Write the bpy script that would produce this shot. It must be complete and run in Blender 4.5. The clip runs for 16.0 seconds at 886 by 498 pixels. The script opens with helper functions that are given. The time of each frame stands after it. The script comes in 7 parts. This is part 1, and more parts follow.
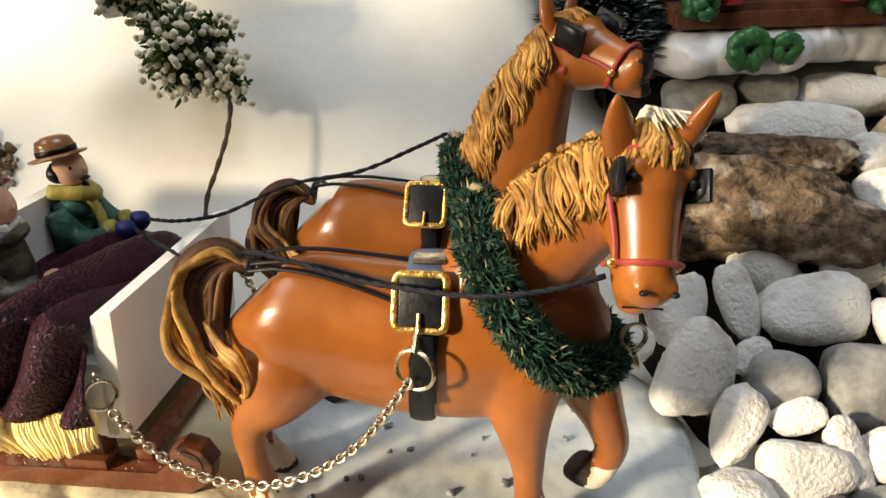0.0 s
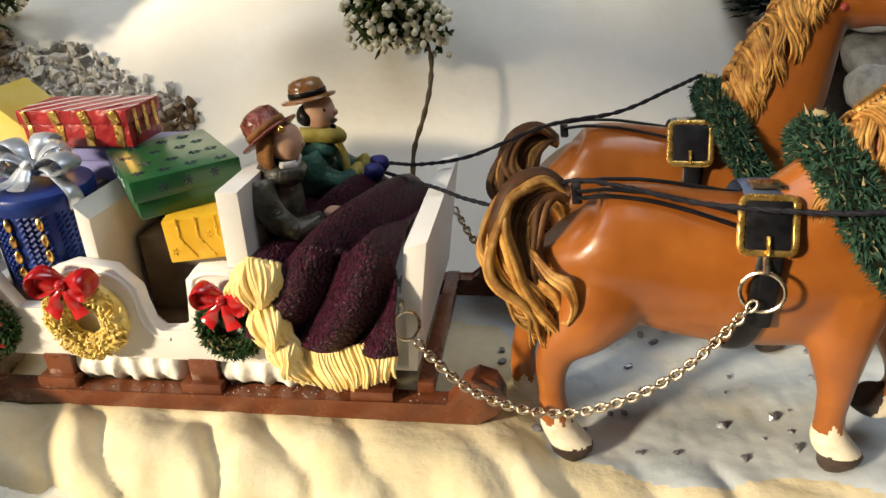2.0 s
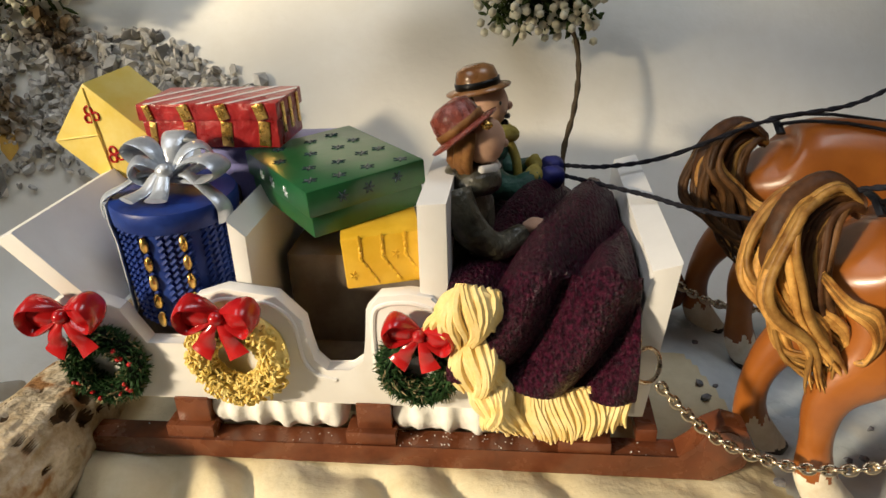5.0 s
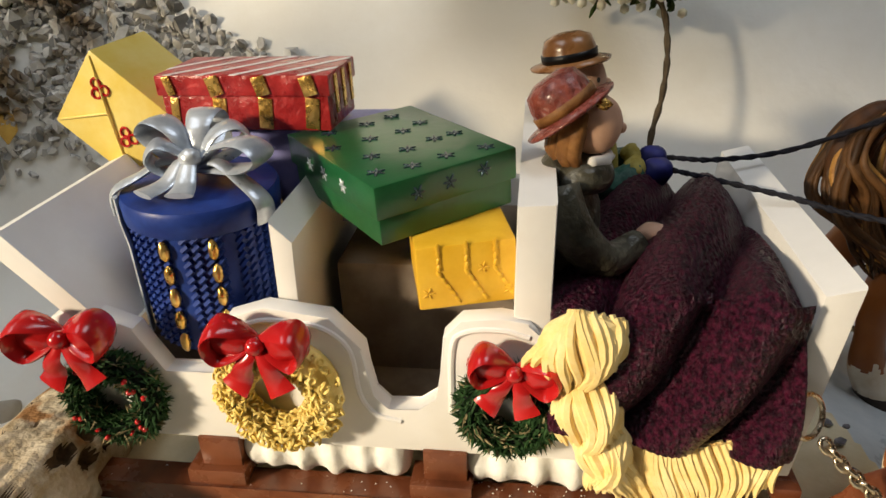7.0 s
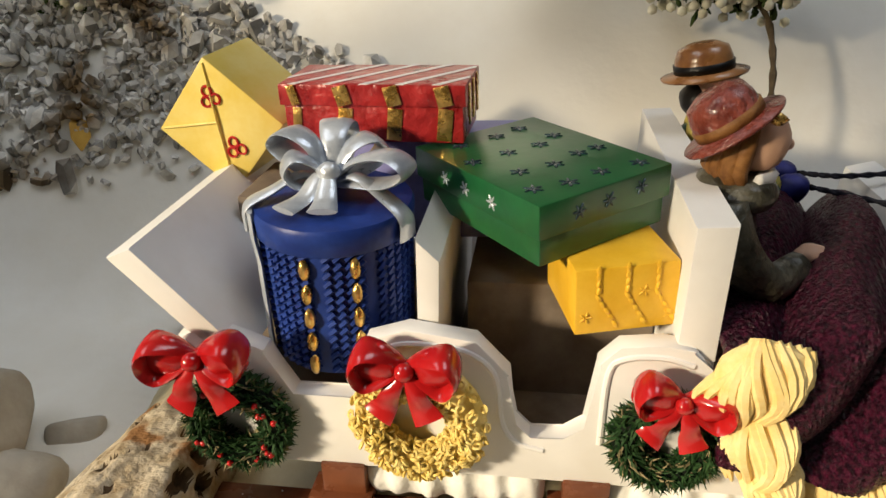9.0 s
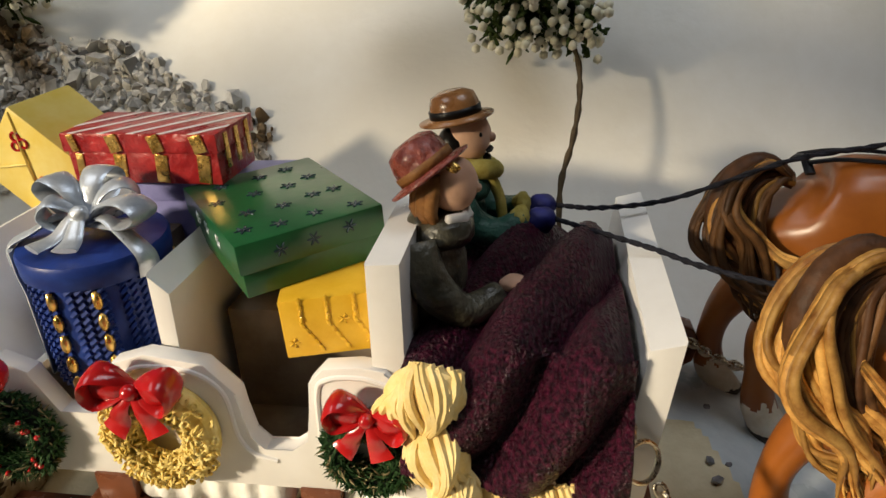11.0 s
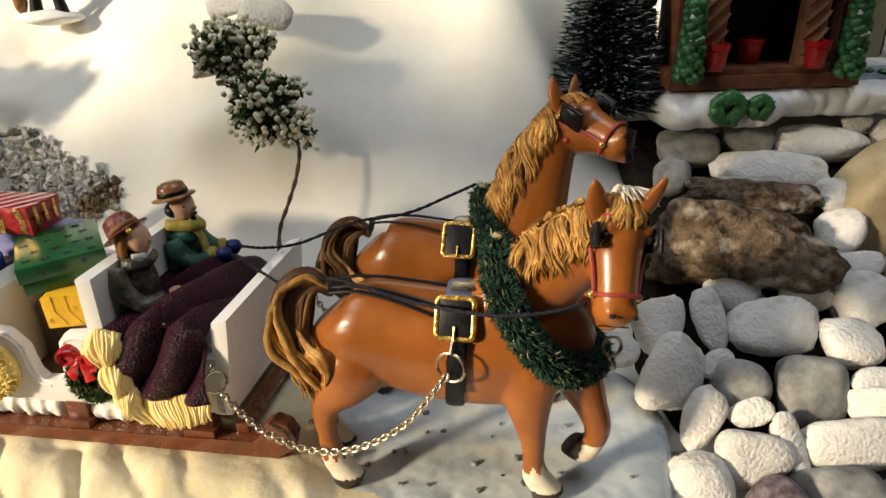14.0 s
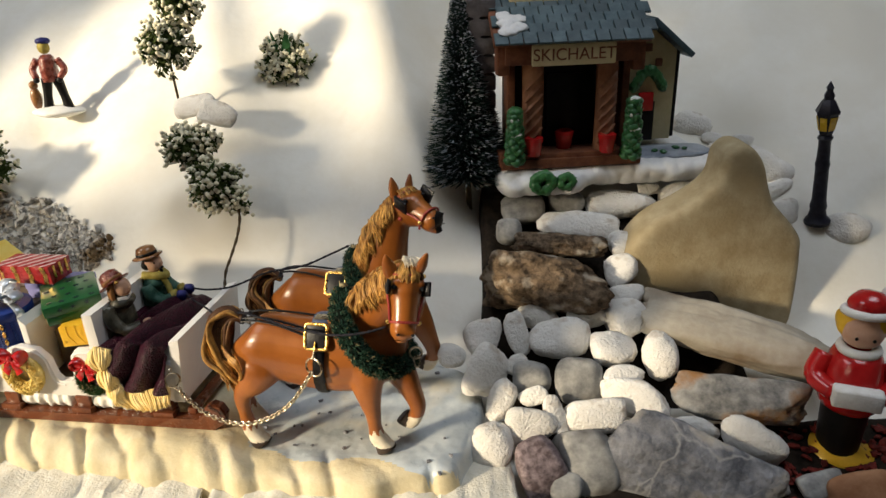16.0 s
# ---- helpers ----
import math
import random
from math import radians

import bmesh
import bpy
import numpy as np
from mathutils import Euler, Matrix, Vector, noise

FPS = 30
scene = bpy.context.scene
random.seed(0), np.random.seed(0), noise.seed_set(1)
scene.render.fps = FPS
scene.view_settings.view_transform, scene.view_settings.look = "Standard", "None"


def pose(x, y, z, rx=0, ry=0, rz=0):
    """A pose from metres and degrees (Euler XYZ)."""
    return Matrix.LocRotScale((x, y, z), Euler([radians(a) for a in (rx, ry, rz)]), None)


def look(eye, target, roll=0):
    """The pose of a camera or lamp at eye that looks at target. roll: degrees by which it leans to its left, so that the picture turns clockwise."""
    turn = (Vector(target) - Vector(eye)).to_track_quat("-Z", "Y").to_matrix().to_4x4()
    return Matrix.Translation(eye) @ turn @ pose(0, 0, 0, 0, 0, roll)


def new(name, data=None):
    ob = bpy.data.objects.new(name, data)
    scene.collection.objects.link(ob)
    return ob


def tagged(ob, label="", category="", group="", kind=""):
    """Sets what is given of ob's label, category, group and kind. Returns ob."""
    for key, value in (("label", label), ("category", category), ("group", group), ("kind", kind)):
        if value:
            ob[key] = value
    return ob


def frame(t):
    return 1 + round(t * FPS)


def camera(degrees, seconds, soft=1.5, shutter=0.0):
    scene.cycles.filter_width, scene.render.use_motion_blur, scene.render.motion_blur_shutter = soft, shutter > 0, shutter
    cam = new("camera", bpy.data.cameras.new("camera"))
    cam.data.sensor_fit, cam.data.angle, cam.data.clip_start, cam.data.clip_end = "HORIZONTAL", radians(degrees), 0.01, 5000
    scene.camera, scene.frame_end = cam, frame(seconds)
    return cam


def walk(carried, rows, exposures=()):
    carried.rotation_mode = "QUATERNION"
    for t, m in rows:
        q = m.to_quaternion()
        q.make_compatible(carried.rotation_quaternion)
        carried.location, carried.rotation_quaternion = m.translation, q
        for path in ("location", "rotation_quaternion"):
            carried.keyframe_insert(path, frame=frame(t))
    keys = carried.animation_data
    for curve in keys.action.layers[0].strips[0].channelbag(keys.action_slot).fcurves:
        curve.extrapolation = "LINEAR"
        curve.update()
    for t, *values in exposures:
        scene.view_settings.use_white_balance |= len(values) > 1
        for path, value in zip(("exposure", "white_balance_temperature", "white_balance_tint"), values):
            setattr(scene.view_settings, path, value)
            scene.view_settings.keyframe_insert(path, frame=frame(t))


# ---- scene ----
cam = camera(65.3, 16.0)
PATH = [
    (0, (-0.0025, 0.0273, 0.1611), (0.0551, 1.8450, -0.6712), -1.17),
    (0.5, (-0.0270, 0.0277, 0.1560), (0.0248, 1.8375, -0.6936), -1.18),
    (1, (-0.0476, 0.0277, 0.1505), (0.0154, 1.8322, -0.7095), -1.06),
    (1.5, (-0.0722, 0.0205, 0.1523), (0.0122, 1.8263, -0.7032), -0.66),
    (2, (-0.0993, 0.0212, 0.1489), (-0.0384, 1.8209, -0.7214), -1.12),
    (2.5, (-0.1264, 0.0254, 0.1506), (-0.0607, 1.8287, -0.7117), -1.39),
    (3, (-0.1503, 0.0229, 0.1515), (-0.1033, 1.8373, -0.6886), -1.44),
    (3.5, (-0.1577, 0.0253, 0.1475), (-0.0860, 1.8328, -0.7055), -1.03),
    (4, (-0.1650, 0.0406, 0.1444), (-0.0594, 1.8620, -0.6750), -0.84),
    (4.2, (-0.1656, 0.0461, 0.1443), (-0.0590, 1.8626, -0.6857), -0.88),
    (6.3, (-0.1717, 0.0909, 0.1246), (-0.0747, 1.8749, -0.7743), -0.64),
    (6.5, (-0.1735, 0.0952, 0.1243), (-0.0832, 1.8850, -0.7636), -0.33),
    (7, (-0.1841, 0.1033, 0.1248), (-0.1003, 1.8881, -0.7738), -0.31),
    (7.5, (-0.1998, 0.1081, 0.1268), (-0.1340, 1.8894, -0.7803), -0.62),
    (8, (-0.2128, 0.1138, 0.1264), (-0.1742, 1.8943, -0.7837), -0.81),
    (8.2, (-0.2157, 0.1150, 0.1265), (-0.1715, 1.9045, -0.7656), -0.56),
    (10.3, (-0.1938, 0.1042, 0.1193), (-0.1143, 1.8989, -0.7596), 0.06),
    (10.5, (-0.1822, 0.1024, 0.1264), (-0.1308, 1.9019, -0.7451), -0.83),
    (11, (-0.1505, 0.0968, 0.1371), (-0.1017, 1.9000, -0.7267), -0.71),
    (11.5, (-0.1189, 0.0843, 0.1435), (-0.0593, 1.8829, -0.7291), -0.66),
    (12, (-0.0985, 0.0684, 0.1501), (-0.0463, 1.8716, -0.7135), -0.52),
    (12.5, (-0.0732, 0.0429, 0.1657), (-0.0532, 1.8560, -0.6784), -1.01),
    (13, (-0.0493, 0.0129, 0.1822), (-0.0173, 1.8349, -0.6421), -0.84),
    (13.5, (-0.0265, -0.0040, 0.1868), (-0.0193, 1.8150, -0.6445), -1.05),
    (14, (-0.0062, -0.0336, 0.2001), (-0.0195, 1.7903, -0.6203), -1.18),
    (14.5, (0.0145, -0.0633, 0.2230), (-0.0047, 1.7633, -0.5915), -1.58),
    (15, (0.0331, -0.0953, 0.2395), (0.0024, 1.7336, -0.5693), -1.99),
    (15.5, (0.0557, -0.1384, 0.2605), (0.0532, 1.6981, -0.5316), -1.26),
    (16, (0.0781, -0.1731, 0.2815), (0.0626, 1.6654, -0.5056), -2.11),
]
walk(cam, [(t, look(eye, target, roll)) for t, eye, target, roll in PATH], exposures=[(0.0, 0.60), (2.0, 0.30), (3.5, -0.02), (6.5, -0.02), (8.0, 0.02), (10.3, -0.12), (11.0, -0.12), (12.5, 0.12), (16.0, 0.16)])

# world, sun, added fill lamps, exposure
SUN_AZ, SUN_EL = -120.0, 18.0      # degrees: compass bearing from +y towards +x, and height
world = bpy.data.worlds.new("daylight")
scene.world = world
world.use_nodes = True
wn = world.node_tree.nodes
sky = wn.new("ShaderNodeTexSky")
sky.sky_type = 'NISHITA'
sky.sun_disc = False
sky.sun_elevation = radians(SUN_EL)
sky.sun_rotation = radians(SUN_AZ)
wn["Background"].inputs["Strength"].default_value = 0.06
world.node_tree.links.new(sky.outputs[0], wn["Background"].inputs["Color"])
sun_data = bpy.data.lights.new("sun", 'SUN')
sun_data.energy, sun_data.angle, sun_data.color = 5.2, radians(6.0), (1.0, 0.84, 0.60)
sun = new("sun", sun_data)
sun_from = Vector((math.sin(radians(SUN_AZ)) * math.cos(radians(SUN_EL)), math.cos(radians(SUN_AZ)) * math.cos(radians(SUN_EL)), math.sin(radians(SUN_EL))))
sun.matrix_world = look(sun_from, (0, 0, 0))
# added fill lamp in an invented high opening, soft light for the hill
high_fill_data = bpy.data.lights.new("high_fill", 'AREA')
high_fill_data.shape, high_fill_data.size, high_fill_data.size_y = 'RECTANGLE', 0.80, 0.50
high_fill_data.energy, high_fill_data.color = 4.6, (0.93, 0.96, 1.0)
high_fill = new("high_fill", high_fill_data)
high_fill.matrix_world = look((-0.94, 0.15, 1.15), (0.05, 0.38, 0.05))
# added overhead fill lamp in the ceiling gap
overhead_fill_data = bpy.data.lights.new("overhead_fill", 'AREA')
overhead_fill_data.shape, overhead_fill_data.size, overhead_fill_data.size_y = 'RECTANGLE', 0.86, 0.76
overhead_fill_data.energy, overhead_fill_data.color = 10.2, (0.87, 0.93, 1.0)
overhead_fill = new("overhead_fill", overhead_fill_data)
overhead_fill.matrix_world = pose(0.50, 0.05, 1.84)
scene.view_settings.exposure = 0.0

# building helpers
TEAM = pose(-0.1, 0.2135, 0, 0, -1.6, -10)     # frame of the sleigh and horses: x forward, y away, z up


def part(name, bm, material, parent=None, label="", smooth=40, mats=()):
    """One mesh object out of a bmesh, under a thing or part."""
    me = bpy.data.meshes.new(name)
    bmesh.ops.recalc_face_normals(bm, faces=bm.faces[:])
    bm.to_mesh(me)
    bm.free()
    for m in (material, *mats):
        me.materials.append(m)
    if smooth:
        me.polygons.foreach_set("use_smooth", [True] * len(me.polygons))
        me.set_sharp_from_angle(angle=radians(smooth))
    ob = new(name, me)
    if parent is not None:
        ob.parent = parent
    if label:
        ob["label"] = label
    return ob


def thing(name, label, category, m=None, group="", kind=""):
    """An empty that carries the parts of one thing."""
    ob = new(name)
    ob.empty_display_size = 0.01
    ob.matrix_world = m if m is not None else Matrix()
    return tagged(ob, label, category, group, kind)


def box(bm, centre, size, bevel=0.0, m=None, seg=2):
    r = bmesh.ops.create_cube(bm, size=1.0)
    vs = r["verts"]
    for v in vs:
        v.co = Vector((v.co.x * size[0], v.co.y * size[1], v.co.z * size[2]))
    if bevel:
        es = list({e for v in vs for e in v.link_edges})
        r = bmesh.ops.bevel(bm, geom=es, offset=bevel, segments=seg, affect='EDGES', profile=0.6)
        vs = list({v for f in r["faces"] for v in f.verts} | {v for v in vs if v.is_valid})
    for v in vs:
        v.co = (m @ v.co if m is not None else v.co) + Vector(centre)
    return vs


def tube(bm, pts, radii, n=12, side=None, mat=0, closed=False):
    """A tube through points. radii: one number or (across, upright) a point; side: the direction of 'across'."""
    pts = [Vector(p) for p in pts]
    rings, ref = [], None
    for i, p in enumerate(pts):
        a = pts[(i - 1) % len(pts)] if closed else pts[max(i - 1, 0)]
        b = pts[(i + 1) % len(pts)] if closed else pts[min(i + 1, len(pts) - 1)]
        t = (b - a).normalized()
        if side is not None:
            s = Vector(side[i] if isinstance(side, list) else side)
        else:
            if ref is None:
                ref = t.orthogonal()
            s = ref
        s = (s - t * s.dot(t)).normalized()
        ref = s
        u = t.cross(s)
        r = radii[i] if isinstance(radii, (list, tuple)) else radii
        ra, rb = r if isinstance(r, (list, tuple)) else (r, r)
        rings.append([bm.verts.new(p + s * (math.cos(k * math.tau / n) * ra) + u * (math.sin(k * math.tau / n) * rb)) for k in range(n)])
    pairs = list(zip(rings, rings[1:] + ([rings[0]] if closed else [])))
    if not closed:
        pairs = list(zip(rings[:-1], rings[1:]))
    for a, b in pairs:
        for k in range(n):
            f = bm.faces.new((a[k], a[(k + 1) % n], b[(k + 1) % n], b[k]))
            f.material_index = mat
    if not closed:
        for ring, p in ((rings[0], pts[0]), (rings[-1], pts[-1])):
            f = bm.faces.new(ring)
            f.material_index = mat
    return [v for ring in rings for v in ring]


def spline(pts, k=6):
    """Points of a smooth curve through pts (Catmull-Rom); each may have any length."""
    P = [np.array(p, float) for p in pts]
    P = [2 * P[0] - P[1]] + P + [2 * P[-1] - P[-2]]
    out = []
    for i in range(1, len(P) - 2):
        for j in range(k):
            t = j / k
            out.append(0.5 * (2 * P[i] + (P[i + 1] - P[i - 1]) * t + (2 * P[i - 1] - 5 * P[i] + 4 * P[i + 1] - P[i + 2]) * t * t + (3 * P[i] - P[i - 1] - 3 * P[i + 1] + P[i + 2]) * t ** 3))
    out.append(P[-2])
    return out


def loft(bm, rows, k=5, n=16, side=(0, 1, 0), mat=0):
    """A smooth tube through rows of x, y, z, half width, half height."""
    c = spline(rows, k)
    return tube(bm, [r[:3] for r in c], [(max(r[3], 1e-4), max(r[4], 1e-4)) for r in c], n, side, mat)


def lathe(bm, profile, n=24, m=None, mat=0):
    """A body turned round z from (radius, height) pairs."""
    rings = []
    for r, z in profile:
        ring = [Vector((r * math.cos(k * math.tau / n), r * math.sin(k * math.tau / n), z)) for k in range(n)]
        rings.append([bm.verts.new(m @ p if m is not None else p) for p in ring])
    for a, b in zip(rings[:-1], rings[1:]):
        for k in range(n):
            bm.faces.new((a[k], a[(k + 1) % n], b[(k + 1) % n], b[k])).material_index = mat
    bm.faces.new(rings[0]).material_index = mat
    bm.faces.new(rings[-1]).material_index = mat
    return [v for r in rings for v in r]


def prism(bm, outline, y0, y1, bevel=0.0, m=None):
    """An outline in x, z extruded from y0 to y1."""
    a = [bm.verts.new((x, y0, z)) for x, z in outline]
    b = [bm.verts.new((x, y1, z)) for x, z in outline]
    fs = [bm.faces.new(a), bm.faces.new(b[::-1])]
    n = len(a)
    for i in range(n):
        fs.append(bm.faces.new((a[i], b[i], b[(i + 1) % n], a[(i + 1) % n])))
    vs = a + b
    if bevel:
        es = [e for f in fs[:2] for e in f.edges]
        r = bmesh.ops.bevel(bm, geom=list(set(es)), offset=bevel, segments=2, affect='EDGES', profile=0.6)
        vs = list({v for f in r["faces"] for v in f.verts} | {v for v in vs if v.is_valid})
    if m is not None:
        for v in vs:
            v.co = m @ v.co
    return vs


def torus(bm, R, r, n=24, k=8, m=None, squash=1.0, mat=0):
    pts = [Vector((R * math.cos(i * math.tau / n), R * squash * math.sin(i * math.tau / n), 0)) for i in range(n)]
    vs = tube(bm, pts, r, k, [(p.normalized()) for p in pts], mat, closed=True)
    if m is not None:
        for v in vs:
            v.co = m @ v.co
    return vs


def lump(bm, centre, size, seed=0, rough=0.16, freq=1.6, sub=3, m=None, flat=1.0, mat=0):
    """A stone-like or cloth-like lump of full sizes size."""
    r = bmesh.ops.create_icosphere(bm, subdivisions=sub, radius=1.0)
    off = Vector((seed * 3.7, seed * 1.3, seed * 7.1))
    for v in r["verts"]:
        d = v.co.normalized()
        s = 1 + rough * noise.noise(d * freq + off) * 2 + rough * 0.35 * noise.noise(d * freq * 3 + off)
        q = Vector([math.copysign(abs(c) ** flat, c) for c in d]) * s
        q = Vector((q.x * size[0] / 2, q.y * size[1] / 2, q.z * size[2] / 2))
        v.co = (m @ q if m is not None else q) + Vector(centre)
    if mat:
        for f in {f for v in r["verts"] for f in v.link_faces}:
            f.material_index = mat
    return r["verts"]


def fused(bm, voxel, smooth=4, name="fused"):
    """The mesh of a bmesh of closed bodies, melted into one skin."""
    me = bpy.data.meshes.new(name)
    bm.to_mesh(me)
    bm.free()
    ob = new(name, me)
    mod = ob.modifiers.new("skin", 'REMESH')
    mod.mode, mod.voxel_size = 'VOXEL', voxel
    if smooth:
        sm = ob.modifiers.new("soft", 'SMOOTH')
        sm.factor, sm.iterations = 0.5, smooth
    dg = bpy.context.evaluated_depsgraph_get()
    out = bpy.data.meshes.new_from_object(ob.evaluated_get(dg))
    bpy.data.objects.remove(ob)
    bpy.data.meshes.remove(me)
    return out


# materials
def surface(name, c1, c2, rough=0.5, scale=60.0, bump=0.2, bscale=400.0, metal=0.0, coat=0.0, mix=(0.35, 0.65), c3=None, c3scale=15.0, c3mix=(0.5, 0.7), dist=0.0006, rvar=0.15, random=0.0, sheen=0.0, sub=0.0, coord="Object", island=0.0, spec=None, veins=None):
    """Paint, stone, cloth: two colours mixed by noise, a third in larger patches, fine relief."""
    m = bpy.data.materials.new(name)
    m.use_nodes = True
    nt = m.node_tree
    N, L = nt.nodes, nt.links
    b = N["Principled BSDF"]
    tc = N.new("ShaderNodeTexCoord")
    n1 = N.new("ShaderNodeTexNoise")
    n1.inputs["Scale"].default_value, n1.inputs["Detail"].default_value, n1.inputs["Roughness"].default_value = scale, 8, 0.65
    L.new(tc.outputs[coord], n1.inputs["Vector"])
    r = N.new("ShaderNodeValToRGB")
    r.color_ramp.elements[0].position, r.color_ramp.elements[1].position = mix
    r.color_ramp.elements[0].color, r.color_ramp.elements[1].color = (*c1, 1), (*c2, 1)
    L.new(n1.outputs[0], r.inputs[0])
    col = r.outputs[0]
    if c3:
        n3 = N.new("ShaderNodeTexNoise")
        n3.inputs["Scale"].default_value, n3.inputs["Detail"].default_value = c3scale, 6
        L.new(tc.outputs[coord], n3.inputs["Vector"])
        r3 = N.new("ShaderNodeValToRGB")
        r3.color_ramp.elements[0].position, r3.color_ramp.elements[1].position = c3mix
        L.new(n3.outputs[0], r3.inputs[0])
        mx = N.new("ShaderNodeMixRGB")
        L.new(r3.outputs[0], mx.inputs[0])
        L.new(col, mx.inputs[1])
        mx.inputs[2].default_value = (*c3, 1)
        col = mx.outputs[0]
    if veins:
        wob = N.new("ShaderNodeTexNoise")
        wob.inputs["Scale"].default_value, wob.inputs["Detail"].default_value = veins[1] * 1.3, 4
        L.new(tc.outputs[coord], wob.inputs["Vector"])
        mv = N.new("ShaderNodeMixRGB")
        mv.blend_type, mv.inputs[0].default_value = 'ADD', 0.05
        L.new(tc.outputs[coord], mv.inputs[1])
        L.new(wob.outputs["Color"], mv.inputs[2])
        vo = N.new("ShaderNodeTexVoronoi")
        vo.feature = 'DISTANCE_TO_EDGE'
        vo.inputs["Scale"].default_value = veins[1]
        L.new(mv.outputs[0], vo.inputs["Vector"])
        rv = N.new("ShaderNodeValToRGB")
        rv.color_ramp.elements[0].position, rv.color_ramp.elements[1].position = 0.0, veins[2]
        rv.color_ramp.elements[0].color, rv.color_ramp.elements[1].color = (0.85, 0.85, 0.85, 1), (0, 0, 0, 1)
        L.new(vo.outputs[0], rv.inputs[0])
        mxv = N.new("ShaderNodeMixRGB")
        L.new(rv.outputs[0], mxv.inputs[0])
        L.new(col, mxv.inputs[1])
        mxv.inputs[2].default_value = (*veins[0], 1)
        col = mxv.outputs[0]
    if random:
        oi = N.new("ShaderNodeObjectInfo")
        hs = N.new("ShaderNodeHueSaturation")
        mr = N.new("ShaderNodeMapRange")
        mr.inputs[3].default_value, mr.inputs[4].default_value = 1 - random, 1 + random * 0.4
        L.new(oi.outputs["Random"], mr.inputs[0])
        L.new(mr.outputs[0], hs.inputs["Value"])
        L.new(col, hs.inputs["Color"])
        col = hs.outputs[0]
    if island:
        ge = N.new("ShaderNodeNewGeometry")
        mi = N.new("ShaderNodeMapRange")
        mi.inputs[3].default_value, mi.inputs[4].default_value = 1 - island, 1 + island * 0.3
        L.new(ge.outputs["Random Per Island"], mi.inputs[0])
        hi = N.new("ShaderNodeHueSaturation")
        L.new(mi.outputs[0], hi.inputs["Value"])
        L.new(col, hi.inputs["Color"])
        col = hi.outputs[0]
    L.new(col, b.inputs["Base Color"])
    mr2 = N.new("ShaderNodeMapRange")
    mr2.inputs[3].default_value, mr2.inputs[4].default_value = max(rough - rvar, 0.03), min(rough + rvar, 1)
    L.new(n1.outputs[0], mr2.inputs[0])
    L.new(mr2.outputs[0], b.inputs["Roughness"])
    b.inputs["Specular IOR Level"].default_value = spec if spec is not None else (0.5 if rough < 0.36 else 0.25 if rough < 0.6 else 0.12)
    b.inputs["Metallic"].default_value = metal
    b.inputs["Coat Weight"].default_value = coat
    b.inputs["Coat Roughness"].default_value = 0.15
    b.inputs["Sheen Weight"].default_value = sheen
    if sub:
        b.inputs["Subsurface Weight"].default_value = sub
        b.inputs["Subsurface Radius"].default_value = (0.006, 0.005, 0.004)
        b.inputs["Subsurface Scale"].default_value = 1.0
    if bump:
        n2 = N.new("ShaderNodeTexNoise")
        n2.inputs["Scale"].default_value, n2.inputs["Detail"].default_value = bscale, 6
        L.new(tc.outputs[coord], n2.inputs["Vector"])
        bp = N.new("ShaderNodeBump")
        bp.inputs["Strength"].default_value, bp.inputs["Distance"].default_value = bump, dist
        L.new(n2.outputs[0], bp.inputs["Height"])
        L.new(bp.outputs[0], b.inputs["Normal"])
    return m


cotton = surface("cotton_wool", (0.80, 0.77, 0.69), (0.86, 0.84, 0.78), 0.95, 25, 0.22, 110, c3=(0.78, 0.74, 0.65), c3scale=7, dist=0.002)
snow_paint = surface("snow_paste", (0.60, 0.51, 0.32), (0.71, 0.63, 0.44), 0.75, 60, 0.6, 420, c3=(0.54, 0.45, 0.27), c3scale=20)
ice_paint = surface("ice_board", (0.40, 0.45, 0.48), (0.58, 0.62, 0.63), 0.30, 45, 0.25, 300, c3=(0.66, 0.62, 0.52), c3scale=25)
pebble_mat = surface("white_pebble", (0.77, 0.74, 0.69), (0.86, 0.84, 0.80), 0.75, 110, 1.0, 520, c3=(0.55, 0.48, 0.40), c3scale=90, c3mix=(0.56, 0.74), random=0.16, dist=0.0014)
grey_stone = surface("grey_stone", (0.20, 0.20, 0.20), (0.50, 0.49, 0.46), 0.75, 60, 0.6, 250, c3=(0.14, 0.13, 0.12), c3scale=40, random=0.2)
brown_stone = surface("brown_stone", (0.035, 0.025, 0.017), (0.24, 0.17, 0.11), 0.8, 150, 1.0, 90, c3=(0.42, 0.36, 0.28), c3scale=60, c3mix=(0.56, 0.66), dist=0.007)
chestnut = surface("chestnut_paint", (0.25, 0.074, 0.011), (0.36, 0.115, 0.018), 0.33, 35, 0.10, 300, coat=0.15, c3=(0.19, 0.052, 0.010), c3scale=30, c3mix=(0.45, 0.8))
mane_mat = surface("mane_paint", (0.26, 0.098, 0.018), (0.68, 0.38, 0.10), 0.45, 170, 0.5, 500, island=0.6)
# brown tail paint, made darker still by shade mixed into the colour
tail_brown_shade = surface("tail_brown_shade", (0.05, 0.022, 0.008), (0.15, 0.070, 0.024), 0.5, 170, 0.5, 500, island=0.5)
tail_dark = surface("tail_shade", (0.035, 0.014, 0.005), (0.09, 0.036, 0.012), 0.55, 170, 0.5, 500)
hoof_mat = surface("hoof_paint", (0.03, 0.022, 0.018), (0.07, 0.05, 0.04), 0.4, 100)
sock_mat = surface("sock_paint", (0.66, 0.57, 0.42), (0.78, 0.72, 0.60), 0.55, 200, 0.3, 600)
white_paint = surface("white_paint", (0.76, 0.74, 0.71), (0.81, 0.79, 0.76), 0.42, 50, 0.12, 350, c3=(0.70, 0.66, 0.60), c3scale=35, c3mix=(0.55, 0.8))
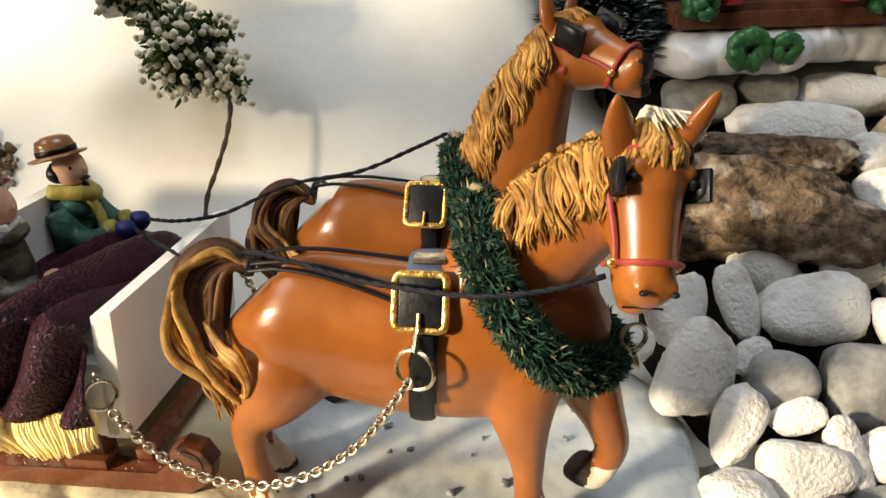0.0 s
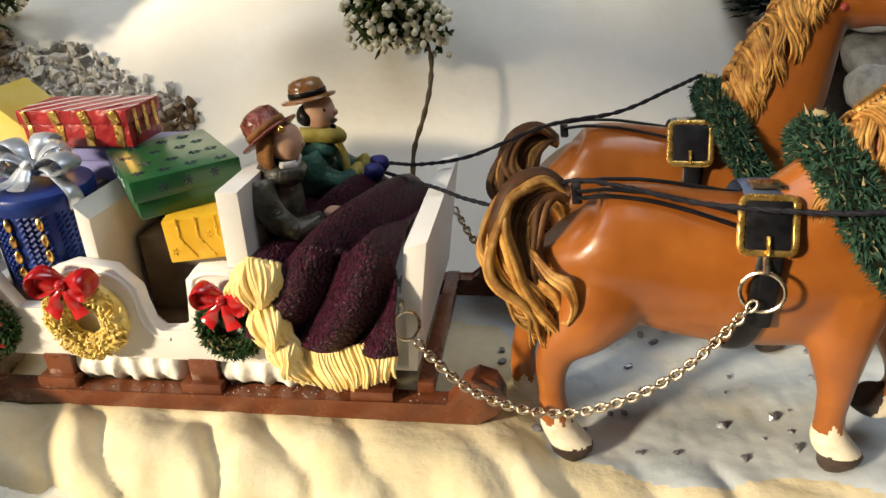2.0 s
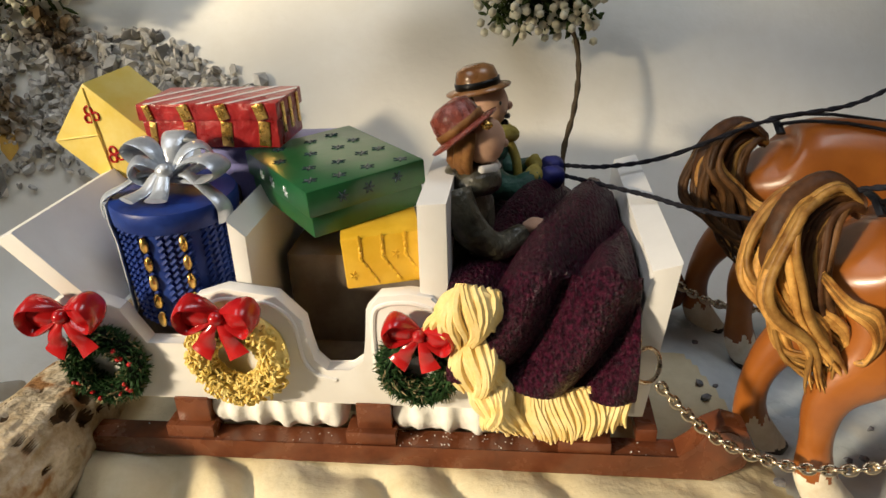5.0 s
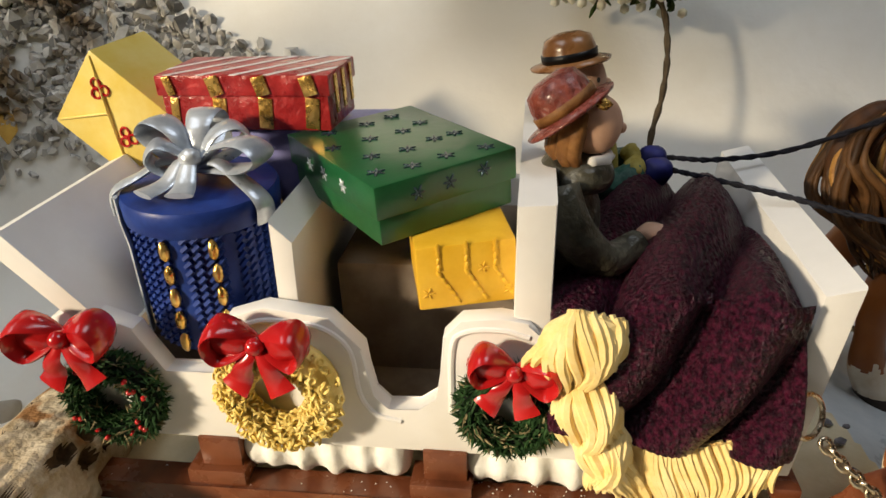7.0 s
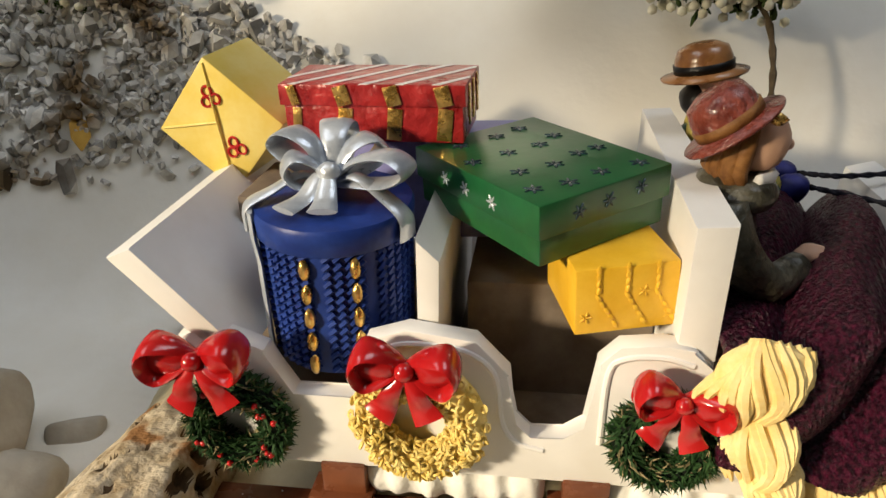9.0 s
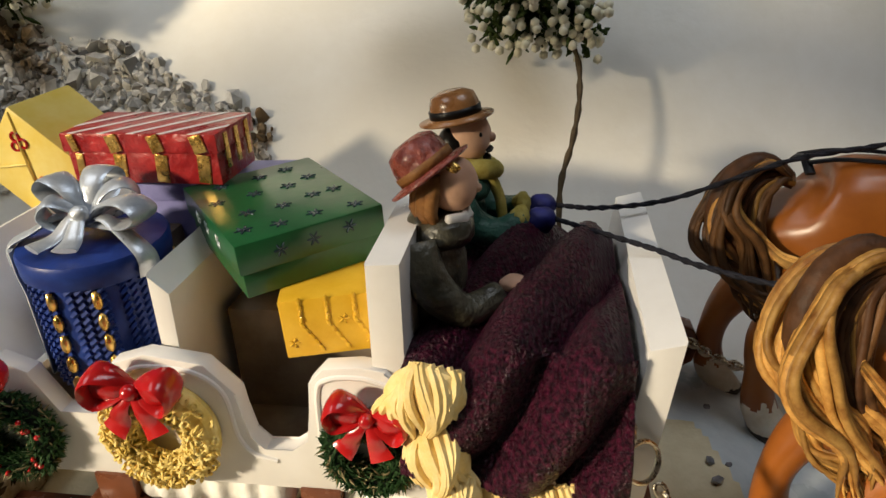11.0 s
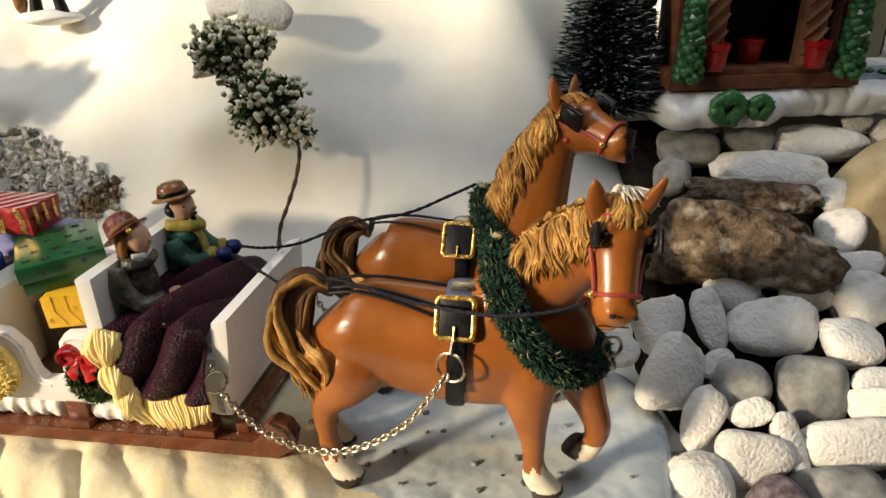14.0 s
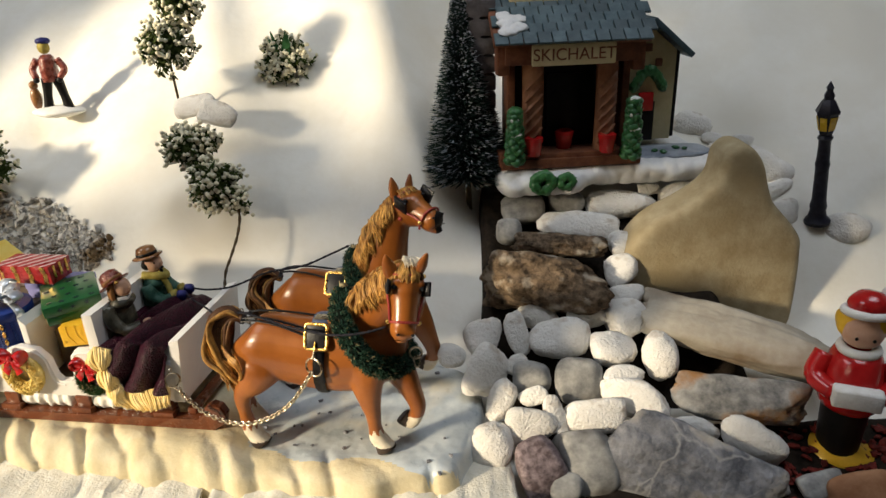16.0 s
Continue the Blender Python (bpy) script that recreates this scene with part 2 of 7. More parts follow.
brown_paint = surface("brown_paint", (0.11, 0.032, 0.014), (0.19, 0.062, 0.026), 0.26, 70, 0.2, 300, c3=(0.08, 0.028, 0.014), c3scale=60)
black_leather = surface("black_strap", (0.004, 0.004, 0.005), (0.012, 0.012, 0.015), 0.4, 150, 0.2, 600)
gold = surface("gold_paint", (0.62, 0.34, 0.06), (0.88, 0.60, 0.20), 0.28, 260, 0.7, 420, metal=0.9)
steel = surface("chain_metal", (0.46, 0.38, 0.27), (0.68, 0.59, 0.45), 0.28, 250, 0.1, 600, metal=1.0)
red_paint = surface("red_paint", (0.36, 0.007, 0.009), (0.50, 0.016, 0.015), 0.22, 60, 0.1, 300, coat=0.3)
gold_leaf = surface("gold_wreath", (0.68, 0.48, 0.10), (0.86, 0.70, 0.27), 0.5, 220, 0.3, 500, random=0.0)
fir_green = surface("fir_green", (0.006, 0.024, 0.007), (0.045, 0.100, 0.034), 0.6, 300, 0.2, 600)
# near-black garland core: depth shade between the needles put into colour
fir_shade = surface("fir_core_shade", (0.002, 0.004, 0.002), (0.006, 0.010, 0.005), 0.8, 200, 0.2, 600)
collar_green = surface("collar_green", (0.007, 0.026, 0.019), (0.035, 0.080, 0.050), 0.6, 250, 0.2, 600)
straw = surface("straw_tips", (0.22, 0.18, 0.09), (0.32, 0.26, 0.15), 0.7, 200)
knit = surface("purple_knit", (0.010, 0.0006, 0.0040), (0.090, 0.0065, 0.029), 0.34, 800, 1.0, 850, dist=0.0030, mix=(0.42, 0.66), spec=0.30)
yarn = surface("cream_yarn", (0.80, 0.57, 0.20), (0.90, 0.73, 0.38), 0.7, 150, 0.3, 700)
blue_paint = surface("blue_paint", (0.010, 0.026, 0.15), (0.02, 0.05, 0.25), 0.4, 120, 0.15, 400)
silver_paint = surface("silver_ribbon", (0.40, 0.44, 0.50), (0.66, 0.70, 0.75), 0.32, 120, 0.5, 300, metal=0.45)
flake_dark = surface("flake_dark", (0.012, 0.035, 0.045), (0.06, 0.10, 0.13), 0.22, 400, 0.3, 600, metal=0.5)
green_wrap = surface("green_wrap", (0.008, 0.075, 0.022), (0.014, 0.12, 0.036), 0.33, 60, 0.12, 300, coat=0.2)
yellow_wrap = surface("yellow_wrap", (0.72, 0.40, 0.02), (0.85, 0.52, 0.05), 0.38, 70, 0.3, 250, coat=0.15)
pale_yellow = surface("pale_yellow_wrap", (0.82, 0.60, 0.10), (0.88, 0.72, 0.24), 0.4, 60, 0.15, 300)
red_wrap = surface("red_wrap", (0.24, 0.008, 0.010), (0.50, 0.03, 0.03), 0.3, 160, 1.0, 260, coat=0.2, dist=0.001)
pink_white = surface("pale_stripe", (0.72, 0.66, 0.64), (0.80, 0.76, 0.74), 0.4, 120)
lavender = surface("lavender_wrap", (0.20, 0.20, 0.46), (0.30, 0.30, 0.58), 0.4, 70)
skin = surface("skin_paint", (0.62, 0.36, 0.24), (0.70, 0.45, 0.32), 0.45, 100)
olive_coat = surface("olive_coat", (0.020, 0.018, 0.011), (0.12, 0.11, 0.075), 0.33, 90, 1.0, 130, dist=0.0032, coat=0.15)
green_coat = surface("green_coat", (0.012, 0.050, 0.036), (0.06, 0.15, 0.11), 0.4, 100, 1.0, 140, dist=0.0028)
mustard = surface("mustard_scarf", (0.32, 0.25, 0.05), (0.48, 0.40, 0.12), 0.65, 200, 0.5, 700)
navy_glove = surface("navy_glove", (0.012, 0.014, 0.09), (0.025, 0.03, 0.17), 0.5, 150)
red_hat = surface("rust_hat", (0.13, 0.022, 0.016), (0.34, 0.075, 0.045), 0.28, 260, 1.0, 330, coat=0.3, dist=0.0016)
brown_hat = surface("brown_hat", (0.17, 0.068, 0.022), (0.34, 0.16, 0.055), 0.28, 90, 0.2, 400, coat=0.2)
hair_brown = surface("hair_paint", (0.16, 0.065, 0.02), (0.34, 0.16, 0.05), 0.5, 250, 0.5, 600)
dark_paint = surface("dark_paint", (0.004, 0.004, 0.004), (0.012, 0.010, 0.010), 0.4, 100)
rose_leather = surface("red_bridle", (0.24, 0.030, 0.026), (0.40, 0.08, 0.06), 0.4, 150)
pad_blue = surface("blue_pad", (0.05, 0.07, 0.14), (0.09, 0.12, 0.20), 0.35, 120, 0.3, 400)
rope_mat = surface("black_cord", (0.008, 0.008, 0.012), (0.022, 0.022, 0.03), 0.6, 400, 0.6, 900)
grime_snow = surface("packed_snow", (0.78, 0.76, 0.70), (0.86, 0.85, 0.81), 0.7, 120, 0.5, 500)

# walls kept dark so that little light bounces back
room_wall = surface("room_wall", (0.16, 0.14, 0.115), (0.20, 0.18, 0.15), 0.85, 6, 0.2, 120)
room_floor = surface("room_wood", (0.10, 0.06, 0.035), (0.17, 0.105, 0.06), 0.5, 14, 0.2, 90)
path_grey = surface("path_grey", (0.14, 0.17, 0.22), (0.34, 0.38, 0.44), 0.35, 70, 0.4, 300)
# sleigh interior: shade on its white paint put into a brown colour
bed_shade = surface("bed_shade", (0.13, 0.10, 0.075), (0.22, 0.175, 0.135), 0.6, 60, 0.3, 300)
foam = surface("styrofoam", (0.68, 0.64, 0.53), (0.78, 0.75, 0.66), 0.8, 200, 0.8, 600, dist=0.001)
soil = surface("soil_shade", (0.010, 0.008, 0.006), (0.03, 0.022, 0.016), 0.95, 120, 0.8, 400)
plaster = surface("sandy_plaster", (0.33, 0.26, 0.15), (0.46, 0.385, 0.25), 0.85, 60, 0.9, 420, c3=(0.38, 0.30, 0.17), c3scale=22)
timber = surface("painted_timber", (0.10, 0.035, 0.020), (0.21, 0.085, 0.045), 0.55, 90, 0.5, 260)
timber_light = surface("carved_timber", (0.20, 0.085, 0.045), (0.32, 0.15, 0.08), 0.5, 90, 0.5, 260)
cream_wall = surface("cream_wall", (0.56, 0.48, 0.27), (0.66, 0.58, 0.36), 0.6, 70, 0.3, 300)
slate_roof = surface("blue_roof", (0.030, 0.060, 0.075), (0.075, 0.12, 0.14), 0.35, 120, 0.3, 300, random=0.35)
snow_gloss = surface("gloss_snow", (0.72, 0.72, 0.72), (0.84, 0.84, 0.85), 0.4, 90, 0.4, 300)
leaf_gloss = surface("gloss_green", (0.012, 0.075, 0.022), (0.05, 0.19, 0.06), 0.35, 160, 0.4, 400)
lamp_iron = surface("black_iron", (0.008, 0.008, 0.014), (0.022, 0.022, 0.035), 0.4, 150, 0.3, 400)
amber = surface("amber_pane", (0.55, 0.33, 0.02), (0.72, 0.47, 0.05), 0.25, 80)
bottle_green = surface("bristle_green", (0.006, 0.014, 0.012), (0.02, 0.04, 0.035), 0.7, 300)
frost = surface("frost_tips", (0.26, 0.28, 0.31), (0.44, 0.46, 0.50), 0.7, 300)
stem_green = surface("dry_stem", (0.022, 0.040, 0.010), (0.08, 0.11, 0.030), 0.8, 200)
blossom = surface("dry_blossom", (0.68, 0.63, 0.44), (0.84, 0.81, 0.66), 0.85, 200, 0.3, 600)
twig = surface("twig_bark", (0.06, 0.042, 0.024), (0.13, 0.095, 0.055), 0.85, 200, 0.6, 500)
chip_mat = surface("stone_chips", (0.50, 0.47, 0.41), (0.82, 0.79, 0.73), 0.8, 100, 0.4, 400, island=0.7, c3=(0.22, 0.15, 0.08), c3scale=26, c3mix=(0.5, 0.62))
glass_chip = surface("grey_chip", (0.10, 0.10, 0.11), (0.30, 0.30, 0.33), 0.2, 200, coat=0.4)
coral_mat = surface("porous_stone", (0.36, 0.26, 0.14), (0.68, 0.59, 0.44), 0.85, 110, 1.0, 420, c3=(0.30, 0.15, 0.06), c3scale=70, c3mix=(0.58, 0.66), dist=0.0012)
pit_mat = surface("pit_shade", (0.030, 0.020, 0.012), (0.13, 0.08, 0.04), 0.9, 300, 0.6, 500)
white_fur = surface("white_fur", (0.76, 0.74, 0.70), (0.86, 0.85, 0.82), 0.8, 200, 0.8, 500)
mulch = surface("red_mulch", (0.05, 0.010, 0.008), (0.20, 0.030, 0.022), 0.6, 300, 0.6, 400)
dry_leaf = surface("dry_leaf", (0.34, 0.18, 0.03), (0.50, 0.30, 0.06), 0.7, 100)

# unseen room added round the display: floor, ceiling, walls; west wall shapes the light
def slab(name, label, centre, size, material):
    bm = bmesh.new()
    box(bm, centre, size)
    return tagged(part(name, bm, material, smooth=0), label, name.split("_")[0], kind="structure")


slab("floor", "brown wooden room floor", (0.4, -0.05, -0.78), (2.8, 2.9, 0.06), room_floor)
bm = bmesh.new()
for x0, x1, y0, y1 in ((-1.0, 0.05, -1.5, 1.4), (0.95, 1.8, -1.5, 1.4), (0.05, 0.95, -1.5, -0.35), (0.05, 0.95, 0.45, 1.4)):
    box(bm, ((x0 + x1) / 2, (y0 + y1) / 2, 1.83), (x1 - x0, y1 - y0, 0.06))
tagged(part("ceiling", bm, room_wall, smooth=0), "added unseen ceiling with a gap for the overhead fill", "ceiling", kind="structure")
slab("wall_north", "added unseen beige room wall, kept dark against bounce light", (0.4, 1.35, 0.525), (2.6, 0.10, 2.55), room_wall)
slab("wall_south", "added unseen beige room wall, kept dark against bounce light", (0.4, -1.45, 0.525), (2.6, 0.10, 2.55), room_wall)
slab("wall_east", "added unseen beige room wall, kept dark against bounce light", (1.75, -0.05, 0.525), (0.10, 2.7, 2.55), room_wall)
# unseen sun mask: blocks and gaps placed where patches of sun should fall
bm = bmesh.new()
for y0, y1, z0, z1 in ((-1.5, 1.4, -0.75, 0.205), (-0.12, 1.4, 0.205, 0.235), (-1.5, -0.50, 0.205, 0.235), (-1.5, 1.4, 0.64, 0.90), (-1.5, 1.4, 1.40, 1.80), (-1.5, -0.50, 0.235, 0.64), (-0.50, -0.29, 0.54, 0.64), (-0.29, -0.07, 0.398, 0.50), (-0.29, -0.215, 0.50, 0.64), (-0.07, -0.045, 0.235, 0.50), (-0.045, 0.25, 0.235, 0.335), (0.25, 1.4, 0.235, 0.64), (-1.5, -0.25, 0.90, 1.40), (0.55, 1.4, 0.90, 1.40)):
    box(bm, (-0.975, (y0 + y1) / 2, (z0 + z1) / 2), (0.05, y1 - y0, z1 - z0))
tagged(part("sun_mask_west", bm, room_wall, smooth=0), "added unseen beige wall with openings cut to shape the sun patches", "wall", kind="structure")
tb = thing("display_table", "plain wooden table under the snowy display", "table", None)
bm = bmesh.new()
box(bm, (0.085, 0.56, -0.078), (1.95, 1.12, 0.030), 0.003)
part("tabletop", bm, room_floor, tb)
for x in (-0.82, 1.00):
    for y in (0.08, 1.04):
        bm = bmesh.new()
        box(bm, (x, y, -0.4215), (0.06, 0.06, 0.657), 0.004)
        part("leg", bm, room_floor, tb)

# ground: one sheet that rises into the cotton hill
def smooth(a, b, x):
    t = min(max((x - a) / (b - a), 0), 1)
    return t * t * (3 - 2 * t)


def hill_z(x, y):
    foot = 0.295 + 0.06 * smooth(-0.15, -0.33, x) + 0.03 * smooth(0.12, 0.3, x)
    d = y - foot
    z = -0.048 + 0.022 * smooth(0.16, 0.28, y)
    z += 0.026 * smooth(0.34, 0.39, x) * smooth(0.25, 0.35, y)
    z += 0.045 * math.exp(-((x + 0.37) / 0.09) ** 2 - ((y - 0.42) / 0.04) ** 2)
    if d > 0:
        z += 0.82 * d * smooth(-0.01, 0.10, d) + 0.03 * smooth(0, 0.05, d)
    ridge = 0.060 - 0.30 * (y - 0.36)
    z += 0.040 * smooth(0.34, 0.42, y) * math.exp(-((x - ridge) / 0.05) ** 2)
    z += 0.020 * smooth(0.40, 0.48, y) * math.exp(-((x + 0.12 + 0.35 * (y - 0.45)) / 0.035) ** 2)
    z -= 0.06 * smooth(0.33, 0.45, y) * math.exp(-((x - 0.13) / 0.05) ** 2)
    z += (0.010 * noise.noise(Vector((x * 9, y * 9, 2.0))) + 0.006 * noise.noise(Vector((x * 24, y * 9, 4.0)))) * smooth(0.0, 0.08, d)
    if y > 0.75:
        z -= 0.35 * (y - 0.75)
    return z


bm = bmesh.new()
xs, ys = np.linspace(-0.88, 1.05, 180), np.linspace(0.02, 1.10, 110)
grid = [[bm.verts.new((x, y, hill_z(x, y))) for x in xs] for y in ys]
for i in range(len(ys) - 1):
    for j in range(len(xs) - 1):
        bm.faces.new((grid[i][j], grid[i][j + 1], grid[i + 1][j + 1], grid[i + 1][j]))
tagged(part("ground", bm, cotton, smooth=180), "white cotton wool sheet rising into a snowy hill", "ground", kind="structure")

# resin base: icy plate with a scalloped snow bank in front of the sleigh
EDGE = [(-0.215, 0.02), (-0.190, -0.012), (-0.165, -0.026), (-0.120, -0.031), (-0.060, -0.0335), (0.0, -0.0350), (0.060, -0.0315), (0.120, -0.0285), (0.155, -0.0225), (0.178, -0.0090), (0.188, 0.012), (0.191, 0.038), (0.190, 0.066), (0.180, 0.092), (0.160, 0.108), (0.12, 0.118), (-0.20, 0.118), (-0.22, 0.08)]
EDGE_C = spline(EDGE + [EDGE[0]], 10)


def inside(u, v):
    """Signed distance to the edge of the base, positive within."""
    d, odd = 1.0, False
    for (a, b) in zip(EDGE_C[:-1], EDGE_C[1:]):
        ax, ay, bx, by = a[0], a[1], b[0], b[1]
        wx, wy = bx - ax, by - ay
        t = min(max(((u - ax) * wx + (v - ay) * wy) / (wx * wx + wy * wy + 1e-12), 0), 1)
        d = min(d, math.hypot(u - ax - t * wx, v - ay - t * wy))
        if (ay > v) != (by > v) and u < ax + (v - ay) / (by - ay) * wx:
            odd = not odd
    return d if odd else -d


def base_z(u, v):
    w = smooth(0.060, 0.020, u)
    front = smooth(0.004, -0.012, v)
    z = -0.0185 + 0.0100 * w
    ph = (u + 0.9 * v) / 0.0305 + 0.8 * noise.noise(Vector((u * 22, 0, 7))) + 0.25 * noise.noise(Vector((u * 60, v * 60, 4)))
    lobe = abs(math.sin(math.pi * ph)) ** 0.95
    amp = (0.0020 + 0.0048 * w) * (0.75 + 0.9 * noise.noise(Vector((u * 30, v * 20, 11))))
    z += amp * (lobe - 0.75) * front * (0.35 + 0.65 * smooth(0.18, 0.10, u))
    z += 0.0006 * noise.noise(Vector((u * 60, v * 60, 0))) + 0.0004 * noise.noise(Vector((u * 220, v * 220, 3)))
    d = inside(u, v) + (0.0036 * (lobe - 0.6) + 0.005 * noise.noise(Vector((u * 35, 5, 1)))) * front
    r = 0.020
    if d < r:
        q = min(max(1 - d / r, 0), 1)
        z -= 0.015 * (1 - math.sqrt(max(0, 1 - q * q))) * (0.5 + 0.5 * w) + (0.022 * min(-d / 0.003, 1) if d < 0 else 0)
    return max(z, -0.046)


bm = bmesh.new()
us, vs = np.arange(-0.222, 0.1965, 0.0017), np.concatenate([np.arange(-0.044, 0.012, 0.0014), np.arange(0.012, 0.126, 0.003)])
ice_faces = []
grid = [[bm.verts.new((u, v, base_z(u, v))) for u in us] for v in vs]
for i in range(len(vs) - 1):
    for j in range(len(us) - 1):
        f = bm.faces.new((grid[i][j], grid[i][j + 1], grid[i + 1][j + 1], grid[i + 1][j]))
        u, v = us[j], vs[i]
        if v + 0.004 * math.sin(u * 90) >= -0.013 + 0.075 * smooth(0.045, 0.02, u):
            ice_faces.append(f)
bm.faces.index_update()
board = thing("snowy_platform", "cream resin base with icy plate and scalloped snow bank", "platform", TEAM)
bi = bm.copy()
keep = {f.index for f in ice_faces}
bmesh.ops.delete(bm, geom=ice_faces, context='FACES')
bi.faces.ensure_lookup_table()
bmesh.ops.delete(bi, geom=[f for f in bi.faces if f.index not in keep], context='FACES')
part("snow_bank", bm, snow_paint, board, "cream scalloped snow bank", smooth=180)
part("ice_plate", bi, ice_paint, board, "pale blue-grey icy plate", smooth=180)

# styrofoam slabs under the front edge
for x0, x1, y, z, sd in ((-0.34, -0.085, 0.180, -0.0325, 1), (-0.078, 0.115, 0.158, -0.0305, 2)):
    fo = thing("foam_slab", "rough white styrofoam slab under the snow bank", "foam slab", None, "foam slabs")
    bm = bmesh.new()
    nx = 70
    rows = []
    for k in range(10):
        a = k / 9
        rr = []
        for i in range(nx + 1):
            x = x0 + (x1 - x0) * i / nx
            front = 0.010 * noise.noise(Vector((x * 22, sd, 0))) + 0.003 * noise.noise(Vector((x * 130, sd, a * 4)))
            if a < 0.5:
                yy, zz = y - 0.018 - front, z - 0.022 * (1 - a * 2)
            else:
                yy, zz = y - 0.018 - front + (a - 0.5) * 2 * 0.09, z
            zz += 0.0040 * noise.noise(Vector((x * 70, yy * 70, sd))) + 0.002 * noise.noise(Vector((x * 300, yy * 300, sd)))
            rr.append(bm.verts.new((x, yy, zz)))
        rows.append(rr)
    for a, b in zip(rows[:-1], rows[1:]):
        for i in range(nx):
            bm.faces.new((a[i], a[i + 1], b[i + 1], b[i]))
    sl = part("slab", bm, foam, fo, smooth=30)
    so = sl.modifiers.new("thick", 'SOLIDIFY')
    so.thickness, so.offset = 0.004, 1

# earth behind the stacked stones, near-black as gap shade; a level step for the chalet
def soil_z(x, y):
    z = min(max(0.72 * (y - 0.245) - 0.018, -0.046), 0.090)
    side = smooth(0.086, 0.112, x) * smooth(0.335, 0.285, x) * smooth(0.53, 0.49, y) * smooth(0.14, 0.17, y)
    return -0.062 + (z + 0.05) * side + 0.002 * noise.noise(Vector((x * 50, y * 50, 5)))


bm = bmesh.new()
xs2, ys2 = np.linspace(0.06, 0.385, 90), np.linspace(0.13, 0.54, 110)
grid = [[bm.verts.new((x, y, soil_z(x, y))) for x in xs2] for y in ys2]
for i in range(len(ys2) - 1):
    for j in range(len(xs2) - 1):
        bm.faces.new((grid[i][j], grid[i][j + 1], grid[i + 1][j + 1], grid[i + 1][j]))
tagged(part("soil_bank", bm, soil, smooth=180), "earth bank behind the stacked stones, near-black as shade in the gaps", "soil", kind="structure")


# earth at the foot of the stones, under the mulch; shade darkens its colour
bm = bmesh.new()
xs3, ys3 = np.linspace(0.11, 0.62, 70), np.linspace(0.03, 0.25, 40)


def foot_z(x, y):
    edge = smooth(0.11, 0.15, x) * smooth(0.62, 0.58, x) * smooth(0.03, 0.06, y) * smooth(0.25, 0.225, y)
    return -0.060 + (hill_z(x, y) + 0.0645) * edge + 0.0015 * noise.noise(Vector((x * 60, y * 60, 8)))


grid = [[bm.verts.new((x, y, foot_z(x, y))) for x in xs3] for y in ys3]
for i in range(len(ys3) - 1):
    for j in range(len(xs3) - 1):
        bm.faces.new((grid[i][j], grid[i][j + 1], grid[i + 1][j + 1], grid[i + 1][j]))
tagged(part("soil_patch", bm, soil, smooth=180), "earth at the foot of the stones, shade put into its dark colour", "soil", kind="structure")
# horses
class HeadFrame:
    """Places on a horse's head: metres along the nose from the poll, across, and out from the forehead."""
    def __init__(self, head_up):
        if head_up:
            self.poll, tip, side = Vector((0.1385, 0.0080, 0.1430)), Vector((0.1645, -0.0085, 0.1300)), Vector((0.58, 0.81, 0))
        else:
            self.poll, tip, side = Vector((0.1560, -0.0050, 0.1275)), Vector((0.1550, -0.0245, 0.0935)), Vector((0.86, 0.51, 0.02))
        self.along = (tip - self.poll).normalized()
        self.side = (side - self.along * side.dot(self.along)).normalized()
        self.out = self.along.cross(self.side)
        self.k = (tip - self.poll).length / 0.0395

    def __call__(self, a, c, o):
        return self.poll + self.along * a * self.k + self.side * c + self.out * o


